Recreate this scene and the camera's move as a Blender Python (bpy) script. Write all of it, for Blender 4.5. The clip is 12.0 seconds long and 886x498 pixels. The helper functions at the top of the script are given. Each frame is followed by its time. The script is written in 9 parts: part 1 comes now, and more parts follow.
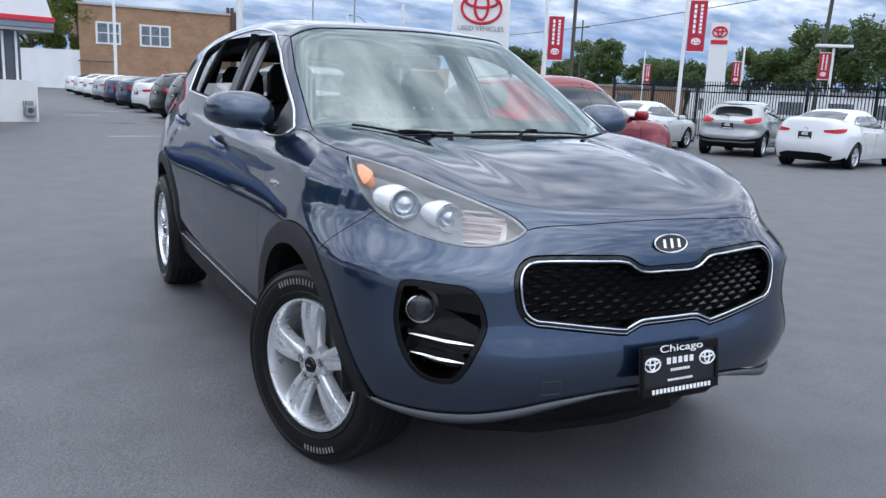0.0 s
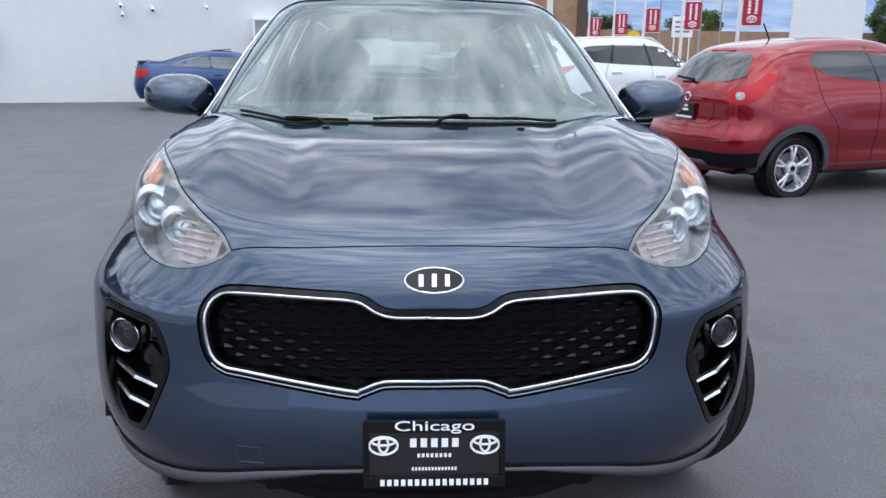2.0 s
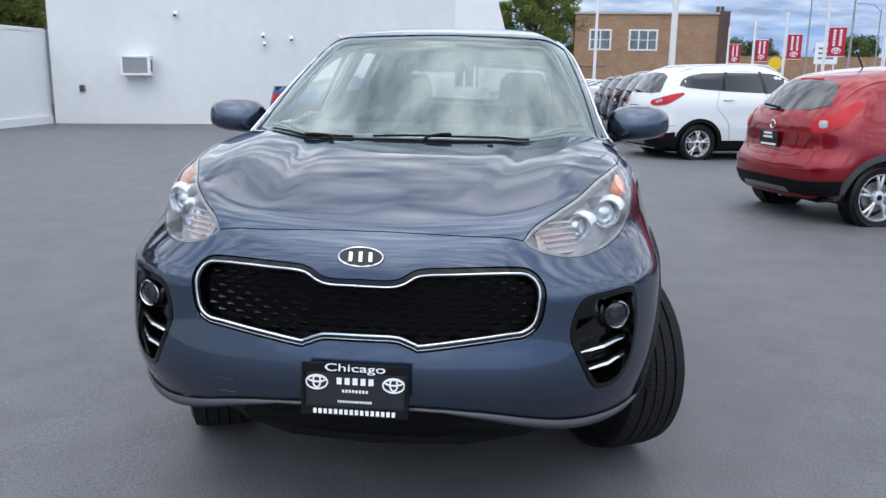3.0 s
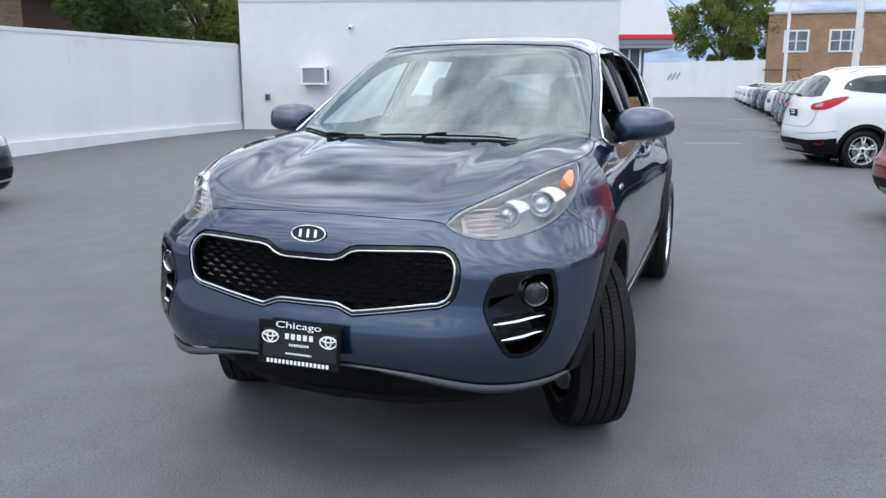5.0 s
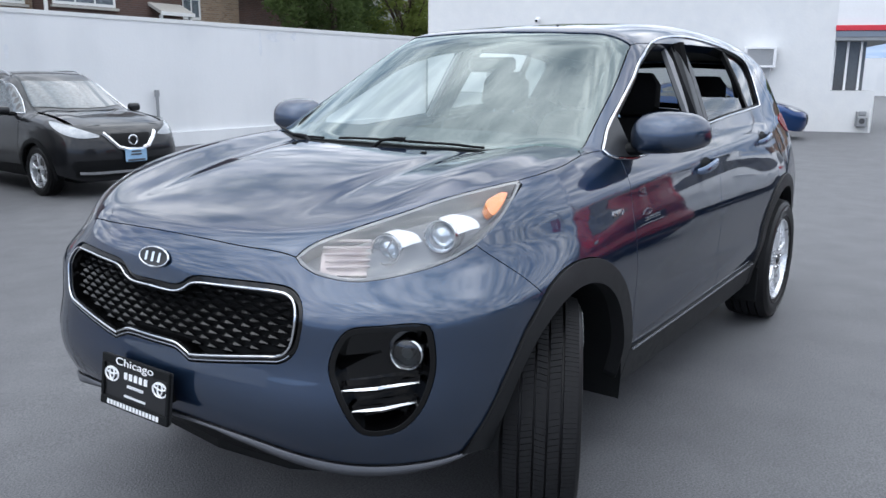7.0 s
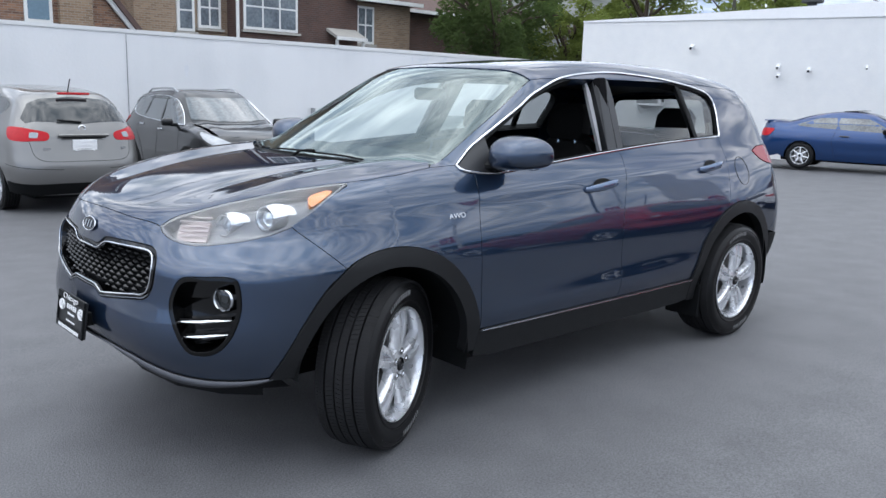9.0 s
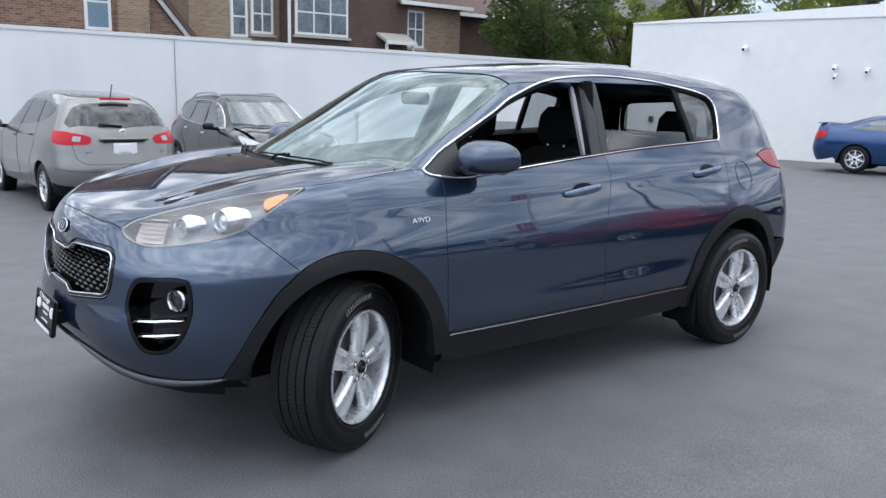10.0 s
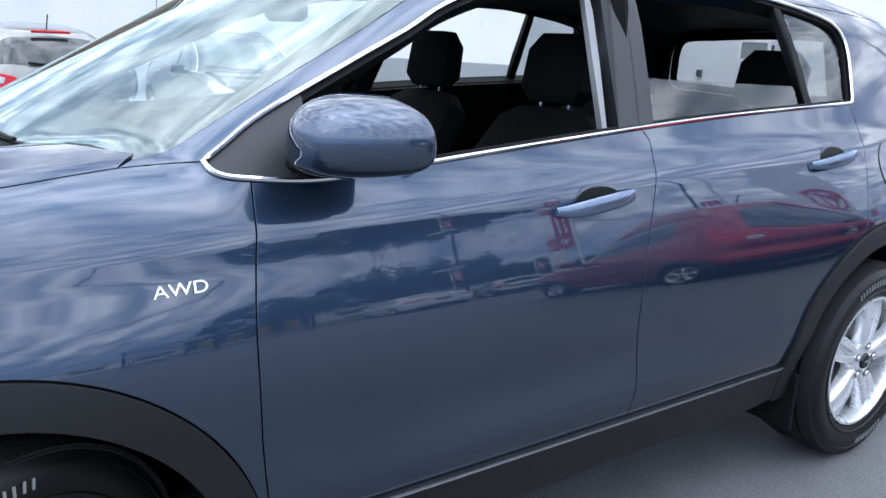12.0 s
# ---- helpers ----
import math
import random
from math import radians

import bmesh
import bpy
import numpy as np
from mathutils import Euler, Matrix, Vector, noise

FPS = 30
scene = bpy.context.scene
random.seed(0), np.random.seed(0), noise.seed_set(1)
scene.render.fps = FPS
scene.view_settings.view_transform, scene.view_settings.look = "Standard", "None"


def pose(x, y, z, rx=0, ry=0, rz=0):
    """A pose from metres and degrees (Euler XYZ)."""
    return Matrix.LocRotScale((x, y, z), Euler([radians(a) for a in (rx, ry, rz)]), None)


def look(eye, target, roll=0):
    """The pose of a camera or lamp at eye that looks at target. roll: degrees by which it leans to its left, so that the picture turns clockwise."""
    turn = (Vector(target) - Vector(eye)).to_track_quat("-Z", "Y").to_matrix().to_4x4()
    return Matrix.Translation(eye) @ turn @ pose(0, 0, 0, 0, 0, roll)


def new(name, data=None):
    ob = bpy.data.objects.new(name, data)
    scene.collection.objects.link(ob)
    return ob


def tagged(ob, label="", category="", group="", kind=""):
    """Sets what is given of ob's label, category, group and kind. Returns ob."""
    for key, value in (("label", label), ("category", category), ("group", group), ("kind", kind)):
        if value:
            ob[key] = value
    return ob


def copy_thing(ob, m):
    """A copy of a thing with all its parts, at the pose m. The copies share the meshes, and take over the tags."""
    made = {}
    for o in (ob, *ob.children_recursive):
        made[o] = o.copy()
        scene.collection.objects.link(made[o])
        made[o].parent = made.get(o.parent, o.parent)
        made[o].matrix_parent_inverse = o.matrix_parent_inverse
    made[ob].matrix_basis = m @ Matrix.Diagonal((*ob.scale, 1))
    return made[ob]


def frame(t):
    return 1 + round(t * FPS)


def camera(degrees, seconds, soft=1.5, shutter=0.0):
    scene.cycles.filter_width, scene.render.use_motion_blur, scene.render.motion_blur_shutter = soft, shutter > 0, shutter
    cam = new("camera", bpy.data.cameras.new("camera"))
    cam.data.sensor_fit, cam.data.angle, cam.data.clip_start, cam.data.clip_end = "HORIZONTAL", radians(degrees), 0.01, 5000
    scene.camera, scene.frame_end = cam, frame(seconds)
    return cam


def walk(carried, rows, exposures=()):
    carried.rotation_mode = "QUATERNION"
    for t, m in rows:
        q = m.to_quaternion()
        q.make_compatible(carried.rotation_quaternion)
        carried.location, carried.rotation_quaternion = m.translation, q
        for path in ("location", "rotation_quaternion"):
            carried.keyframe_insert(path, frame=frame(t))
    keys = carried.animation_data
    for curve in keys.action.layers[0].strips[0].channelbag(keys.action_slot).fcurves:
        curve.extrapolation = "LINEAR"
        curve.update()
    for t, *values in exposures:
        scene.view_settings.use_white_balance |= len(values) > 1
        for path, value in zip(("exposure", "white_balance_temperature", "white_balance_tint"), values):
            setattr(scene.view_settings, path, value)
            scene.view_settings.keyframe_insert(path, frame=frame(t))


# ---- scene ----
cam = camera(57.8, 12.0)
PATH = [
    (0, (2.628, -1.707, 1.31), (0.899, -0.782, 0.919), 2.6),
    (0.5, (2.601, -1.314, 1.317), (0.812, -0.539, 0.872), 2.1),
    (1, (2.508, -0.903, 1.295), (0.654, -0.33, 0.812), 1.3),
    (1.5, (2.416, -0.477, 1.329), (0.508, -0.139, 0.83), 0.9),
    (2, (2.513, -0.07, 1.365), (0.574, 0.034, 0.884), 0.7),
    (2.5, (2.769, 0.203, 1.382), (0.823, 0.131, 0.929), 0.7),
    (3, (2.999, 0.474, 1.385), (1.058, 0.25, 0.961), 0.8),
    (3.5, (3.201, 0.755, 1.391), (1.273, 0.409, 0.99), 0.5),
    (3.7, (3.26, 0.814, 1.377), (1.336, 0.43, 0.989), 0.2),
    (5.3, (3.10, 1.332, 1.385), (1.275, 0.630, 0.968), 0.0),
    (5.5, (2.989, 1.331, 1.377), (1.172, 0.607, 0.96), -0.1),
    (6, (2.662, 1.357, 1.378), (0.895, 0.523, 0.95), -0.0),
    (6.5, (2.352, 1.573, 1.387), (0.658, 0.601, 0.957), -0.1),
    (7, (2.199, 1.884, 1.39), (0.59, 0.775, 0.963), 0.5),
    (7.5, (2.103, 2.285, 1.407), (0.582, 1.055, 0.987), 1.2),
    (7.7, (2.023, 2.449, 1.396), (0.534, 1.179, 0.981), 1.3),
    (9.3, (1.91, 3.379, 1.45), (0.62, 1.898, 1.073), 1.7),
    (9.5, (1.831, 3.444, 1.455), (0.566, 1.942, 1.08), 1.6),
    (10, (1.657, 3.513, 1.453), (0.44, 1.971, 1.075), 1.5),
    (10.5, (1.435, 3.354, 1.435), (0.251, 1.79, 1.041), 1.6),
    (11, (1.066, 3.062, 1.425), (-0.095, 1.488, 1.006), 1.9),
    (11.5, (0.558, 2.721, 1.409), (-0.567, 1.131, 0.954), 2.0),
    (12, (0.086, 2.162, 1.36), (-1.051, 0.593, 0.863), 2.7),
]
walk(cam, [(t, look(eye, target, roll)) for t, eye, target, roll in PATH],
     [(0.0, 0.48, 6000, 10), (2.5, 0.56, 6100, 10), (5.5, 0.62, 6200, 10), (7.5, 0.70, 6150, 10), (10.0, 0.72, 6200, 10), (11.0, 0.82, 6050, 10), (12.0, 1.22, 5850, 10)])

# ---- world, sun ----
def make_world():
    w = bpy.data.worlds.new("sky")
    scene.world = w
    w.use_nodes = True
    nt = w.node_tree
    nt.nodes.clear()
    N, L = nt.nodes.new, nt.links.new
    out = N("ShaderNodeOutputWorld")
    sky = N("ShaderNodeTexSky")
    sky.sky_type, sky.sun_disc = "NISHITA", False
    sky.sun_elevation, sky.sun_rotation = radians(SUN_UP), radians(SUN_ROT)
    sky.dust_density, sky.ozone_density = 0.5, 3.0
    bg1 = N("ShaderNodeBackground")
    # an even blue: the pale rim of the sky held back
    rim = N("ShaderNodeMapRange")
    rim.inputs["From Min"].default_value, rim.inputs["From Max"].default_value = 0.05, 0.40
    rim.inputs["To Min"].default_value, rim.inputs["To Max"].default_value = 0.14, 0.15
    L(sky.outputs[0], bg1.inputs[0])
    tc = N("ShaderNodeTexCoord")
    sep = N("ShaderNodeSeparateXYZ")
    L(tc.outputs["Generated"], sep.inputs[0])
    up = N("ShaderNodeVectorMath"); up.operation = "ADD"; up.inputs[1].default_value = (0, 0, 0.35)
    nm = N("ShaderNodeVectorMath"); nm.operation = "NORMALIZE"
    L(tc.outputs["Generated"], up.inputs[0]); L(up.outputs[0], nm.inputs[0]); L(nm.outputs[0], sky.inputs[0])
    L(sep.outputs[2], rim.inputs[0]); L(rim.outputs[0], bg1.inputs[1])
    den = N("ShaderNodeMath"); den.operation = "MAXIMUM"; den.inputs[1].default_value = 0.0
    L(sep.outputs[2], den.inputs[0])
    add = N("ShaderNodeMath"); add.operation = "ADD"; add.inputs[1].default_value = 0.22
    L(den.outputs[0], add.inputs[0])
    dx = N("ShaderNodeMath"); dx.operation = "DIVIDE"
    dy = N("ShaderNodeMath"); dy.operation = "DIVIDE"
    L(sep.outputs[0], dx.inputs[0]); L(add.outputs[0], dx.inputs[1])
    L(sep.outputs[1], dy.inputs[0]); L(add.outputs[0], dy.inputs[1])
    com = N("ShaderNodeCombineXYZ")
    L(dx.outputs[0], com.inputs[0]); L(dy.outputs[0], com.inputs[1])
    mp = N("ShaderNodeMapping")
    mp.inputs["Scale"].default_value = (1.55, 0.95, 1.0)
    mp.inputs["Rotation"].default_value = (0, 0, radians(10))
    L(com.outputs[0], mp.inputs[0])
    nz = N("ShaderNodeTexNoise")
    nz.inputs["Scale"].default_value, nz.inputs["Detail"].default_value = 3.4, 6
    nz.inputs["Roughness"].default_value, nz.inputs["Distortion"].default_value = 0.60, 0.5
    L(mp.outputs[0], nz.inputs[0])
    rp = N("ShaderNodeValToRGB")
    rp.color_ramp.elements[0].position, rp.color_ramp.elements[1].position = 0.37, 0.71
    rp.color_ramp.elements[0].color = (0.30, 0.30, 0.30, 1)  # a thin veil in the gaps
    # broken cloud on the flanks, a closed grey deck overhead
    deck = N("ShaderNodeMapRange"); deck.interpolation_type = "SMOOTHSTEP"
    deck.inputs["From Min"].default_value, deck.inputs["From Max"].default_value = 0.62, 0.92
    deck.inputs["To Min"].default_value, deck.inputs["To Max"].default_value = 0.07, 0.24
    L(sep.outputs[2], deck.inputs[0])
    lift = N("ShaderNodeMath"); lift.operation = "ADD"
    L(deck.outputs[0], lift.inputs[0]); L(nz.outputs[0], lift.inputs[1])
    L(lift.outputs[0], rp.inputs[0])
    n2 = N("ShaderNodeTexNoise")
    n2.inputs["Scale"].default_value, n2.inputs["Detail"].default_value = 4.2, 5
    n2.inputs["Roughness"].default_value = 0.55
    L(mp.outputs[0], n2.inputs[0])
    r2 = N("ShaderNodeValToRGB")
    r2.color_ramp.elements[0].position, r2.color_ramp.elements[1].position = 0.36, 0.64
    r2.color_ramp.elements[0].color = (0.30, 0.335, 0.365, 1)
    r2.color_ramp.elements[1].color = (1.0, 1.0, 1.0, 1)
    L(n2.outputs[0], r2.inputs[0])
    bg2 = N("ShaderNodeBackground")
    # thin, dim cloud low down, bright banks overhead
    el = N("ShaderNodeMapRange"); el.interpolation_type = "SMOOTHSTEP"
    el.inputs["From Min"].default_value, el.inputs["From Max"].default_value = 0.05, 0.18
    el.inputs["To Min"].default_value, el.inputs["To Max"].default_value = 0.35 * CLOUD, CLOUD
    zen = N("ShaderNodeMapRange"); zen.interpolation_type = "SMOOTHSTEP"
    zen.inputs["From Min"].default_value, zen.inputs["From Max"].default_value = 0.55, 0.95
    zen.inputs["To Min"].default_value, zen.inputs["To Max"].default_value = 1.0, 1.45
    lum = N("ShaderNodeMath"); lum.operation = "MULTIPLY"
    L(sep.outputs[2], el.inputs[0]); L(sep.outputs[2], zen.inputs[0])
    L(el.outputs[0], lum.inputs[0]); L(zen.outputs[0], lum.inputs[1]); L(lum.outputs[0], bg2.inputs[1])
    L(r2.outputs[0], bg2.inputs[0])
    mix = N("ShaderNodeMixShader")
    thin = N("ShaderNodeMapRange")
    thin.inputs["From Min"].default_value, thin.inputs["From Max"].default_value = 0.05, 0.16
    thin.inputs["To Min"].default_value, thin.inputs["To Max"].default_value = 0.50, 0.90
    L(sep.outputs[2], thin.inputs[0])
    cov = N("ShaderNodeMath"); cov.operation = "MULTIPLY"
    L(rp.outputs[0], cov.inputs[0]); L(thin.outputs[0], cov.inputs[1])
    L(cov.outputs[0], mix.inputs[0]); L(bg1.outputs[0], mix.inputs[1]); L(bg2.outputs[0], mix.inputs[2])
    L(mix.outputs[0], out.inputs[0])


SUN_ROT, SUN_UP, CLOUD = 95.0, 48.0, 1.92
make_world()
sun = new("sun", bpy.data.lights.new("sun", "SUN"))
sun.data.energy, sun.data.angle, sun.data.color = 0.25, radians(60), (1.0, 0.98, 0.95)
sun.matrix_world = look((0, 0, 0), (-math.sin(radians(SUN_ROT)) * math.cos(radians(SUN_UP)), -math.cos(radians(SUN_ROT)) * math.cos(radians(SUN_UP)), -math.sin(radians(SUN_UP))))


# ---- materials ----
def mat(name, color, rough=0.5, metal=0.0, var=0.0, scale=8.0, bump=0.0, bscale=60.0, coat=0.0, second=None, fine=0.0, emit=0.0, trans=0.0, ior=1.45, spec=0.5, edge=None):
    """A principled surface; var: how far two noises shift its colour towards second (or darker); bump: relief in metres."""
    m = bpy.data.materials.new(name)
    m.use_nodes = True
    nt = m.node_tree
    N, L = nt.nodes.new, nt.links.new
    b = nt.nodes["Principled BSDF"]
    b.inputs["Base Color"].default_value = (*color, 1)
    b.inputs["Roughness"].default_value, b.inputs["Metallic"].default_value = rough, metal
    b.inputs["Coat Weight"].default_value, b.inputs["Coat Roughness"].default_value = coat, 0.02
    b.inputs["Transmission Weight"].default_value, b.inputs["IOR"].default_value = trans, ior
    b.inputs["Specular IOR Level"].default_value = spec
    if edge:
        b.inputs["Specular Tint"].default_value = (*edge, 1)
    if emit:
        b.inputs["Emission Color"].default_value = (*color, 1)
        b.inputs["Emission Strength"].default_value = emit
    if var or bump:
        tc = N("ShaderNodeTexCoord")
    if var:
        n1, n2 = N("ShaderNodeTexNoise"), N("ShaderNodeTexNoise")
        for n, s, d in ((n1, scale, 4), (n2, scale * 9, 6)):
            n.inputs["Scale"].default_value, n.inputs["Detail"].default_value = s, d
            L(tc.outputs["Object"], n.inputs[0])
        mx = N("ShaderNodeMath"); mx.operation = "MULTIPLY_ADD"
        mx.inputs[1].default_value = 0.5 + fine
        hf = N("ShaderNodeMath"); hf.operation = "MULTIPLY"; hf.inputs[1].default_value = 0.5 - fine * 0.5
        L(n1.outputs[0], hf.inputs[0])
        L(n2.outputs[0], mx.inputs[0]); L(hf.outputs[0], mx.inputs[2])
        rp = N("ShaderNodeValToRGB")
        rp.color_ramp.elements[0].position, rp.color_ramp.elements[1].position = 0.33, 0.68
        s = second or tuple(c * (1 - var) for c in color)
        rp.color_ramp.elements[0].color = (*s, 1)
        rp.color_ramp.elements[1].color = (*color, 1)
        L(mx.outputs[0], rp.inputs[0])
        L(rp.outputs[0], b.inputs["Base Color"])
        rr = N("ShaderNodeMapRange")
        rr.inputs["To Min"].default_value, rr.inputs["To Max"].default_value = max(0.02, rough * 0.85), min(1, rough * 1.15)
        L(n1.outputs[0], rr.inputs[0]); L(rr.outputs[0], b.inputs["Roughness"])
    if bump:
        n3 = N("ShaderNodeTexNoise")
        n3.inputs["Scale"].default_value, n3.inputs["Detail"].default_value = bscale, 5
        L(tc.outputs["Object"], n3.inputs[0])
        bp = N("ShaderNodeBump")
        bp.inputs["Distance"].default_value, bp.inputs["Strength"].default_value = bump, 1.0
        L(n3.outputs[0], bp.inputs["Height"]); L(bp.outputs[0], b.inputs["Normal"])
    return m


def car_paint(name, color, metal=0.55, rough=0.32, ior=1.5):
    m = mat(name, color, rough, metal, coat=1.0, spec=0.15, edge=tuple(min(1.0, c * 2.5 + 0.05) for c in color) if metal > 0.3 else None)
    m.node_tree.nodes["Principled BSDF"].inputs["Coat IOR"].default_value = ior
    nt = m.node_tree
    N, L = nt.nodes.new, nt.links.new
    tc, vz = N("ShaderNodeTexCoord"), N("ShaderNodeTexVoronoi")
    vz.inputs["Scale"].default_value = 1800
    L(tc.outputs["Object"], vz.inputs[0])
    bp = N("ShaderNodeBump")
    bp.inputs["Distance"].default_value, bp.inputs["Strength"].default_value = 0.00006, 0.35
    L(vz.outputs[0], bp.inputs["Height"])
    L(bp.outputs[0], nt.nodes["Principled BSDF"].inputs["Normal"])
    return m


ASPHALT = mat("asphalt", (0.116, 0.117, 0.123), 0.62, var=0.4, scale=0.35, bump=0.0032, bscale=120, second=(0.078, 0.079, 0.084), fine=0.15)
def add_grain(m, scale, low, high):
    """Stone-sized light and dark grain over a material's colour."""
    nt = m.node_tree
    N, L = nt.nodes.new, nt.links.new
    b = nt.nodes["Principled BSDF"]
    src = b.inputs["Base Color"].links[0].from_socket
    tc, nz, mr, mx = N("ShaderNodeTexCoord"), N("ShaderNodeTexNoise"), N("ShaderNodeMapRange"), N("ShaderNodeMix")
    nz.inputs["Scale"].default_value, nz.inputs["Detail"].default_value = scale, 3
    mr.inputs["From Min"].default_value, mr.inputs["From Max"].default_value = 0.32, 0.68
    mr.inputs["To Min"].default_value, mr.inputs["To Max"].default_value = low, high
    mx.data_type, mx.blend_type = "RGBA", "MULTIPLY"
    mx.inputs["Factor"].default_value = 1.0
    L(tc.outputs["Object"], nz.inputs[0]); L(nz.outputs[0], mr.inputs[0])
    L(src, mx.inputs[6]); L(mr.outputs[0], mx.inputs[7]); L(mx.outputs[2], b.inputs["Base Color"])


add_grain(ASPHALT, 130.0, 0.66, 1.38)
WHITE_WALL = mat("white_painted_wall", (0.72, 0.72, 0.705), 0.75, var=0.12, scale=0.35, bump=0.004, bscale=14, second=(0.65, 0.655, 0.655))
WHITE_PAINT = mat("white_paint", (0.8, 0.8, 0.8), 0.5, var=0.06, scale=2)
GREY_METAL = mat("grey_metal", (0.32, 0.33, 0.34), 0.5, 0.3, var=0.2, scale=6)
DARK_GREY = mat("dark_grey_plastic", (0.06, 0.062, 0.066), 0.55, var=0.2, scale=12)
RED_BAND = mat("red_band", (0.62, 0.03, 0.05), 0.45, var=0.1, scale=3)
PAINT_BLUE = car_paint("slate_blue_metallic", (0.022, 0.042, 0.082), 0.85, 0.34, 1.76)
BLACK_PLASTIC = mat("black_plastic", (0.0065, 0.007, 0.0075), 0.55, spec=0.15, var=0.25, scale=20, bump=0.0003, bscale=700)
GLOSS_BLACK = mat("gloss_black", (0.0015, 0.0015, 0.0017), 0.06)
CLAD = mat("grained_cladding", (0.0115, 0.012, 0.013), 0.5, spec=0.3, var=0.2, scale=20, bump=0.0003, bscale=700)
CHROME = mat("chrome", (0.70, 0.71, 0.73), 0.09, 1.0)
SIDEWALL = mat("tyre_sidewall", (0.006, 0.006, 0.0065), 0.42, spec=0.3, var=0.3, scale=10)
PILLAR = mat("satin_pillar_black", (0.030, 0.031, 0.034), 0.4, spec=0.4, var=0.15, scale=10)
RUBBER = mat("tyre_rubber", (0.017, 0.017, 0.018), 0.8, spec=0.2, var=0.3, scale=14, bump=0.0004, bscale=500)
ALLOY = mat("silver_alloy", (0.72, 0.73, 0.75), 0.28, 0.62, var=0.06, scale=15)
CABIN = mat("dark_cabin_fabric", (0.006, 0.006, 0.0065), 0.85, spec=0.1, var=0.3, scale=30, bump=0.0006, bscale=400)
CABIN_GREY = mat("grey_cabin_plastic", (0.07, 0.07, 0.074), 0.6, var=0.15, scale=14)


def glass(name, tint=(0.75, 0.82, 0.80), clear=0.86, ior=1.75, sheen=(1.0, 1.0, 1.0)):
    """Thin pane: straight-through light, tinted, with a real reflection on top."""
    m = bpy.data.materials.new(name)
    m.use_nodes = True
    nt = m.node_tree
    nt.nodes.clear()
    N, L = nt.nodes.new, nt.links.new
    out, tr, gl, mx, lw = N("ShaderNodeOutputMaterial"), N("ShaderNodeBsdfTransparent"), N("ShaderNodeBsdfGlossy"), N("ShaderNodeMixShader"), N("ShaderNodeLayerWeight")
    tr.inputs[0].default_value = (*[c * clear for c in tint], 1)
    gl.inputs["Roughness"].default_value = 0.0
    gl.inputs["Color"].default_value = (*sheen, 1)
    # the same gloss from both faces: f0 + (1 - f0) * (1 - cos)^5
    lw.inputs["Blend"].default_value = 0.5
    f0 = ((ior - 1) / (ior + 1)) ** 2
    pw, ma = N("ShaderNodeMath"), N("ShaderNodeMath")
    pw.operation, ma.operation = "POWER", "MULTIPLY_ADD"
    pw.inputs[1].default_value, ma.inputs[1].default_value, ma.inputs[2].default_value = 5.0, 1 - f0, f0
    L(lw.outputs["Facing"], pw.inputs[0]); L(pw.outputs[0], ma.inputs[0]); L(ma.outputs[0], mx.inputs[0])
    L(tr.outputs[0], mx.inputs[1]); L(gl.outputs[0], mx.inputs[2])
    L(mx.outputs[0], out.inputs[0])
    return m


GLASS = glass("windscreen_glass", (0.68, 0.76, 0.74), ior=2.35, sheen=(0.86, 0.97, 0.95))
GLASS_SIDE = glass("side_glass", (0.55, 0.58, 0.58), 0.85)
GLASS_DARK = glass("tinted_glass", (0.35, 0.38, 0.38), 0.8)
LENS = glass("clear_lens", (0.97, 0.98, 0.99), 0.98, 1.75)


# ---- building blocks ----
def thing(name, at, label, category, group="", rz=0.0):
    ob = new(name)
    ob.empty_display_size = 0.1
    ob.matrix_world = pose(*at, 0, 0, rz)
    return tagged(ob, label, category, group)


def mesh(name, verts, faces, material, parent=None, label="", smooth=False, normals=None):
    me = bpy.data.meshes.new(name)
    me.from_pydata([tuple(map(float, v)) for v in verts], [], faces)
    me.materials.append(material)
    if smooth:
        me.polygons.foreach_set("use_smooth", [True] * len(me.polygons))
    me.update()
    if normals is not None:
        me.normals_split_custom_set_from_vertices([tuple(map(float, n)) for n in normals])
    ob = new(name, me)
    if parent:
        ob.parent = parent
    if label:
        tagged(ob, label)
    return ob


def part(name, bm, material, parent=None, label="", smooth=False):
    me = bpy.data.meshes.new(name)
    bmesh.ops.recalc_face_normals(bm, faces=bm.faces)
    bm.to_mesh(me)
    bm.free()
    me.materials.append(material)
    if smooth:
        me.polygons.foreach_set("use_smooth", [True] * len(me.polygons))
        try:
            me.set_sharp_from_angle(angle=radians(38))
        except AttributeError:
            pass
    ob = new(name, me)
    if parent:
        ob.parent = parent
    if label:
        tagged(ob, label)
    return ob


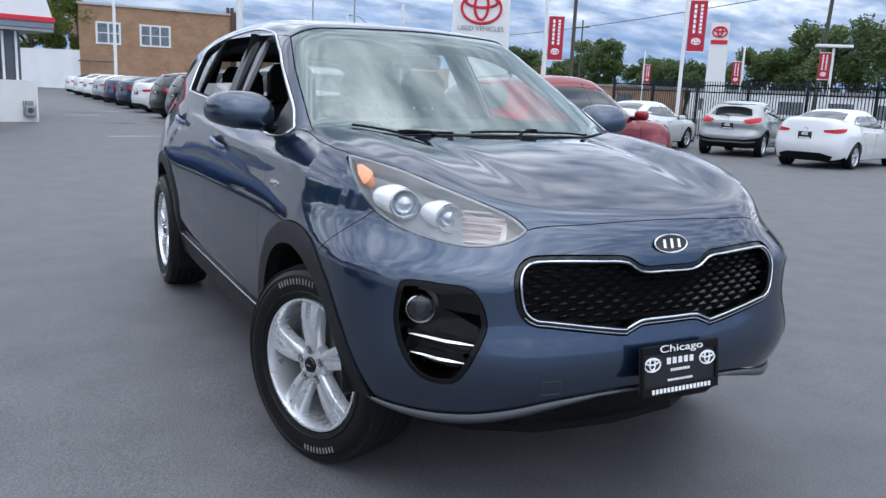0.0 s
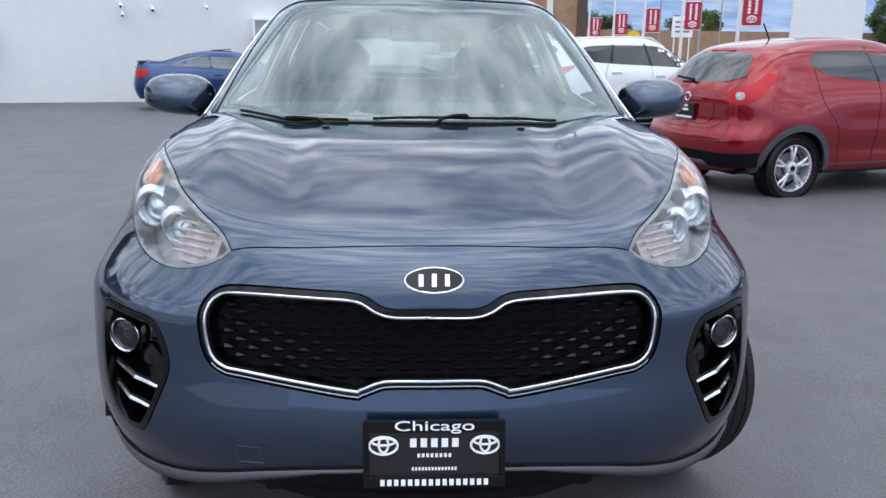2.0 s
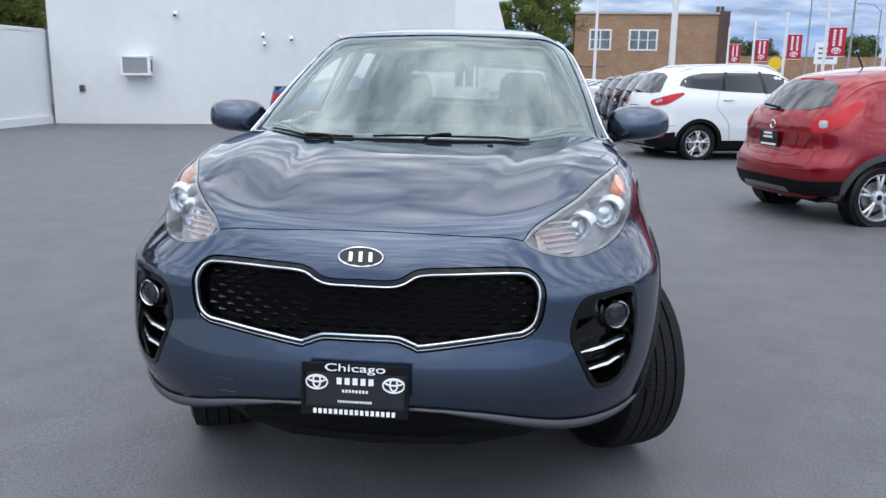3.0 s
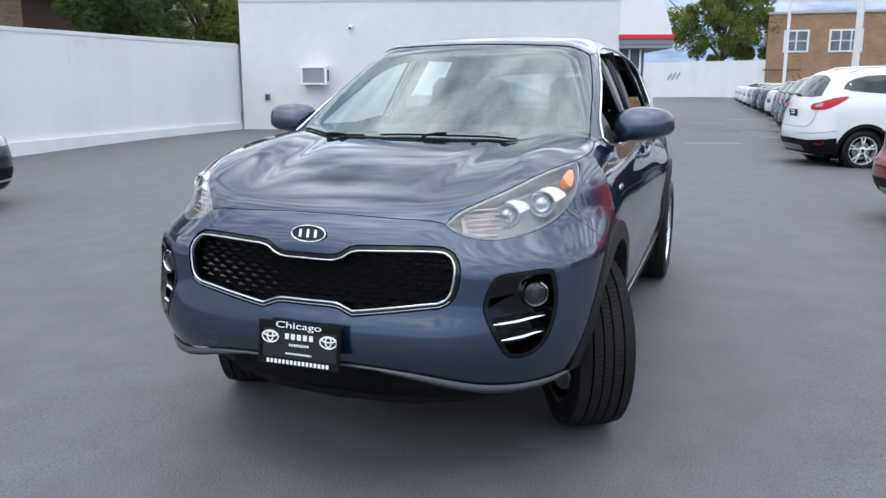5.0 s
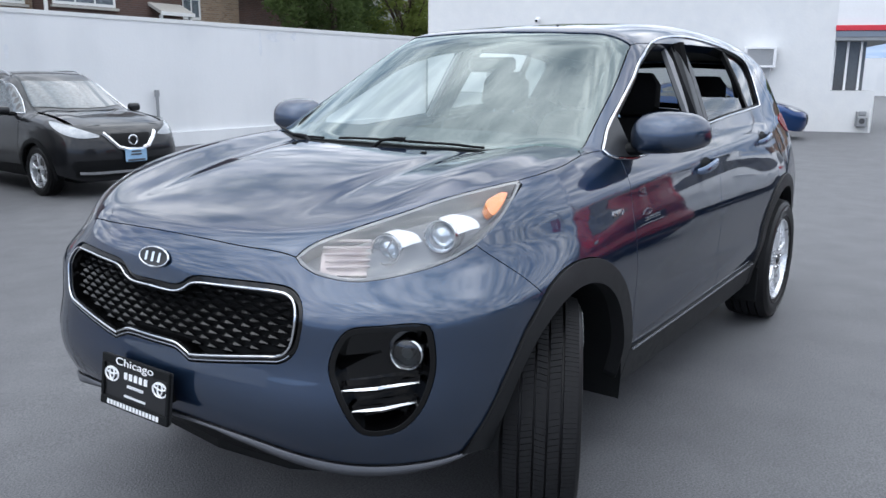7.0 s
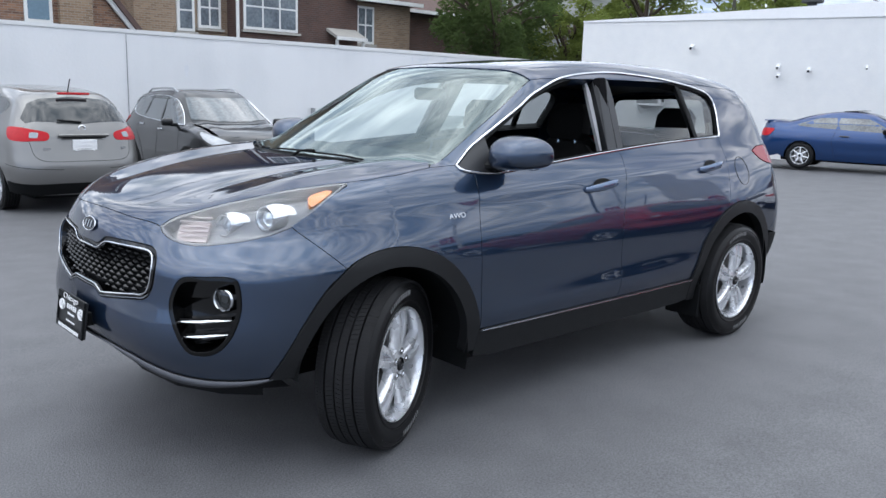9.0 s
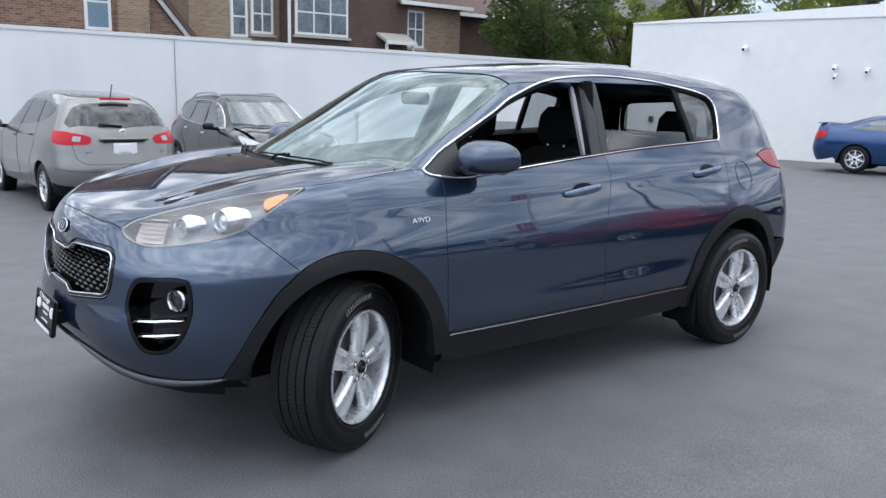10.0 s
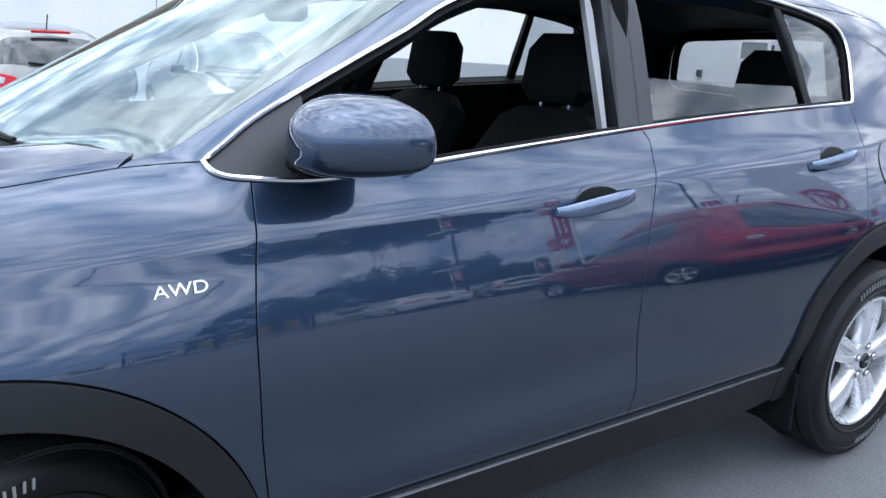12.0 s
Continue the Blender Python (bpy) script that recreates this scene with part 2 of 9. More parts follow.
def add_box(bm, size, at, rz=0.0, bev=0.0, rot=None, seg=1):
    r = bmesh.ops.create_cube(bm, size=1)
    vs = r["verts"]
    if bev:
        bmesh.ops.scale(bm, vec=size, verts=vs)
        es = list({e for v in vs for e in v.link_edges})
        vs = list({v for f in bmesh.ops.bevel(bm, geom=es, offset=bev, segments=seg, profile=0.5, affect="EDGES")["faces"] for v in f.verts} | {v for v in vs if v.is_valid})
        # the whole island
        seen, todo = set(vs), list(vs)
        while todo:
            v = todo.pop()
            for e in v.link_edges:
                o = e.other_vert(v)
                if o not in seen:
                    seen.add(o); todo.append(o)
        vs = list(seen)
    else:
        bmesh.ops.scale(bm, vec=size, verts=vs)
    m = rot.copy() if rot else Matrix.Rotation(radians(rz), 4, "Z")
    m.translation = at
    bmesh.ops.transform(bm, matrix=m, verts=vs)
    return vs


def box(name, size, at, material, parent=None, label="", rz=0.0, bev=0.0, rot=None, seg=1):
    bm = bmesh.new()
    add_box(bm, size, at, rz, bev, rot, seg)
    return part(name, bm, material, parent, label)


def add_tube(bm, pts, r, n=8, closed=False, r2=None):
    """A round bar along points; r2: radius at the far end."""
    P = [Vector(p) for p in pts]
    rings = []
    K = len(P)
    up = None
    for i, p in enumerate(P):
        if closed:
            d = P[(i + 1) % K] - P[i - 1]
        else:
            d = P[min(i + 1, K - 1)] - P[max(i - 1, 0)]
        d.normalize()
        if up is None:
            up = d.orthogonal().normalized()
        up = (up - d * up.dot(d)).normalized()
        s = d.cross(up)
        rr = r if r2 is None else r + (r2 - r) * i / (K - 1)
        rings.append([bm.verts.new(p + (up * math.cos(2 * math.pi * j / n) + s * math.sin(2 * math.pi * j / n)) * rr) for j in range(n)])
    for i in range(K if closed else K - 1):
        a, b = rings[i], rings[(i + 1) % K]
        for j in range(n):
            bm.faces.new((a[j], a[(j + 1) % n], b[(j + 1) % n], b[j]))
    if not closed:
        bm.faces.new(rings[0][::-1]); bm.faces.new(rings[-1])


def tube(name, pts, r, material, parent=None, label="", n=8, closed=False, r2=None):
    bm = bmesh.new()
    add_tube(bm, pts, r, n, closed, r2)
    return part(name, bm, material, parent, label, True)


def add_prism(bm, outline, h, m=None):
    """A plate: outline in xy, from z 0 to h, then moved by m."""
    a = [bm.verts.new((x, y, 0)) for x, y in outline]
    b = [bm.verts.new((x, y, h)) for x, y in outline]
    k = len(a)
    bm.faces.new(a[::-1]); bm.faces.new(b)
    for i in range(k):
        bm.faces.new((a[i], a[(i + 1) % k], b[(i + 1) % k], b[i]))
    if m:
        bmesh.ops.transform(bm, matrix=m, verts=a + b)


def lathe(name, prof, material, parent=None, label="", n=48, m=None, sweep=2 * math.pi):
    """prof: (radius, along y); turned round the y axis."""
    full = abs(sweep - 2 * math.pi) < 1e-6
    k = n if full else n + 1
    V, Fs = [], []
    for i in range(k):
        a = sweep * i / n
        for r, y in prof:
            V.append((r * math.cos(a), y, r * math.sin(a)))
    q = len(prof)
    for i in range(n):
        i2 = (i + 1) % k
        for j in range(q - 1):
            Fs.append((i * q + j, i * q + j + 1, i2 * q + j + 1, i2 * q + j))
    if m:
        V = [m @ Vector(v) for v in V]
    ob = mesh(name, V, Fs, material, parent, label, True)
    try:
        ob.data.set_sharp_from_angle(angle=radians(40))
    except AttributeError:
        pass
    return ob

# ---- the lot: ground, walls, building ----
def step01(u):
    u = min(1.0, max(0.0, u))
    return u * u * (3 - 2 * u)


def gz(x, y):
    """Height of the lot, which falls gently away from the crossover towards its drains."""
    return -0.30 * step01((-y - 0.8) / 5.5) * (1 - 0.45 * step01((-x - 6) / 10)) - 0.09 * step01((y - 1.0) / 8) - 0.12 * step01((-x - 5) / 10) * (1 - step01(-y / 6))


def ground():
    V, Fs = [], []
    far = [60, 85, 130, 250, 500, 900]
    xs = [-v for v in far[::-1]] + list(np.linspace(-45, 45, 121)) + far
    n = len(xs)
    for y in xs:
        for x in xs:
            V.append((x, y, gz(x, y)))
    for j in range(n - 1):
        for i in range(n - 1):
            a = j * n + i
            Fs.append((a, a + 1, a + n + 1, a + n))
    tagged(mesh("ground", V, Fs, ASPHALT, smooth=True), "dark sealed asphalt car park with worn patches", "ground", kind="structure")


ground()


def run_wall(name, a, b, z0, za, zb, t, material, label):
    """A wall whose visible face runs from a to b; its thickness lies to the left of that way; its top runs from za to zb."""
    a, b = Vector((*a, 0)), Vector((*b, 0))
    d = (b - a).normalized()
    q = Vector((-d.y, d.x, 0)) * t
    n = max(1, int((b - a).length / 3))
    V, Fs = [], []
    for i in range(n + 1):
        p = a + (b - a) * i / n
        zt = za + (zb - za) * i / n
        for o in (p, p + q):
            V += [(o.x, o.y, z0), (o.x, o.y, zt)]
    for i in range(n):
        k, m = 4 * i, 4 * i + 4
        Fs += [(k, m, m + 1, k + 1), (k + 2, k + 3, m + 3, m + 2), (k + 1, m + 1, m + 3, k + 3)]
    Fs += [(0, 1, 3, 2), (4 * n, 4 * n + 2, 4 * n + 3, 4 * n + 1)]
    return tagged(mesh(name, V, Fs, material), label, "wall", kind="structure")


def streaked_wall(name, base, dirt):
    """White paint on render with faint rain streaks and patches."""
    m = mat(name, base, 0.75, bump=0.003, bscale=18)
    nt = m.node_tree
    N, L = nt.nodes.new, nt.links.new
    tc, mp, n1, n2 = N("ShaderNodeTexCoord"), N("ShaderNodeMapping"), N("ShaderNodeTexNoise"), N("ShaderNodeTexNoise")
    mp.inputs["Scale"].default_value = (0.9, 0.9, 0.10)
    L(tc.outputs["Object"], mp.inputs[0])
    L(mp.outputs[0], n1.inputs[0])
    L(tc.outputs["Object"], n2.inputs[0])
    n1.inputs["Scale"].default_value, n1.inputs["Detail"].default_value = 1.0, 6
    n2.inputs["Scale"].default_value, n2.inputs["Detail"].default_value = 0.45, 5
    mu = N("ShaderNodeMath"); mu.operation = "MULTIPLY"
    L(n1.outputs[0], mu.inputs[0]); L(n2.outputs[0], mu.inputs[1])
    rp = N("ShaderNodeValToRGB")
    rp.color_ramp.elements[0].position, rp.color_ramp.elements[1].position = 0.22, 0.42
    rp.color_ramp.elements[0].color, rp.color_ramp.elements[1].color = (*base, 1), (*dirt, 1)
    L(mu.outputs[0], rp.inputs[0])
    L(rp.outputs[0], nt.nodes["Principled BSDF"].inputs["Base Color"])
    return m


WALL_PAINT = streaked_wall("white_boundary_paint", (0.72, 0.725, 0.73), (0.64, 0.65, 0.66))
LW0, LW1 = Vector((-19.42, -13.75)), Vector((30.0, -12.25))
AW0, AW1 = Vector((-19.33, -13.6)), Vector((-22.6, -2.2))
run_wall("wall_boundary", LW1, LW0, -0.5, 2.42, 2.50, 0.25, WALL_PAINT, "long white-painted masonry boundary wall with grey stains")
run_wall("wall_ledge", LW1 + Vector((0, 0.09)), LW0 + Vector((0.1, 0.09)), -0.5, 0.02, 0.06, 0.088, WALL_PAINT, "white-painted footing ledge along the boundary wall")
run_wall("wall_cap", LW1 + Vector((0, 0.02)), LW0 + Vector((0.1, 0.02)), 2.425, 2.445, 2.525, 0.29, WHITE_WALL, "thin white coping on the boundary wall")
box("wall_joint", (0.008, 0.02, 2.4), (-4.43, -13.285, 1.2), GREY_METAL)
tagged(bpy.data.objects["wall_joint"], "grey vertical joint in the boundary wall", "trim", kind="structure")
STAIN = mat("grey_wall_stain", (0.58, 0.60, 0.63), 0.8, var=0.4, scale=9, second=(0.74, 0.75, 0.77))
for i, (x, z, w, h) in enumerate(((-5.70, 1.72, 0.09, 0.32), (-12.6, 2.25, 0.50, 0.26), (-13.3, 2.30, 0.22, 0.20), (-12.1, 2.05, 0.10, 0.5))):
    t = (x - LW0.x) / (LW1.x - LW0.x)
    y = LW0.y + (LW1.y - LW0.y) * t + 0.004
    V = [(x + w / 2 * math.cos(a) * (1 + 0.25 * math.sin(3 * a + i)), y + 0.03 * w * math.cos(a), z + h / 2 * math.sin(a) * (1 + 0.2 * math.cos(2 * a + i))) for a in np.linspace(0, 6.2832, 25)[:-1]]
    tagged(mesh(f"trim_stain_{i + 1}", V, [tuple(range(24))[::-1]], STAIN), "faint grey stain on the boundary wall", "stain", kind="structure")

# the building with the air conditioner
BW = AW1 - AW0
BDIR = BW.normalized()
BN = Vector((BDIR.y, -BDIR.x))
BANG = math.degrees(math.atan2(BDIR.y, BDIR.x))


def on_wall(s, z, out=0.0):
    p = AW0 + BDIR * s + BN * out
    return (p.x, p.y, z)


run_wall("wall_building", AW0, AW1, -0.5, 3.80, 4.30, 0.3, WHITE_WALL, "white-painted side wall of a low building")
run_wall("wall_building_cap", AW0 + BN * 0.03, AW1 + BN * 0.03, 3.80, 3.84, 4.34, 0.36, WHITE_PAINT, "thin metal coping along the roof edge")
BACK = Vector((-BDIR.y, BDIR.x))
fac1 = AW1 + BACK * 12
run_wall("wall_facade", AW1 + BACK * 1.7, fac1, -0.5, 4.30, 4.30, 0.3, WHITE_WALL, "white front wall of the low building")
run_wall("wall_behind", AW0 + BACK * 12, AW0 + BACK * 0.3, -0.5, 3.8, 3.8, 0.3, WHITE_WALL, "plain rear wall of the low building")
run_wall("wall_far_side", fac1, AW0 + BACK * 12, -0.5, 4.3, 3.8, 0.3, WHITE_WALL, "plain far wall of the low building")
roof_pts = [AW0 + BACK * 0.2, AW1 + BACK * 0.2, fac1, AW0 + BACK * 12]
bm = bmesh.new()
a = [bm.verts.new((p.x, p.y, z)) for p, z in zip(roof_pts, (3.6, 4.1, 4.1, 3.6))]
b = [bm.verts.new((p.x, p.y, z)) for p, z in zip(roof_pts, (3.4, 3.9, 3.9, 3.4))]
bm.faces.new(a); bm.faces.new(b[::-1])
for i in range(4):
    bm.faces.new((a[i], a[i - 1], b[i - 1], b[i]))
tagged(part("roof_slab", bm, DARK_GREY), "flat dark roof of the low building", "roof", kind="structure")

# corner kiosk: low wall, recessed window, canopy with a red band
k0, k1 = AW1, AW1 + BDIR * 1.12
run_wall("wall_counter", k0, k1, -0.5, 1.02, 1.02, 2.4, WHITE_WALL, "low white counter wall under the canopy")
for (o, wd, z0, z1, mt, nm, lb) in ((0.06, 0.05, 1.03, 2.35, WHITE_PAINT, "window_mullion", "white window mullion"), (0.38, 0.06, 1.03, 2.35, WHITE_PAINT, "window_mullion", "white window mullion"), (0.72, 0.06, 1.03, 2.35, WHITE_PAINT, "window_mullion", "white window mullion")):
    p = AW1 + BDIR * o + BACK * 0.35
    tagged(box(nm, (wd, 0.06, z1 - z0), (p.x, p.y, (z0 + z1) / 2), mt, rz=BANG), lb, "window", kind="structure")
p = AW1 + BDIR * 0.42 + BACK * 0.42
KIOSK_PANE = mat("kiosk_pane", (0.11, 0.12, 0.13), 0.08, var=0.3, scale=2)
tagged(box("window_kiosk", (0.85, 0.03, 1.33), (p.x, p.y, 1.69), KIOSK_PANE, rz=BANG), "grey kiosk window behind white mullions", "window", kind="structure")
p = AW1 + BDIR * 0.42 + BACK * 1.4
tagged(box("wall_kiosk_back", (0.85, 0.1, 1.33), (p.x, p.y, 1.69), CABIN_GREY, rz=BANG), "dim interior wall of the kiosk", "wall", kind="structure")


def canopy():
    c = thing("canopy", (*AW1, 2.38), "white canopy with a red band and red raised marks", "canopy", rz=BANG)
    # local x: along the wall, y: into the building
    def lb(name, s, at, m, label=""):
        return box(name, s, at, m, c, label, bev=0.01)
    lb("soffit", (1.62, 7.0, 0.10), (0.81, 3.5, 0.03), GREY_METAL, "grey soffit")
    lb("grey_band", (1.64, 7.04, 0.17), (0.815, 3.5, 0.165), BAND_GREY, "blue-grey band")
    lb("red_band", (1.68, 7.1, 0.14), (0.82, 3.5, 0.32), RED_BAND, "red band")
    bm = bmesh.new()
    prof = [(0.0, 0.392), (1.60, 0.392), (1.15, 1.9), (0.0, 1.9)]
    a = [bm.verts.new((x, 0.0, z)) for x, z in prof]
    b = [bm.verts.new((x, 7.0, z)) for x, z in prof]
    bm.faces.new(a); bm.faces.new(b[::-1])
    for i in range(4):
        bm.faces.new((a[i], b[i], b[i - 1], a[i - 1]))
    part("fascia", bm, WHITE_PAINT, c, "white sloping fascia")
    for i in range(5):
        y = 0.25 + i * 0.55
        m = Matrix.Translation((1.47 - 0.02, y + 0.2, 0.98)) @ Matrix.Rotation(math.atan2(-0.45, 1.51), 4, "Y")
        bm = bmesh.new()
        add_box(bm, (0.05, 0.34, 0.95), (0, 0, 0), bev=0.01)
        bmesh.ops.transform(bm, matrix=m, verts=bm.verts)
        part("raised_mark", bm, RED_BAND, c, "red raised bar")


BAND_GREY = mat("band_grey", (0.20, 0.23, 0.28), 0.5, var=0.1, scale=4)
canopy()


COIL = mat("coil_fin_grey", (0.50, 0.51, 0.52), 0.5, 0.2, var=0.15, scale=20)


def air_conditioner(s, z):
    ac = thing("air_conditioner", on_wall(s + 0.41, z, 0.0), "white window air conditioner on a bracket in the wall", "air conditioner", "air conditioners in the wall", BANG)
    w, d, h = 0.82, 0.42, 0.56
    for (sz, at) in (((w, d, 0.03), (0, -d / 2, h - 0.015)), ((w, d, 0.03), (0, -d / 2, 0.015)), ((0.03, d, h - 0.06), (-w / 2 + 0.015, -d / 2, h / 2)), ((0.03, d, h - 0.06), (w / 2 - 0.015, -d / 2, h / 2))):
        box("case_panel", sz, at, WHITE_PAINT, ac)
    for sx in (-1, 1):
        box("front_frame", (0.07, 0.02, h), (sx * (w / 2 - 0.035), -d - 0.01, h / 2), WHITE_PAINT, ac, bev=0.004)
    for zz in (0.03, h - 0.03):
        box("front_frame", (w - 0.14, 0.02, 0.06), (0, -d - 0.01, zz), WHITE_PAINT, ac, bev=0.004)
    box("coil", (w - 0.14, 0.02, h - 0.12), (0, -d + 0.03, h / 2), COIL, ac, "grey coil")
    for i in range(26):
        box("fin", (0.006, 0.02, h - 0.12), (-w / 2 + 0.085 + i * (w - 0.17) / 25, -d + 0.008, h / 2), COIL, ac)
    for i in range(7):
        box("side_louvre", (0.006, 0.03, h * 0.6), (w / 2 + 0.002, -0.08 - i * 0.035, h * 0.5), DARK_GREY, ac, "dark louvre slot")
    for sx in (-0.3, 0.3):
        tube("bracket", [(sx, -d, -0.012), (sx, 0.0, -0.25)], 0.012, WHITE_PAINT, ac, n=6)


air_conditioner(2.0, 1.25)
air_conditioner(9.54, 1.63)


def wall_camera(s, z, sc=1.0):
    c = thing("security_camera", on_wall(s, z), "small white security camera fixed to the wall", "camera", "cameras on the wall", BANG)
    box("mount_plate", (0.12 * sc, 0.04, 0.12 * sc), (0, -0.02, 0), WHITE_PAINT, c, bev=0.008)
    tube("mount_arm", [(0, -0.02, 0), (0, -0.12, -0.02)], 0.02 * sc, WHITE_PAINT, c)
    box("camera_body", (0.10 * sc, 0.26 * sc, 0.10 * sc), (0.02, -0.2, -0.05), WHITE_PAINT, c, bev=0.02, rot=Matrix.Rotation(radians(14), 4, "X"))
    box("camera_lens", (0.07 * sc, 0.02, 0.07 * sc), (0.02, -0.2 - 0.135 * sc, -0.085), GLOSS_BLACK, c, bev=0.006)


for s, z, sc in ((3.55, 3.05, 1.0), (6.03, 2.50, 0.9), (6.06, 2.26, 0.8), (6.85, 2.42, 0.9), (8.3, 2.5, 0.6)):
    wall_camera(s, z, sc)


def small_box(name, s, z, size, label):
    b = thing(name, on_wall(s, z), label, "box", rz=BANG)
    box("case", size, (0, -size[1] / 2, 0), GREY_METAL, b, bev=0.01)
    box("cover", (size[0] * 0.8, 0.012, size[2] * 0.8), (0, -size[1] - 0.006, 0), DARK_GREY, b, bev=0.004)


small_box("outlet_box", 0.82, 0.86, (0.16, 0.08, 0.20), "small grey electric box on the white wall")
p = AW1 + BDIR * 0.86
um = thing("utility_meter", (p.x, p.y, 0.07), "grey utility meter with pipes on the counter wall", "meter", rz=BANG)
box("meter_case", (0.26, 0.16, 0.30), (0, -0.08, 0.12), GREY_METAL, um, bev=0.03)
box("meter_cap", (0.20, 0.10, 0.14), (0, -0.08, 0.34), GREY_METAL, um, bev=0.02)
lathe("meter_dial", [(0.0, -0.17), (0.07, -0.17), (0.08, -0.155)], DARK_GREY, um, n=20, m=Matrix.Translation((0, 0, 0.14)))
tube("meter_pipe", [(-0.14, -0.05, 0.40), (-0.14, -0.05, 0.0)], 0.02, GREY_METAL, um)
tube("meter_pipe", [(0.20, -0.05, 0.50), (0.20, -0.05, -0.19)], 0.025, WHITE_PAINT, um)

# pipe stub by the boundary wall and a roof stack
ps = thing("vent_pipe", (-8.86, -13.32, gz(-8.86, -13.3)), "grey steel vent pipe standing by the wall", "pipe")
tube("pipe", [(0, 0, 0), (0, 0, 1.22)], 0.035, GREY_METAL, ps)
tube("pipe_cap", [(0, 0, 1.12), (0, 0, 1.26)], 0.055, GREY_METAL, ps)
p = AW0 + BDIR * 6.6 + BACK * 1.0
rs = thing("roof_vent", (p.x, p.y, 3.9), "short dark vent stack on the flat roof", "vent")
tube("stack", [(0, 0, -0.1), (0, 0, 0.42)], 0.13, DARK_GREY, rs, n=16)
lathe("cowl_cap", [(0.0, 0.0), (0.30, 0.0), (0.30, 0.07), (0.0, 0.10)], DARK_GREY, rs, n=20, m=Matrix.Translation((0, 0, 0.42)) @ Matrix.Rotation(radians(90), 4, "X"))

# worn paint, patches and the drain on the ground
FADED = mat("faded_line_paint", (0.42, 0.43, 0.44), 0.7, var=0.6, scale=3, second=(0.12, 0.12, 0.125), fine=0.2)
PATCH = mat("dark_patch", (0.030, 0.031, 0.034), 0.5, var=0.3, scale=4)


def ground_strip(name, x0, y0, x1, y1, w, material, label, h=0.004):
    d = Vector((x1 - x0, y1 - y0, 0))
    q = Vector((-d.y, d.x, 0)).normalized() * w / 2
    n = max(2, int(d.length / 0.5))
    V, Fs = [], []
    for i in range(n + 1):
        p = Vector((x0, y0, 0)) + d * i / n
        j = 1 + 0.12 * math.sin(i * 2.3 + x0)
        for s in (-1, 1):
            o = p + q * s * j
            V.append((o.x, o.y, gz(o.x, o.y) + h))
    for i in range(n):
        Fs.append((2 * i, 2 * i + 2, 2 * i + 3, 2 * i + 1))
    tagged(mesh(name, V, Fs, material), label, "marking", kind="structure")


for i, (x, y, l) in enumerate(((-17.6, 0.2, 1.3), (-23.1, 1.5, 2.0), (-27.6, -0.3, 1.2), (-31.0, 0.9, 1.6), (-20.5, 2.0, 1.1))):
    ground_strip(f"marking_{i + 1}", x, y, x - 0.35, y + l, 0.22, FADED, "worn pale paint stripe on the asphalt")
ground_strip("drain_1", -23.0, 0.6, -23.6, 2.3, 0.34, PATCH, "dark slot drain in the asphalt", 0.007)
ground_strip("drain_2", -29.4, 0.0, -29.8, 1.3, 0.30, PATCH, "dark slot drain in the asphalt", 0.007)

# ---- car bodies: one smooth hull, cut into panels ----
class Spline:
    """Natural cubic through (x, y) knots, straight beyond them; works on arrays."""

    def __init__(self, knots):
        k = sorted(knots)
        self.x = x = np.array([p[0] for p in k], float)
        self.y = y = np.array([p[1] for p in k], float)
        n, h = len(k), np.diff(x)
        A, r = np.eye(n), np.zeros(n)
        for i in range(1, n - 1):
            A[i, i - 1:i + 2] = h[i - 1], 2 * (h[i - 1] + h[i]), h[i]
            r[i] = 6 * ((y[i + 1] - y[i]) / h[i] - (y[i] - y[i - 1]) / h[i - 1])
        self.m = np.linalg.solve(A, r)

        g = np.linspace(x[0], x[-1], 1500)
        i = np.clip(np.searchsorted(x, g) - 1, 0, n - 2)
        hh = x[i + 1] - x[i]
        a, b = (x[i + 1] - g) / hh, (g - x[i]) / hh
        m = self.m
        v = a * y[i] + b * y[i + 1] + ((a ** 3 - a) * m[i] + (b ** 3 - b) * m[i + 1]) * hh * hh / 6
        s0, s1 = (v[1] - v[0]) / (g[1] - g[0]), (v[-1] - v[-2]) / (g[-1] - g[-2])
        self.g = np.r_[g[0] - 9, g, g[-1] + 9]
        self.v = np.r_[v[0] - 9 * s0, v, v[-1] + 9 * s1]

    def __call__(self, q):
        return np.interp(q, self.g, self.v)


def smax(a, b, k):
    return np.maximum(a, b) + np.maximum(k - np.abs(a - b), 0) ** 2 / (4 * k)


def smin(a, b, k):
    return -smax(-a, -b, k)


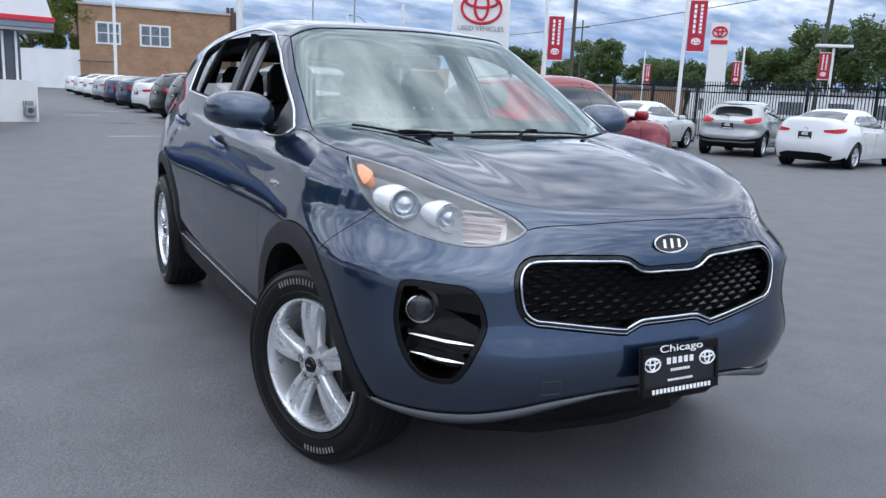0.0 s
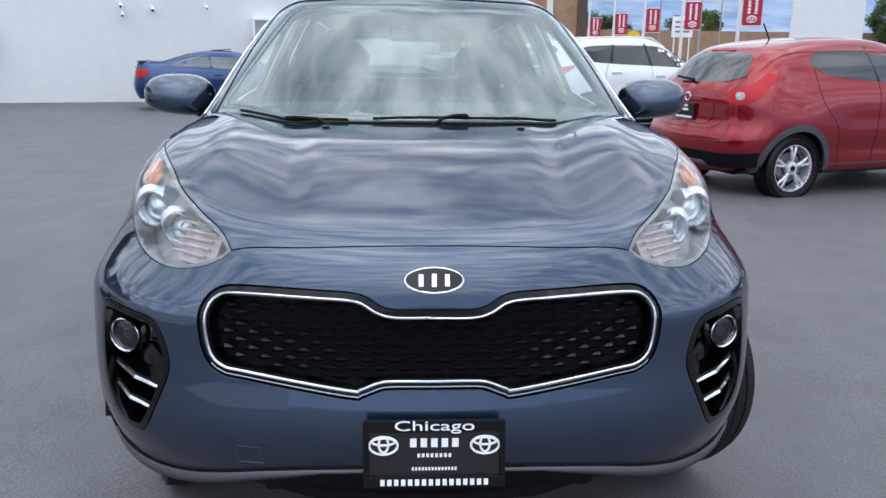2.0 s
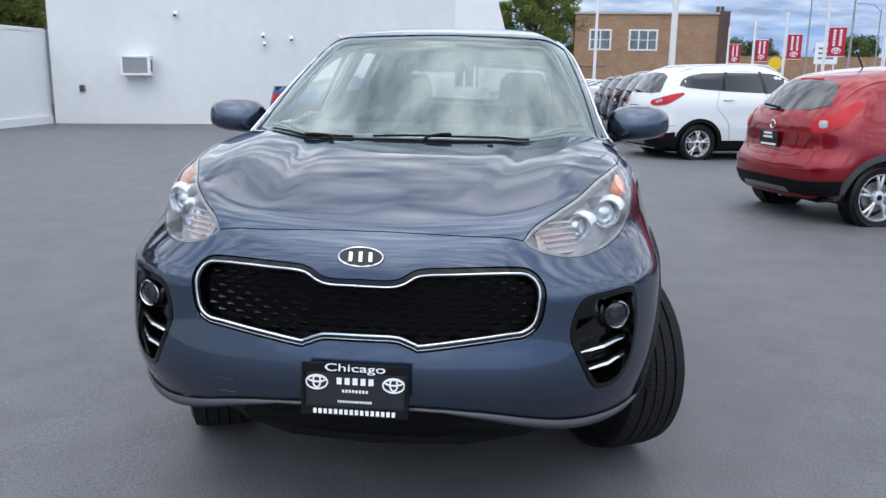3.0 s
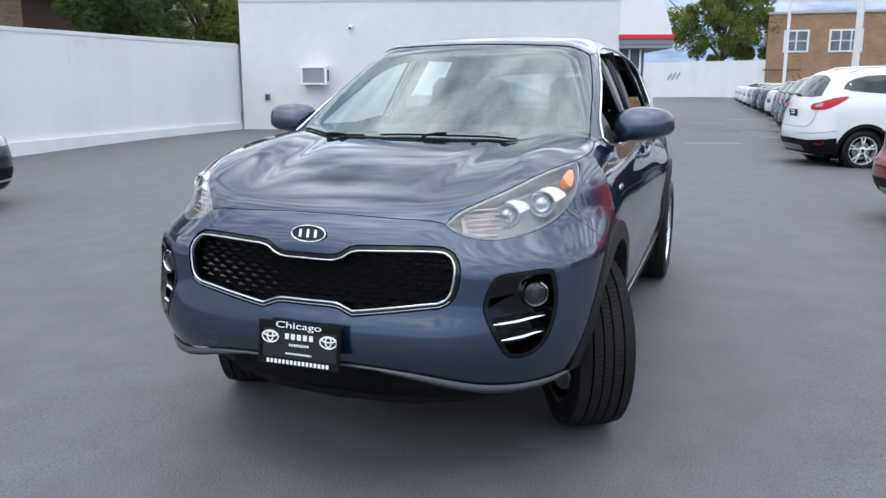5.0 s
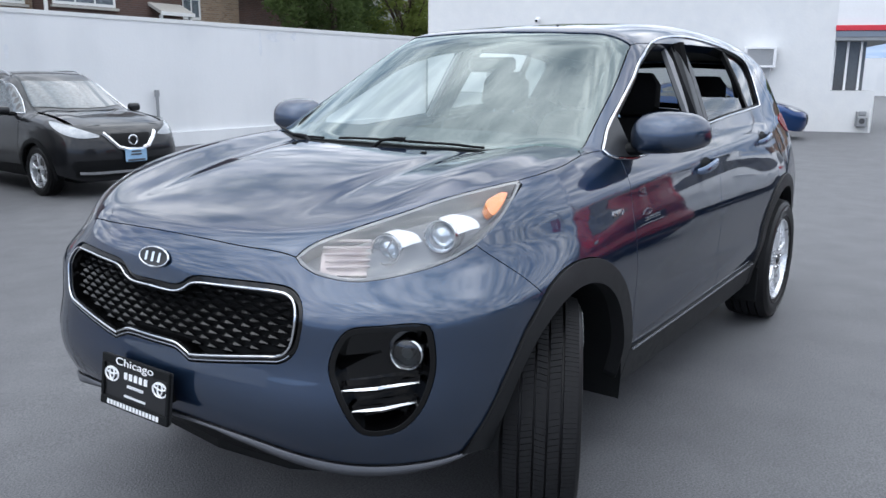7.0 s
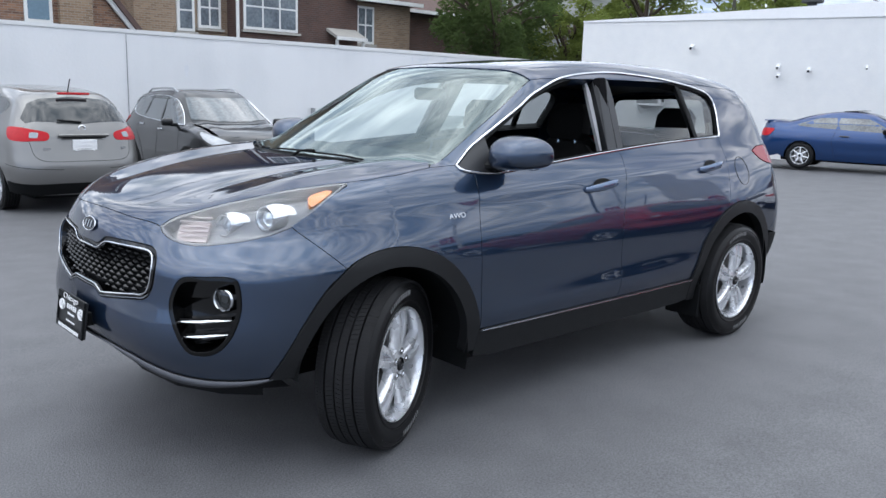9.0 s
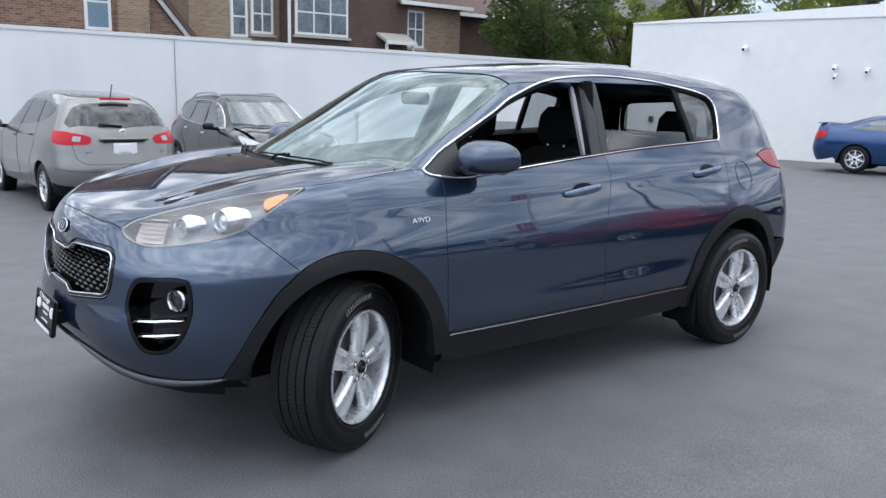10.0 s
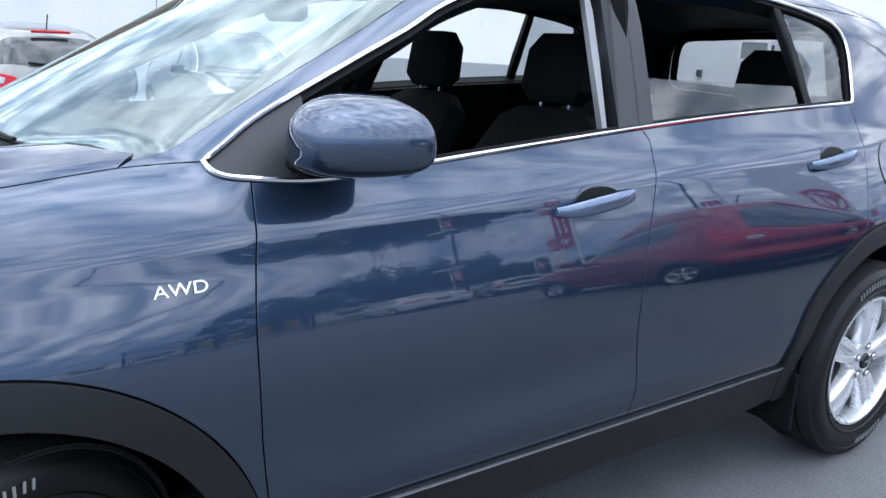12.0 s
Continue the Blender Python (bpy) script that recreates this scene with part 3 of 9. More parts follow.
def hull_sportage():
    width = Spline([(0.20, 0.815), (0.30, 0.838), (0.42, 0.866), (0.55, 0.888), (0.68, 0.893), (0.82, 0.882), (0.95, 0.855), (1.02, 0.836), (1.10, 0.800), (1.18, 0.765), (1.30, 0.715), (1.45, 0.645), (1.55, 0.590), (1.66, 0.52)])
    nose = Spline([(0.30, 0.82), (0.40, 0.870), (0.48, 0.912), (0.56, 0.922), (0.66, 0.902), (0.76, 0.890), (0.86, 0.876), (0.95, 0.855), (1.05, 0.82)])
    hood = Spline([(-0.6, 1.165), (-0.1, 1.142), (0.15, 1.118), (0.4, 1.075), (0.62, 1.022), (0.76, 0.982), (0.86, 0.945), (1.0, 0.88)])
    roof = Spline([(-0.5, 1.50), (-0.88, 1.575), (-1.2, 1.612), (-1.6, 1.642), (-2.1, 1.650), (-2.6, 1.630), (-3.0, 1.590), (-3.3, 1.535), (-3.6, 1.46)])
    tail = Spline([(0.3, -3.42), (0.45, -3.50), (0.62, -3.54), (0.8, -3.53), (1.0, -3.50), (1.2, -3.44), (1.4, -3.36), (1.52, -3.31), (1.65, -3.28)])

    def f(x, y, z):
        a = np.abs(y)
        w = width(z)
        w = w - 0.080 * np.clip((x - 0.12) / 0.75, 0, 2) ** 2 - 0.075 * np.clip((-2.2 - x) / 1.3, 0, 2) ** 2
        w = w + 0.014 * np.exp(-((x - 0.03) / 0.42) ** 2 - ((z - 0.80) / 0.16) ** 2) + 0.022 * np.exp(-((x + 2.70) / 0.45) ** 2 - ((z - 0.84) / 0.17) ** 2)
        lower = np.exp(-((z - 0.46 - 0.03 * (-0.5 - x)) / 0.075) ** 2) * np.exp(-((x + 1.4) / 0.95) ** 4)
        w = w + 0.012 * lower - 0.012 * np.exp(-((z - 0.60) / 0.10) ** 2) * np.exp(-((x + 1.35) / 0.95) ** 4)
        w = w + 0.007 * np.exp(-((z - 1.035 - 0.035 * (-0.9 - x)) / 0.035) ** 2) * np.exp(-((x + 1.6) / 1.5) ** 4)
        up = np.clip((z - 0.78) / 0.16, 0, 1)
        up = up * up * (3 - 2 * up)
        w = w - 0.065 * up * np.clip((x - 0.02) / 0.45, 0, 1.2)
        side = (a - w) * 0.92
        front = x - (nose(z) - 0.20 * a ** 2 - 0.05 * a ** 4 - 0.17 * up * a ** 2)
        rear = (tail(z) + 0.16 * a ** 2) - x
        h = hood(x + 0.10 * a ** 2) - 0.020 * a ** 2 + 0.017 * np.exp(-((a - 0.56 - 0.06 * np.clip(0.6 - x, 0, 1)) / 0.10) ** 2) * np.clip((0.80 - x) / 0.5, 0, 1)
        h = h - 0.007 * np.exp(-((a - 0.33 - 0.10 * np.clip(0.7 - x, 0, 1)) / 0.05) ** 2) * np.clip((0.72 - x) / 0.5, 0, 1)
        ws = 1.135 + (-0.06 - x - 0.50 * a ** 2) * 0.545
        r = roof(x) - 0.085 * a ** 2
        top = smax(h, smin(ws, r, 0.05), 0.02)
        fs = smax(side, front, 0.34)
        fs = smax(fs, rear, 0.22)
        kt = 0.07 + 0.06 * np.clip((-0.15 - x) / 0.75, 0, 1)
        d = smax(fs, (z - top) * 0.9, kt)
        return smax(d, 0.20 - z, 0.05)
    return f


class Body:
    """Finds places on a hull by looking along a direction: side (x, z), top (x, y), or from a centre (front, rear)."""

    def __init__(self, f, centres=None):
        self.f = f
        self.c = {"front": np.array((-0.15, 0, 0.62)), "rear": np.array((-2.4, 0, 0.75))}
        self.c.update(centres or {})

    def rays(self, q, mode):
        q = np.asarray(q, float)
        n = len(q)
        if mode == "side":
            return np.c_[q[:, 0], np.full(n, 1.15), q[:, 1]], np.tile((0.0, -1, 0), (n, 1)), 1.15
        if mode == "top":
            return np.c_[q[:, 0], q[:, 1], np.full(n, 2.2)], np.tile((0.0, 0, -1), (n, 1)), 2.0
        c = self.c[mode]
        s = 1 if mode == "front" else -1
        d = np.c_[s * np.cos(q[:, 0]) * np.cos(q[:, 1]), np.sin(q[:, 0]) * np.cos(q[:, 1]), np.sin(q[:, 1])]
        return c + 1.9 * d, -d, 1.9

    def flat(self, P, mode):
        P = np.asarray(P, float)
        if mode == "side":
            return P[:, [0, 2]]
        if mode == "top":
            return P[:, :2]
        d = P - self.c[mode]
        s = 1 if mode == "front" else -1
        return np.c_[np.arctan2(d[:, 1], s * d[:, 0]), np.arctan2(d[:, 2], np.hypot(d[:, 0], d[:, 1]))]

    def lift(self, q, mode):
        o, d, far = self.rays(q, mode)
        n = len(o)
        lo, hi = np.zeros(n), np.full(n, far)
        live, t = np.arange(n), np.zeros(n)
        for _ in range(90):
            p = o[live] + d[live] * t[live, None]
            v = self.f(p[:, 0], p[:, 1], p[:, 2])
            ins = v < 0
            hi[live[ins]] = t[live[ins]]
            live, v = live[~ins], v[~ins]
            lo[live] = t[live]
            t[live] += np.clip(v * 0.45, 0.006, 0.2)
            live = live[t[live] < far]
            if not len(live):
                break
        for _ in range(16):
            mid = (lo + hi) / 2
            p = o + d * mid[:, None]
            ins = self.f(p[:, 0], p[:, 1], p[:, 2]) < 0
            hi, lo = np.where(ins, mid, hi), np.where(ins, lo, mid)
        return o + d * hi[:, None]

    def normal(self, P):
        e = 0.004
        g = np.zeros_like(P)
        for i in range(3):
            s = np.zeros(3); s[i] = e
            A, B = P + s, P - s
            g[:, i] = self.f(A[:, 0], A[:, 1], A[:, 2]) - self.f(B[:, 0], B[:, 1], B[:, 2])
        return g / np.maximum(np.linalg.norm(g, axis=1, keepdims=True), 1e-9)


def spline_path(pts, step, closed=True):
    """Catmull-Rom through points; a point given twice in a row is a sharp corner."""
    P = [np.array(p, float) for p in pts]
    runs, n = [], len(P)
    corner = [i for i in range(n if closed else n - 1) if np.allclose(P[i], P[(i + 1) % n])]
    out = []
    if closed and corner:
        s = corner[0] + 1
        P = P[s:] + P[:s]
        closed_runs, cur = [], [P[0]]
        for i in range(1, n):
            if np.allclose(P[i], P[i - 1]):
                closed_runs.append(cur); cur = [P[i]]
            else:
                cur.append(P[i])
        closed_runs.append(cur)
        segs = [(r, False) for r in closed_runs if len(r) > 1]
        for r, _ in segs:
            out += _cr(r, step, False)[:-1]
        return np.array(out)
    if not closed:
        cur = [P[0]]
        for i in range(1, n):
            if np.allclose(P[i], P[i - 1]):
                out += _cr(cur, step, False)[:-1]; cur = [P[i]]
            else:
                cur.append(P[i])
        return np.array(out + _cr(cur, step, False))
    return np.array(_cr(P, step, True))


def _cr(P, step, closed):
    n, out = len(P), []
    for i in range(n if closed else n - 1):
        if closed:
            a, b, c, d = P[i - 1], P[i], P[(i + 1) % n], P[(i + 2) % n]
        else:
            b, c = P[i], P[i + 1]
            a = P[i - 1] if i else 2 * b - c
            d = P[i + 2] if i + 2 < n else 2 * c - b
        k = max(1, int(np.linalg.norm(c - b) / step))
        for j in range(k):
            t = j / k
            out.append(0.5 * (2 * b + (c - a) * t + (2 * a - 5 * b + 4 * c - d) * t * t + (3 * b - a - 3 * c + d) * t ** 3))
    if not closed:
        out.append(P[-1])
    return out


def inside(q, poly):
    x, y = q[:, 0], q[:, 1]
    r = np.zeros(len(q), bool)
    px, py = poly[:, 0], poly[:, 1]
    j = len(poly) - 1
    for i in range(len(poly)):
        hit = ((py[i] > y) != (py[j] > y)) & (x < (px[j] - px[i]) * (y - py[i]) / (py[j] - py[i] + 1e-15) + px[i])
        r ^= hit
        j = i
    return r


from mathutils.geometry import delaunay_2d_cdt


def cut_sheet(loops, step):
    """Triangles of the area inside the first loop and outside the others; loops are arrays of 2D points."""
    outer = loops[0]
    lo, hi = outer.min(0), outer.max(0)
    sx, sy = (step, step) if np.isscalar(step) else step
    gx, gy = np.meshgrid(np.arange(lo[0] + sx / 2, hi[0], sx), np.arange(lo[1] + sy / 2, hi[1], sy))
    gx[::2] += sx / 2
    g = np.c_[gx.ravel(), gy.ravel()]
    g = g[inside(g, outer)]
    for h in loops[1:]:
        g = g[~inside(g, h)]
    B = np.vstack(loops)
    sc = np.array((1 / sx, 1 / sy))
    if len(g):
        far = np.ones(len(g), bool)
        for k in range(0, len(g), 2000):
            d = ((g[k:k + 2000, None] - B[None]) * sc)
            far[k:k + 2000] = (d ** 2).sum(2).min(1) > 0.16
        g = g[far]
    pts = np.vstack([B, g])
    edges, s = [], 0
    for l in loops:
        n = len(l)
        edges += [(s + i, s + (i + 1) % n) for i in range(n)]
        s += n
    r = delaunay_2d_cdt([Vector(p) for p in pts * sc], edges, [], 0, 1e-6)
    V, T = np.array([tuple(v) for v in r[0]]) / sc, r[2]
    cen = np.array([V[list(t)].mean(0) for t in T])
    ok = inside(cen, outer)
    for h in loops[1:]:
        ok &= ~inside(cen, h)
    tris = []
    for t, k in zip(T, ok):
        if k:
            a, b, c = V[t[0]], V[t[1]], V[t[2]]
            cr = (b[0] - a[0]) * (c[1] - a[1]) - (b[1] - a[1]) * (c[0] - a[0])
            tris.append(tuple(t) if cr > 0 else (t[0], t[2], t[1]))
    return V, tris


def panel(name, body, mode, loops, material, parent, label="", step=0.03, off=0.0, gap=0.002, lip=0.014, mirror=False, edge=None, both=False, raw=False, lipmat=None):
    """A sheet of the hull inside the outline loops[0] and outside the rest (flat coordinates of that mode), lifted by off,
    drawn in by gap at its rim, with a rim turned inwards by lip."""
    ang = mode in ("front", "rear")
    st = step / 0.95 if ang else step
    L2 = [np.asarray(l, float) for l in loops]
    V2, T = cut_sheet(L2, st)
    P = body.lift(V2, mode)
    Nn = body.normal(P)
    # orientation: outward
    t = T[len(T) // 2]
    fl = np.dot(np.cross(P[t[1]] - P[t[0]], P[t[2]] - P[t[0]]), Nn[t[0]]) < 0
    if fl:
        T = [(a, c, b) for a, b, c in T]
    cnt = {}
    for a, b, c in T:
        for e in ((a, b), (b, c), (c, a)):
            cnt[e] = 1
    rim = [e for e in cnt if (e[1], e[0]) not in cnt]
    P = P + Nn * off
    inw = np.zeros_like(P)
    for a, b in rim:
        d = P[b] - P[a]
        for i in (a, b):
            v = np.cross(Nn[i], d)
            inw[i] += v / max(np.linalg.norm(v), 1e-9)
    ln = np.linalg.norm(inw, axis=1, keepdims=True)
    P = P + np.where(ln > 0, inw / np.maximum(ln, 1e-9), 0) * gap
    Vs, Fs, Ns = [P], list(T), [Nn]
    base = len(P)
    if lip and rim:
        ids = sorted({i for e in rim for i in e})
        k = {v: j for j, v in enumerate(ids)}
        out = -np.where(ln > 0, inw / np.maximum(ln, 1e-9), 0)
        a0 = P[ids] - Nn[ids] * 0.0008 + out[ids] * 0.0008
        a1 = P[ids] - Nn[ids] * lip
        n0 = out[ids]
        Vs += [a0, a1]; Ns += [n0, n0]
        m0, m1 = base, base + len(ids)
        for a, b in rim:
            Fs.append((b, a, m0 + k[a], m0 + k[b]))
            Fs.append((m0 + k[b], m0 + k[a], m1 + k[a], m1 + k[b]))
    V, Nrm = np.vstack(Vs), np.vstack(Ns)
    if mirror:
        V = V * (1, -1, 1); Nrm = Nrm * (1, -1, 1)
        Fs = [tuple(reversed(q)) for q in Fs]
    if raw:
        return V, Fs, Nrm
    return mesh(name, V, Fs, material, parent, label, True, Nrm)


def sides(fn):
    """Calls fn for the left and the mirrored right side."""
    fn(False)
    fn(True)


def on(body, mode, pts, step=0.015, closed=False, sm=True):
    """Points (flat, of that mode) joined by a smooth line and lifted on the hull."""
    q = spline_path(pts, step, closed) if sm else np.array(pts, float)
    return body.lift(q, mode)


def circle2(cx, cy, r, n=40, a0=0.0, a1=360.0, ry=None):
    return [(cx + r * math.cos(radians(a0 + (a1 - a0) * i / n)), cy + (ry or r) * math.sin(radians(a0 + (a1 - a0) * i / n))) for i in range(n + (1 if abs(a1 - a0) < 359 else 0))]




def offset2(loop, d):
    """The loop moved by d to its inside."""
    P = np.asarray(loop, float)
    t = np.roll(P, -1, 0) - np.roll(P, 1, 0)
    n = np.c_[-t[:, 1], t[:, 0]] / np.maximum(np.linalg.norm(t, axis=1, keepdims=True), 1e-9)
    area = (P[:, 0] * np.roll(P[:, 1], -1) - P[:, 1] * np.roll(P[:, 0], -1)).sum()
    return P + n * d * (1 if area > 0 else -1)


def spline_dense(loop, step=0.035):
    """Straight sides of a loop cut into short pieces."""
    P = np.asarray(loop, float)
    out = []
    for a, b in zip(P, np.roll(P, -1, 0)):
        d = np.linalg.norm(b - a)
        if d < 1e-5:
            continue
        k = max(1, int(d / step))
        out += [a + (b - a) * i / k for i in range(k)]
    return np.array(out)


def both_halves(half):
    """A half outline (y >= 0) from the middle to the middle, completed on the other side."""
    h = np.asarray(half, float)
    m = (h * ((1, -1, 1) if h.shape[1] == 3 else (-1, 1)))[::-1]
    keep = [p for p in m if abs(p[1 if h.shape[1] == 3 else 0]) > 1e-4]
    return np.vstack([h, np.array(keep)])


# ---- wheels ----
def wheel(parent, at, turn, flip, rad=0.351, wide=0.225, rim=0.236, style="double", alloy=None, detail=True, phase=0.0, label="five double-spoke silver alloy wheel"):
    """A tyre and rim whose outside looks along +y before turn (degrees about z); flip: the other side of the car."""
    w = new("wheel")
    w.parent = parent
    w.matrix_basis = pose(*at, 0, 0, turn + (180 if flip else 0))
    tagged(w, label)
    alloy = alloy or ALLOY
    h = wide / 2
    side = [(rim - 0.004, h - 0.030), (rim + 0.004, h - 0.012), (rim + 0.018, h - 0.006), (rim + 0.020, h - 0.001), (rim + 0.024, h - 0.001), (rim + 0.027, h - 0.004), (rim + 0.055, h + 0.003), (rad - 0.045, h + 0.001), (rad - 0.036, h - 0.003), (rad - 0.034, h + 0.000), (rad - 0.022, h - 0.008), (rad - 0.008, h - 0.020)]
    prof = side[:]
    ribs = [(-0.90, -0.55), (-0.48, -0.19), (-0.135, 0.135), (0.19, 0.48), (0.55, 0.90)]
    if detail:
        for a, b in ribs[::-1]:
            prof += [(rad - 0.013, b * h + 0.0015), (rad - 0.0042 - 0.008 * (b > 0.8), b * h), (rad - 0.0042, (a + b) / 2 * h), (rad - 0.0042 - 0.008 * (a < -0.8), a * h), (rad - 0.013, a * h - 0.0015)]
    else:
        for a, b in ribs[::-1]:
            prof += [(rad - 0.009, b * h + 0.001), (rad, b * h), (rad, a * h), (rad - 0.009, a * h - 0.001)]
    prof += [(r, -y) for r, y in side[::-1]]
    tyre = lathe("tyre", prof, SIDEWALL, w, n=72 if detail else 40)
    if detail:
        V, Fs = [], []
        for k, (a, b) in enumerate(ribs):
            n = 150 if k in (0, 4) else 118
            for i in range(n):
                t0, t1 = 2 * math.pi * (i + 0.06) / n, 2 * math.pi * (i + 0.94) / n
                sk = 0.020 * (1 if k % 2 else -1) if k not in (0, 4) else 0
                s = len(V)
                out_edge = 0.008 if k in (0, 4) else 0
                for r in (rad - 0.012, rad):
                    for t, y, q in ((t0, a * h, 0), (t1, a * h, 0), (t1, b * h, sk), (t0, b * h, sk)):
                        rr = r - (out_edge if (k == 0 and y == a * h) or (k == 4 and y == b * h) else 0)
                        V.append((rr * math.cos(t + q), y, rr * math.sin(t + q)))
                Fs += [(s + 4, s + 5, s + 6, s + 7), (s, s + 1, s + 5, s + 4), (s + 1, s + 2, s + 6, s + 5), (s + 2, s + 3, s + 7, s + 6), (s + 3, s, s + 4, s + 7)]
        tr = mesh("tread", V, [f[::-1] for f in Fs], RUBBER, tyre)
        # raised sidewall lettering as plain bars
        for a0, count in ((62, 6), (242, 5)):
            bm = bmesh.new()
            for i in range(count):
                an = radians(a0 + i * 6.5)
                rr = rad - 0.055
                m = Matrix.Translation((rr * math.cos(an), h + 0.0035, rr * math.sin(an))) @ Matrix.Rotation(-an, 4, "Y")
                for sx, dz in ((0.020, -0.008), (0.020, 0.008)):
                    vs = add_box(bm, (sx, 0.002, 0.005), (0, 0, dz))
                    bmesh.ops.transform(bm, matrix=m, verts=vs)
            part("sidewall_marking", bm, SIDEWALL_WHITE, tyre, "pale raised bars on the sidewall")
    lathe("rim", [(rim - 0.006, h - 0.032), (rim, h - 0.018), (rim - 0.002, h - 0.010), (rim - 0.010, h - 0.010), (rim - 0.016, h - 0.022), (rim - 0.020, h - 0.050), (rim - 0.032, -h + 0.02)], alloy, w, n=64)
    lathe("brake_disc", [(0.02, h - 0.085), (0.150, h - 0.085), (0.150, h - 0.10), (0.02, h - 0.10)], STEEL, w, n=40)
    lathe("wheel_backing", [(0.0, -0.02), (rim - 0.034, -0.02)], BLACK_PLASTIC, w, n=32)
    face = h - 0.016
    if style == "double":
        # five broad spokes, each with a tapering groove down its middle
        spec = [(72 * i + 90 + phase, 0) for i in range(5)]
    elif style == "six":
        spec = [(60 * i + 90, 0) for i in range(6)]
        w0, w1 = 0.042, 0.036
    elif style == "seven":
        spec = [(360 / 7 * i + 90, 0) for i in range(7)]
        w0, w1 = 0.045, 0.030
    else:
        spec = [(72 * i + 90 + s * 9, s) for i in range(5) for s in (-1, 1)]
        w0, w1 = 0.030, 0.026
    for ang, s in spec:
        bm = bmesh.new()
        rows = []
        for k, u in enumerate((0.0, 0.15, 0.28, 0.45, 0.7, 0.9, 1.0)):
            r = 0.046 + (rim - 0.010 - 0.046) * u
            ring = []
            if style == "double":
                half = 0.0245 + 0.0265 * u ** 0.8
                slot = 0.0145 * min(1.0, max(0.0, (u - 0.15) / 0.6)) ** 0.9
                deep = 0.020 * min(1.0, max(0.0, (u - 0.13) / 0.15))
                dy = face - 0.010 + 0.012 * math.sin(u * math.pi * 0.75) - 0.014 * u ** 3
                mid = slot + (half - slot) * 0.45
                for tx, ty in ((-half - 0.004, -0.040), (-half, -0.007), (-half + 0.005, -0.001), (-mid, 0.0015), (-slot - 0.003, 0.0), (-slot, -deep), (slot, -deep), (slot + 0.003, 0.0), (mid, 0.0015), (half - 0.005, -0.001), (half, -0.007), (half + 0.004, -0.040)):
                    ring.append(bm.verts.new((tx, dy + ty, r)))
            else:
                ww = w0 + (w1 - w0) * math.sin(u * math.pi * 0.55)
                dy = face - 0.014 + 0.012 * math.sin(u * math.pi * 0.8) - 0.010 * u ** 3
                skew = -s * 0.014 * (1 - u)
                for tx, ty in ((-0.5, -0.020), (-0.5, -0.006), (-0.30, 0.0), (-0.05, 0.001), (0.22, 0.001), (0.5, -0.006), (0.5, -0.020)):
                    sg = -1 if s < 0 else 1
                    ring.append(bm.verts.new((tx * sg * ww + skew, dy + ty, r)))
            rows.append(ring)
        for a, b in zip(rows, rows[1:]):
            for j in range(len(a) - 1):
                bm.faces.new((a[j], a[j + 1], b[j + 1], b[j]))
        bmesh.ops.transform(bm, matrix=Matrix.Rotation(radians(ang - 90), 4, "Y"), verts=bm.verts)
        part("spoke", bm, alloy, w, smooth=True)
    lathe("hub", [(0.0, face - 0.004), (0.030, face - 0.004), (0.064, face - 0.012), (0.070, face - 0.03), (0.070, face - 0.05)], alloy, w, n=32)
    lathe("centre_cap", [(0.0, face + 0.006), (0.024, face + 0.004), (0.029, face - 0.002), (0.029, face - 0.01)], GLOSS_BLACK, w, n=24)
    if detail:
        for i in range(5):
            an = radians(72 * i + 90 - phase)
            lathe("lug_pocket", [(0.0, face - 0.0025), (0.0135, face - 0.0025), (0.0150, face + 0.0005)], STEEL, w, n=16, m=Matrix.Translation((0.054 * math.cos(an), 0, 0.054 * math.sin(an))))
            lathe("lug_nut", [(0.0, face + 0.006), (0.007, face + 0.006), (0.0095, face + 0.002), (0.0095, face - 0.012)], CHROME, w, n=6, m=Matrix.Translation((0.054 * math.cos(an), 0, 0.054 * math.sin(an))))
        box("cap_mark", (0.022, 0.002, 0.006), (0, face + 0.006, 0), CHROME, w)
    return w


SIDEWALL_WHITE = mat("sidewall_grey", (0.22, 0.22, 0.22), 0.7)
STEEL = mat("brake_steel", (0.30, 0.29, 0.28), 0.45, 0.8, var=0.3, scale=20)
AMBER = mat("amber_reflector", (0.85, 0.22, 0.02), 0.25, coat=0.8)
SILVER = mat("lamp_reflector", (0.80, 0.81, 0.83), 0.14, 1.0)
LAMP_GREY = mat("lamp_bezel", (0.27, 0.275, 0.285), 0.35, 0.1, var=0.1, scale=20)
TAIL_RED = mat("tail_lamp_red", (0.28, 0.006, 0.016), 0.2, spec=0.25, coat=0.2, var=0.2, scale=25)
SMOKE_SILVER = mat("dark_chrome", (0.30, 0.31, 0.33), 0.22, 0.9)
BALL = mat("projector_glass", (0.55, 0.60, 0.64), 0.05, 0.6, coat=1.0)
LIP_GREY = mat("lip_grey", (0.085, 0.088, 0.098), 0.4, 0.3)
PLATE_WHITE = mat("plate_white", (0.82, 0.82, 0.82), 0.45)

# ---- the blue crossover ----
SUV = thing("suv", (0, 0, 0), "slate-blue metallic compact crossover with black cladding, front wheels turned, windows open", "car")
BD = Body(hull_sportage())
ST = 0.012


def F(pts):
    return BD.flat(np.array(pts, float), "front")


def S3(pts):
    return BD.lift(np.array(pts, float), "side")


def T3(pts):
    return BD.lift(np.array(pts, float), "top")


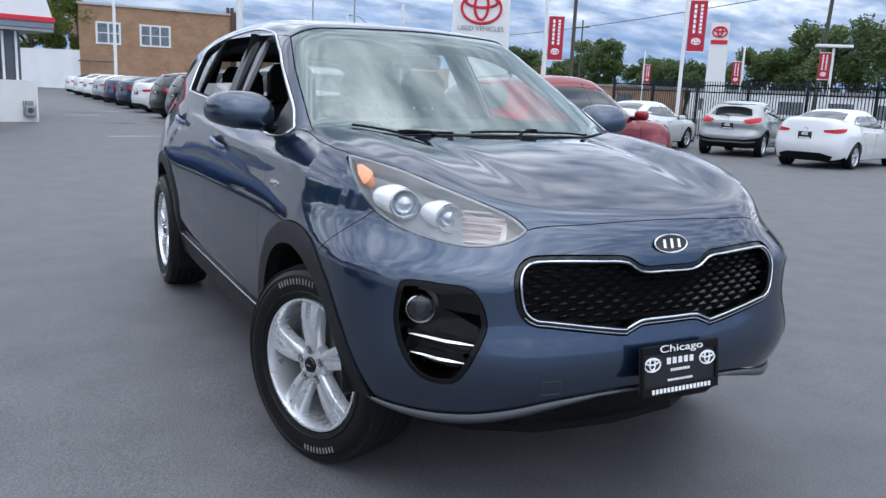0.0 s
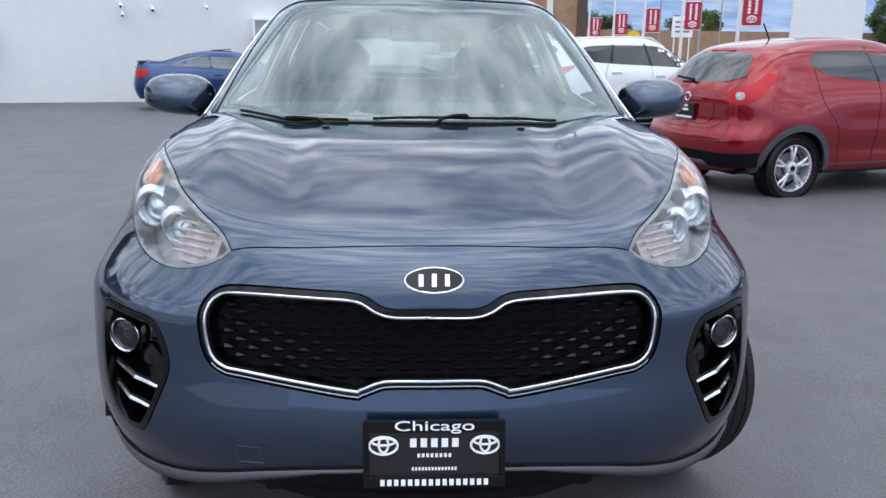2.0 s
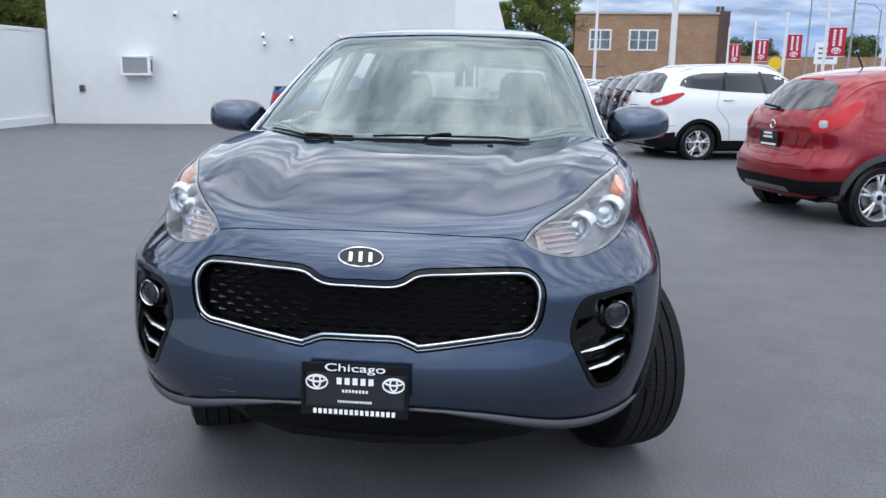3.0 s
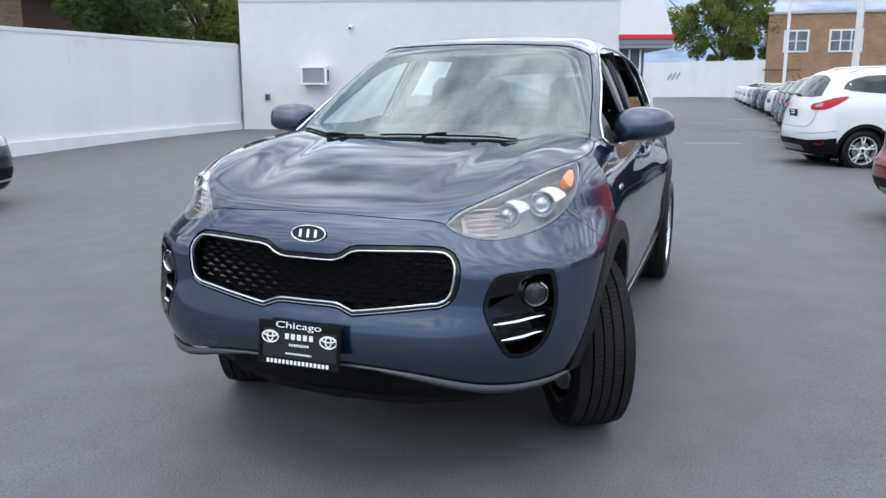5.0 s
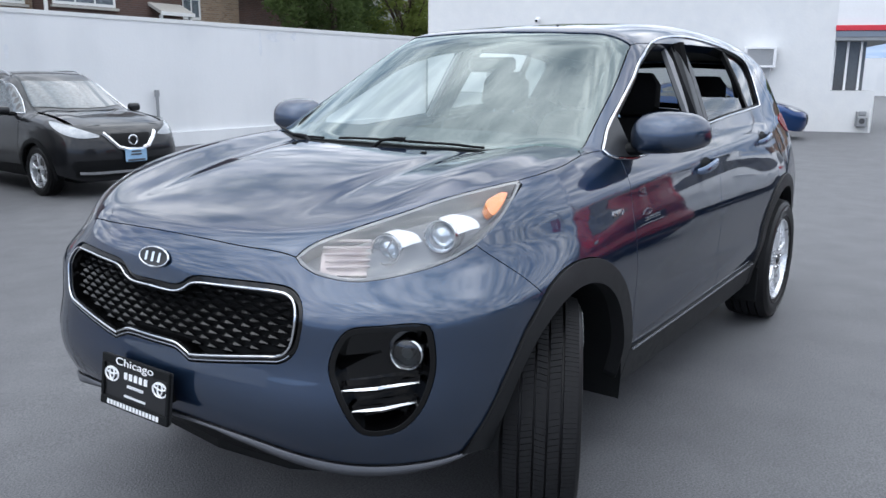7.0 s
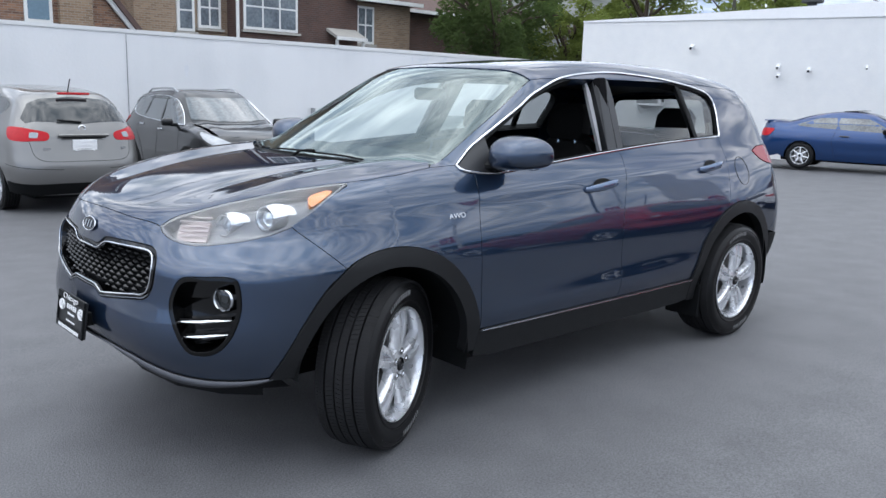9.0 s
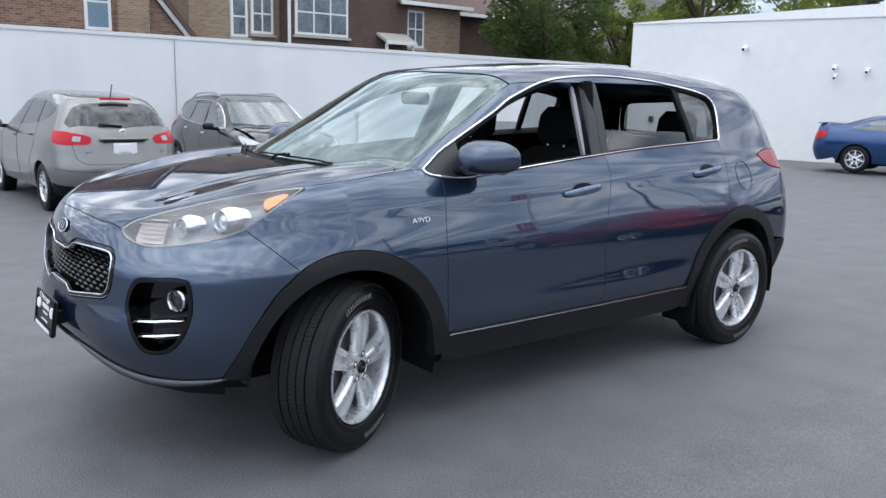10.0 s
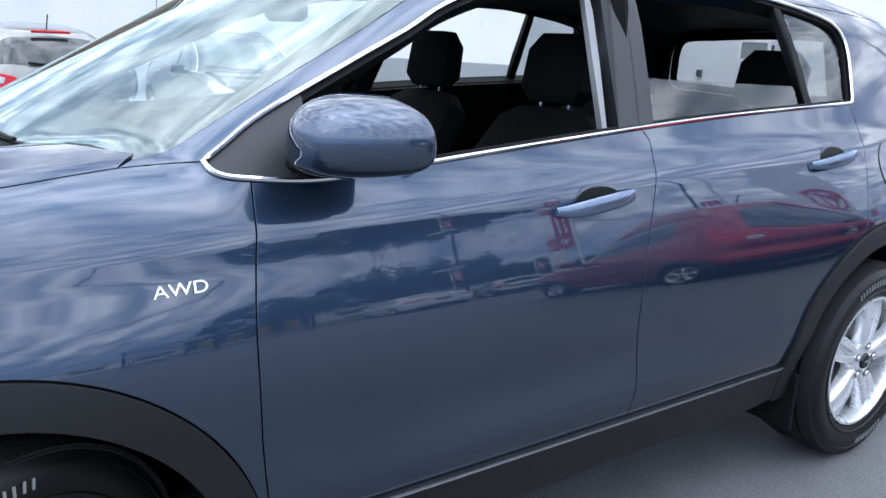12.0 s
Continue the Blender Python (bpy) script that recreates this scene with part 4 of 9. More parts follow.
# shared lines, left half
HOOD_FRONT = [(0.822, 0.0), (0.818, 0.15), (0.804, 0.30), (0.772, 0.445)]
HOOD_LAMP = [(0.772, 0.445), (0.728, 0.474), (0.65, 0.538), (0.54, 0.606), (0.40, 0.664), (0.28, 0.712), (0.168, 0.748)]
HOOD_SIDE = [(0.168, 0.748), (0.05, 0.766), (-0.08, 0.768), (-0.252, 0.748)]
HOOD_REAR = [(-0.252, 0.748), (-0.290, 0.705), (-0.290, 0.705), (-0.225, 0.64), (-0.16, 0.55), (-0.065, 0.33), (-0.015, 0.12), (-0.01, 0.0)]
hood_half = np.vstack([spline_path(HOOD_FRONT, ST, False)[:-1], spline_path(HOOD_LAMP, ST, False)[:-1], spline_path(HOOD_SIDE, ST, False)[:-1], spline_path(HOOD_REAR, ST, False)])
hood_loop = np.vstack([hood_half, (hood_half * (1, -1))[::-1][1:-1]])
panel("hood", BD, "top", [hood_loop], PAINT_BLUE, SUV, step=0.022, gap=0.0022)

lamp_top = T3(spline_path(HOOD_LAMP, ST, False))
LAMP_LOW = [tuple(lamp_top[0] + (0, 0.004, -0.012)), (0.752, 0.510, 0.888), (0.705, 0.60, 0.876), (0.61, 0.69, 0.892), (0.51, 0.745, 0.915), (0.425, 0.775, 0.945)]
LAMP_BACK = [(0.425, 0.775, 0.945), (0.36, 0.79, 0.985), (0.26, 0.785, 1.045), tuple(lamp_top[-1] + (-0.004, 0.004, -0.006))]
lamp_low = spline_path(LAMP_LOW, ST, False)
lamp_back = spline_path(LAMP_BACK, ST, False)
lamp_loop = np.vstack([F(lamp_top), F(lamp_back)[::-1][:-1], F(lamp_low)[::-1][:-1]])

ARCH_F, ARCH_R = (0.035, 0.345), (-2.685, 0.357)
arch_front_edge = [(0.262, 0.790), (0.36, 0.712), (0.448, 0.590), (0.515, 0.465), (0.548, 0.395)]
seam = [(0.425, 0.945), (0.345, 0.868), (0.262, 0.790)]
bump_half = np.vstack([
    F(T3(spline_path(HOOD_FRONT, ST, False))),
    F(lamp_low)[1:],
    F(S3(spline_path(seam, ST, False)))[1:-1],
    F(S3(spline_path(arch_front_edge, ST, False))),
    F(spline_path([(0.560, 0.850, 0.400), (0.66, 0.765, 0.396), (0.768, 0.60, 0.408), (0.845, 0.38, 0.453), (0.88, 0.18, 0.472), (0.892, 0.0, 0.473)], ST, False))])
bump_half[0, 0] = bump_half[-1, 0] = 0.0
bump_loop = both_halves(bump_half)

GRILLE = [(0.0, 0.812), (0.085, 0.812), (0.125, 0.822), (0.170, 0.846), (0.26, 0.852), (0.43, 0.856), (0.482, 0.847), (0.502, 0.815), (0.500, 0.765), (0.486, 0.715), (0.455, 0.690), (0.40, 0.681), (0.185, 0.649), (0.160, 0.650), (0.118, 0.666), (0.085, 0.670), (0.0, 0.670)]


def yz_front(pts):
    return F([(0.9 - 0.22 * y * y, y, z) for y, z in pts])


gh = yz_front(spline_path(GRILLE, 0.01, False))
gh[0, 0] = gh[-1, 0] = 0.0
grille_loop = both_halves(gh)
grille_hole = offset2(grille_loop, -0.017)
FOG = [(0.800, 0.630, 0.770), (0.735, 0.700, 0.784), (0.665, 0.758, 0.784), (0.640, 0.780, 0.760), (0.640, 0.790, 0.66), (0.665, 0.765, 0.565), (0.70, 0.72, 0.512), (0.75, 0.665, 0.503), (0.778, 0.637, 0.53), (0.812, 0.608, 0.61), (0.830, 0.598, 0.685)]
fog_loop = spline_path(F(FOG), ST, True)
fog_mirror = fog_loop * (-1, 1)
bumper = panel("front_bumper", BD, "front", [bump_loop, grille_hole, fog_loop, fog_mirror], PAINT_BLUE, SUV, step=0.022, gap=0.0018, lip=0.022)

# grille
panel("grille_surround", BD, "front", [offset2(grille_hole, 0.0025), offset2(grille_loop, 0.004)], GLOSS_BLACK, SUV, step=0.012, off=-0.006, gap=0.0, lip=0.045, label="gloss black grille surround")
tube("grille_trim", BD.lift(grille_loop[::1], "front") + BD.normal(BD.lift(grille_loop[::1], "front")) * 0.002, 0.0034, CHROME, SUV, "bright chrome line round the grille", closed=True)
low_line = [p for p in offset2(grille_loop, -0.0110) if p[1] < BD.flat(np.array([(0.9, 0.0, 0.70)]), "front")[0, 1]]
low_line.sort(key=lambda p: p[0])
ll = BD.lift(np.array(low_line), "front")
tube("grille_lower_line", ll + BD.normal(ll) * -0.001, 0.0022, SMOKE_SILVER, SUV, "thin dull bright line under the grille", n=6)
panel("grille_backing", BD, "front", [offset2(grille_loop, -0.01)], BLACK_PLASTIC, SUV, step=0.03, off=-0.048, gap=0, lip=0, label="black grille backing")


SCALE_BLACK = mat("satin_black", (0.004, 0.004, 0.0045), 0.16, spec=0.6)


def grille_scales():
    me = bpy.data.meshes.new("grille_scale")
    a, b = 0.0268, 0.0086
    V = [(-a, 0, 0), (0, -b * 0.8, 0.0), (a, 0, 0), (0, b, 0.001), (0, 0.002, 0.0090), (-a, 0, -0.008), (0, -b, -0.008), (a, 0, -0.008), (0, b, -0.008)]
    Fs = [(0, 1, 4), (1, 2, 4), (2, 3, 4), (3, 0, 4), (0, 5, 6, 1), (1, 6, 7, 2), (2, 7, 8, 3), (3, 8, 5, 0)]
    me.from_pydata(V, [], Fs)
    me.materials.append(SCALE_BLACK)
    inner = offset2(grille_loop, 0.010)
    rows = [0.654 + 0.0180 * i for i in range(12)]
    q, tag = [], []
    for j, z in enumerate(rows):
        for i in range(-9, 10):
            y = (i + 0.5 * (j % 2)) * 0.0585
            q.append((y, z))
    fl = yz_front(q)
    ok = inside(fl, inner)
    P = BD.lift(fl[ok], "front")
    Nn = BD.normal(P)
    for p, n in zip(P, Nn):
        n = Vector(n)
        xa = Vector((0, 0, 1)).cross(n).normalized()
        m = Matrix((xa, n.cross(xa), n)).transposed().to_4x4()
        m.translation = Vector(p) - n * 0.030
        ob = new("grille_scale", me)
        ob.parent = SUV
        ob.matrix_basis = m


grille_scales()

# badge on the nose: an oval with plain bars
def badge(parent, p, n, w, h, bars, name="badge"):
    n = Vector(n)
    xa = Vector((0, 0, 1)).cross(n).normalized()
    m = Matrix((xa, n.cross(xa), n)).transposed().to_4x4()
    m.translation = Vector(p) + n * 0.002
    k = 40
    bm = bmesh.new()
    add_prism(bm, [(w / 2 * math.cos(2 * math.pi * i / k), h / 2 * math.sin(2 * math.pi * i / k)) for i in range(k)], 0.004, m)
    b = part(name, bm, GLOSS_BLACK, parent, "dark oval badge with a chrome rim")
    tube("rim_trim", [m @ Vector((w / 2 * math.cos(2 * math.pi * i / k), h / 2 * math.sin(2 * math.pi * i / k), 0.003)) for i in range(k)], 0.0026, CHROME, b, closed=True)
    for dx, sx, sy, tilt in bars:
        bm = bmesh.new()
        add_box(bm, (sx, sy, 0.003), (0, 0, 0.0055), rot=Matrix.Rotation(radians(tilt), 4, "Z") @ Matrix.Identity(4))
        bmesh.ops.transform(bm, matrix=m @ Matrix.Translation((dx, 0, 0.0)), verts=bm.verts)
        part("badge_bar", bm, CHROME, b)


pb = BD.lift(F([(0.87, 0, 0.888)]), "front")
badge(SUV, pb[0], BD.normal(pb)[0], 0.125, 0.054, [(-0.028, 0.010, 0.026, 0), (0.0, 0.010, 0.028, 0), (0.028, 0.010, 0.026, 0)])


FOG_DARK = mat("fog_lamp_bowl", (0.10, 0.105, 0.11), 0.18, 0.8)


# fog lamp bays and headlamps, both sides
def front_corner(mir):
    sg = -1 if mir else 1
    bay = panel("fog_lamp_bay", BD, "front", [offset2(fog_loop, 0.010)], GLOSS_BLACK, SUV, step=0.02, off=-0.060, gap=0, lip=0, mirror=mir, label="gloss black fog lamp bay")
    V, Fs, Nn = panel("x", BD, "front", [offset2(fog_loop, 0.002), offset2(fog_loop, 0.014)], GLOSS_BLACK, None, step=0.012, off=0.001, gap=0, lip=0.060, mirror=mir, raw=True)
    mesh("bay_rim", V, Fs, GLOSS_BLACK, bay, smooth=True, normals=Nn)
    c = Vector((0.668, sg * 0.722, 0.700))
    d = Vector((0.93, sg * 0.36, 0.0)).normalized()
    m = Matrix.Translation(c) @ d.to_track_quat("Y", "Z").to_matrix().to_4x4()
    fog = lathe("fog_lamp", [(0.0, -0.014), (0.034, -0.004), (0.036, 0.004)], FOG_DARK, bay, "round fog lamp with a chrome ring", n=32, m=m)
    lathe("fog_ring", [(0.036, 0.002), (0.037, 0.008), (0.040, 0.012), (0.044, 0.008), (0.046, 0.0), (0.047, -0.03)], CHROME, fog, n=32, m=m)
    lathe("fog_reflector", [(0.0, -0.004), (0.012, -0.003), (0.015, -0.002)], LAMP_GREY, fog, n=24, m=m)
    lathe("fog_lens", [(0.0, 0.010), (0.02, 0.009), (0.035, 0.004)], GLASS_DARK, fog, n=24, m=m)
    for k, (a, b) in enumerate((((0.806, 0.608, 0.612), (0.664, 0.748, 0.628)), ((0.786, 0.632, 0.562), (0.672, 0.745, 0.578)))):
        pa, pb_ = BD.lift(F([a, b]), "front")
        mid = (np.array(pa) + np.array(pb_)) / 2
        pts = [Vector(p) * 1 for p in (pa, mid, pb_)]
        pts = [Vector((p.x, sg * p.y, p.z)) - Vector((0.93, sg * 0.36, 0)) * q for p, q in zip(pts, (0.016, 0.004, 0.026))]
        bm = bmesh.new()
        a0, m0, b0 = pts
        tip = [a0, a0 + (m0 - a0) * 0.5, m0, m0 + (b0 - m0) * 0.5, b0]
        ring = []
        back = Vector((-0.045, -sg * 0.018, 0.006))
        for i, p in enumerate(tip):
            t = 0.0055 * math.sin(math.pi * (0.08 + 0.84 * i / 4)) + 0.001
            ring.append([bm.verts.new(p + Vector((0, 0, t))), bm.verts.new(p + Vector((0.004, sg * 0.002, 0))), bm.verts.new(p + Vector((0, 0, -t))), bm.verts.new(p + back * 0.35)])
        for r0, r1 in zip(ring, ring[1:]):
            for j in range(4):
                bm.faces.new((r0[j], r0[(j + 1) % 4], r1[(j + 1) % 4], r1[j]))
        part("chrome_blade", bm, CHROME, bay, "slim chrome blade")
        bm = bmesh.new()
        up = Vector((0, 0, 0.014))
        v = [bm.verts.new(p + o) for p in (a0, m0, b0) for o in (up, up * 0.4 + back, Vector((0, 0, -0.004)) + back, Vector((0, 0, 0.003)))]
        for i in (0, 4):
            for j in range(4):
                bm.faces.new((v[i + j], v[i + (j + 1) % 4], v[i + 4 + (j + 1) % 4], v[i + 4 + j]))
        part("bay_fin", bm, GLOSS_BLACK, bay)

    # plain angular fins above and below the bright blades
    for a, b, drop in (((0.822, 0.602, 0.676), (0.742, 0.672, 0.700), 0.030), ((0.776, 0.645, 0.522), (0.705, 0.715, 0.548), 0.026)):
        pa, pb_ = [Vector((p[0] - 0.012, sg * p[1], p[2])) for p in BD.lift(F([a, b]), "front")]
        back = Vector((-0.050, -sg * 0.02, 0.0))
        bm = bmesh.new()
        v = [bm.verts.new(p) for p in (pa, pb_ + back * 0.7, pa + Vector((0, 0, -drop)) + back, pb_ + back * 1.3 + Vector((0, 0, -drop * 0.3)), pa + back + Vector((0, 0, 0.012)))]
        for f in ((0, 1, 3, 2), (0, 4, 1), (0, 2, 4), (1, 4, 3), (2, 3, 4)):
            bm.faces.new([v[k] for k in f])
        part("bay_fin", bm, GLOSS_BLACK, bay)

    # headlamp
    lamp = panel("headlamp", BD, "front", [lamp_loop], LAMP_GREY, SUV, step=0.02, off=-0.055, gap=0.004, lip=0, mirror=mir, label="clear headlamp with two round lamps and an amber corner")
    V, Fs, Nn = panel("x", BD, "front", [lamp_loop, offset2(lamp_loop, 0.010)], GLOSS_BLACK, None, step=0.012, off=-0.002, gap=0.0015, lip=0.055, mirror=mir, raw=True)
    mesh("lamp_frame", V, Fs, LAMP_WALL, lamp, smooth=True, normals=Nn)
    V, Fs, Nn = panel("x", BD, "front", [offset2(lamp_loop, 0.001)], LENS, None, step=0.02, off=0.001, gap=0.001, lip=0.0, mirror=mir, raw=True)
    lens = mesh("lamp_lens", V, Fs, LENS, lamp, smooth=True, normals=Nn)
    lens.visible_shadow = False
    for (x, y, z), r, nm in (((0.470, 0.690, 0.968), 0.046, "projector"), ((0.585, 0.598, 0.940), 0.042, "reflector_lamp")):
        c = Vector((x, sg * y, z))
        d = Vector((0.96, sg * 0.28, 0.02)).normalized()
        m = Matrix.Translation(c) @ d.to_track_quat("Y", "Z").to_matrix().to_4x4()
        ring = lathe(nm, [(r * 0.80, -0.04), (r * 0.80, 0.012), (r * 0.88, 0.022), (r * 0.97, 0.022), (r * 1.04, 0.010), (r * 1.06, -0.05)], SILVER, lamp, "bright lamp ring", n=36, m=m)
        lathe("lamp_bulb_lens", [(0.0, 0.014), (r * 0.4, 0.010), (r * 0.7, 0.0), (r * 0.80, -0.012)], BALL, ring, n=32, m=m)
        if nm == "reflector_lamp":
            for k in range(3):
                an = radians(90 + 120 * k)
                bm = bmesh.new()
                add_box(bm, (0.004, 0.003, r * 0.75), (0, 0.014, 0))
                bmesh.ops.transform(bm, matrix=m @ Matrix.Rotation(an, 4, "Y") @ Matrix.Translation((0, 0, r * 0.38)), verts=bm.verts)
                part("lamp_rib", bm, LAMP_GREY, ring)
        # silver shroud sweeping back from the ring
        V, Fs, k = [], [], 12
        back = Vector((-0.075 if nm == "projector" else -0.055, sg * 0.022, 0.012))
        for i in range(k + 1):
            an = radians(-40 + 210 * i / k)
            p = m @ Vector((r * 1.04 * math.cos(an) * 1, 0.012, r * 1.04 * math.sin(an)))
            V += [p, p + back * 0.5 + Vector((0, sg * 0.004, 0.002)), p + back + Vector((0.0, 0, -0.012 * math.sin(an)))]
        for i in range(k):
            for j in range(2):
                a = i * 3 + j
                Fs.append((a, a + 1, a + 4, a + 3))
        mesh("lamp_shroud", V, Fs, LAMP_WHITE, lamp, "bright silver lamp shroud", True)
    amb = F([(0.338, 0.750, 1.040), (0.338, 0.772, 1.018), (0.300, 0.774, 1.036), (0.236, 0.756, 1.072), (0.250, 0.744, 1.074), (0.318, 0.736, 1.056)])
    V, Fs, Nn = panel("x", BD, "front", [spline_path(amb, ST, True)], AMBER, None, step=0.02, off=-0.012, gap=0, lip=0.03, mirror=mir, raw=True)
    mesh("amber_reflector", V, Fs, AMBER, lamp, "amber side reflector", True, Nn)
    for k in range(5):
        t = k / 4
        a = F([(0.742 - 0.012 * k, 0.505 - 0.012 * k, 0.900 + 0.013 * k), (0.668 - 0.012 * k, 0.585 - 0.008 * k, 0.900 + 0.0125 * k)])
        pa = BD.lift(a, "front") - np.array((0.024, 0, 0))
        tube("turn_signal_rib", [(p[0], sg * p[1], p[2]) for p in pa], 0.0036, TURN_PINK, lamp, "pale ribbed turn signal", n=6)
    blk = F([(0.745, 0.500, 0.894), (0.700, 0.470, 0.955), (0.622, 0.560, 0.954), (0.665, 0.592, 0.894)])
    V, Fs, Nn = panel("x", BD, "front", [spline_dense(blk, 0.02)], TURN_PINK, None, step=0.02, off=-0.030, gap=0, lip=0.02, mirror=mir, raw=True)
    mesh("turn_signal", V, Fs, TURN_PINK, lamp, "pale pink ribbed turn signal", True, Nn)


TURN_PINK = mat("turn_signal_pink", (0.50, 0.42, 0.40), 0.25, 0.3, var=0.2, scale=30)
LAMP_WHITE = mat("lamp_white_chrome", (0.88, 0.89, 0.90), 0.22, 0.35)
LAMP_WALL = mat("lamp_housing", (0.16, 0.163, 0.17), 0.35, 0.1)
sides(front_corner)

# lip, shading apron and underbody
low = np.array([(0.560, 0.850, 0.396), (0.66, 0.765, 0.392), (0.768, 0.60, 0.404), (0.845, 0.38, 0.449), (0.88, 0.18, 0.468), (0.892, 0.0, 0.469)])
lipc = BD.lift(F(spline_path(low, ST, False)), "front")
lipn = BD.normal(lipc)


def front_lip(mir):
    V, Fs = [], []
    K = len(lipc)
    for i, (p, n) in enumerate(zip(lipc, lipn)):
        u = i / (K - 1)
        hgt = 0.006 + 0.020 * math.sin(math.pi * min(1, u * 1.35)) ** 0.7 if u < 0.74 else 0.008
        q = p * (1, -1, 1) if mir else p
        m = n * (1, -1, 1) if mir else n
        V += [q + m * 0.004, q + m * 0.010 + (0, 0, -hgt * 0.25), q + m * 0.006 + (0, 0, -hgt), q - m * 0.03 + (0, 0, -hgt)]
    for i in range(K - 1):
        for j in range(3):
            a = i * 4 + j
            f = (a, a + 1, a + 5, a + 4)
            Fs.append(f if mir else f[::-1])
    mesh("bumper_lip", V, Fs, LIP_GREY, SUV, "grey lower bumper lip", True)


sides(front_lip)


def apron(mir):
    """Black sheet added to shade the ground, sloping back from the bumper's lower edge to the floor pan."""
    sg = -1 if mir else 1
    V, Fs = [], []
    for p, n in zip(lipc, lipn):
        a = p - n * 0.028
        k = step01((a[1] - 0.42) / 0.30)  # shallower at the outer ends, before the wheels
        for u, dz in ((0.0, 0.0), (0.35, 0.35), (0.8, 0.85), (1.0, 1.0)):
            V.append((a[0] - (0.20 - 0.06 * k) * u, sg * a[1] * (1 - (0.22 - 0.10 * k) * u), a[2] + (0.268 + 0.035 * k - a[2]) * dz))
    for i in range(len(lipc) - 1):
        for j in range(3):
            a = i * 4 + j
            f = (a, a + 1, a + 5, a + 4)
            Fs.append(f if mir else f[::-1])
    mesh("shading_apron", V, Fs, BLACK_PLASTIC, SUV, "black apron added under the bumper to shade the ground", True)


sides(apron)
bm = bmesh.new()
# floor pan made wide and low to keep light off the ground
pan = [(0.69, 0.0), (0.66, 0.28), (0.56, 0.47), (0.44, 0.58), (0.40, 0.46), (-0.42, 0.46), (-0.50, 0.74), (-2.22, 0.74), (-2.26, 0.62), (-3.20, 0.60), (-3.34, 0.35)]
add_prism(bm, pan[::-1] + [(x, -y) for x, y in pan[1:]], 0.10, Matrix.Translation((0, 0, 0.245)))
add_box(bm, (1.0, 0.9, 0.5), (0.25, 0, 0.55), bev=0.05)
part("underbody", bm, BLACK_PLASTIC, SUV, "black underbody and engine block-out")

# side panels
DLO = [(-0.391, 1.136), (-0.397, 1.121), (-0.418, 1.109), (-0.468, 1.102), (-0.58, 1.094), (-0.70, 1.099), (-0.96, 1.122), (-1.53, 1.168), (-1.925, 1.194), (-2.40, 1.216), (-2.57, 1.2235), (-2.596, 1.228), (-2.607, 1.243), (-2.618, 1.28), (-2.652, 1.39), (-2.648, 1.440), (-2.620, 1.476), (-2.56, 1.500), (-2.377, 1.532), (-2.06, 1.564), (-1.68, 1.574), (-1.295, 1.538), (-1.02, 1.459), (-0.865, 1.384), (-0.715, 1.314), (-0.52, 1.219), (-0.432, 1.164), (-0.402, 1.145)]
dlo = spline_path(DLO, ST, True)
k_end = int(np.argmin(np.abs(dlo[:, 0] + 2.585) + (dlo[:, 1] > 1.3) * 9))
belt = dlo[:k_end + 1]
upper = np.vstack([dlo[k_end:], dlo[:1]])


def belt_z(x):
    o = np.argsort(belt[:, 0])
    return float(np.interp(x, belt[o, 0], belt[o, 1]))


hood_side_z = T3(spline_path(HOOD_SIDE, ST, False))
front_gap = spline_path([(-0.468, 1.102), (-0.457, 1.00), (-0.441, 0.83), (-0.446, 0.65), (-0.460, 0.50), (-0.466, 0.425)], ST, False)
pillar_seam = spline_path([tuple(hood_side_z[-1][[0, 2]]), tuple(dlo[0])], ST, False)
fender = np.vstack([
    BD.flat(S3(spline_path(seam, ST, False)), "side")[::-1],
    BD.flat(lamp_back, "side")[1:-1],
    BD.flat(hood_side_z, "side"),
    pillar_seam[1:-1], belt[belt[:, 0] > -0.466], front_gap,
    [p for p in circle2(*ARCH_F, 0.502, 90, 171, 40) if p[1] > 0.425 and p[0] < 0.24]])
mid_gap = spline_path([(-1.535, belt_z(-1.535)), (-1.556, 1.125), (-1.528, 1.01), (-1.478, 0.84), (-1.464, 0.71), (-1.482, 0.56), (-1.472, 0.418)], ST, False)
fb = belt[(belt[:, 0] < -0.475) & (belt[:, 0] > -1.53)]
door_f = np.vstack([front_gap, [(-0.8, 0.424), (-1.2, 0.421)], mid_gap[::-1], fb[::-1]])
rear_gap = spline_path([(-2.582, belt_z(-2.582)), (-2.598, 1.12), (-2.560, 0.95), (-2.530, 0.826)], ST, False)
arch_door = [p for p in circle2(*ARCH_R, 0.491, 60, 5, 72.5) if p[1] > 0.42]
rb = belt[(belt[:, 0] < -1.54) & (belt[:, 0] > -2.578)]
door_r = np.vstack([mid_gap, [(-1.9, 0.418), (-2.17, 0.420)], arch_door, rear_gap[::-1], rb[::-1]])
ROOF_SIDE = [(-1.035, 0.585), (-1.5, 0.590), (-2.2, 0.590), (-2.8, 0.575), (-3.18, 0.55)]
WS_SIDE = [(-0.285, 0.722), (-0.50, 0.690), (-0.75, 0.650), (-1.035, 0.585)]
roof_side = T3(spline_path(ROOF_SIDE, ST, False))
ws_side = T3(spline_path(WS_SIDE, ST, False))
rear_edge = spline_path([tuple(roof_side[-1][[0, 2]]), (-3.24, 1.36), (-3.285, 1.2), (-3.305, 1.0), (-3.29, 0.8), (-3.20, 0.66), (-3.125, 0.620)], ST, False)
arch_r_pts = circle2(*ARCH_R, 0.491, 60, 149, 73)
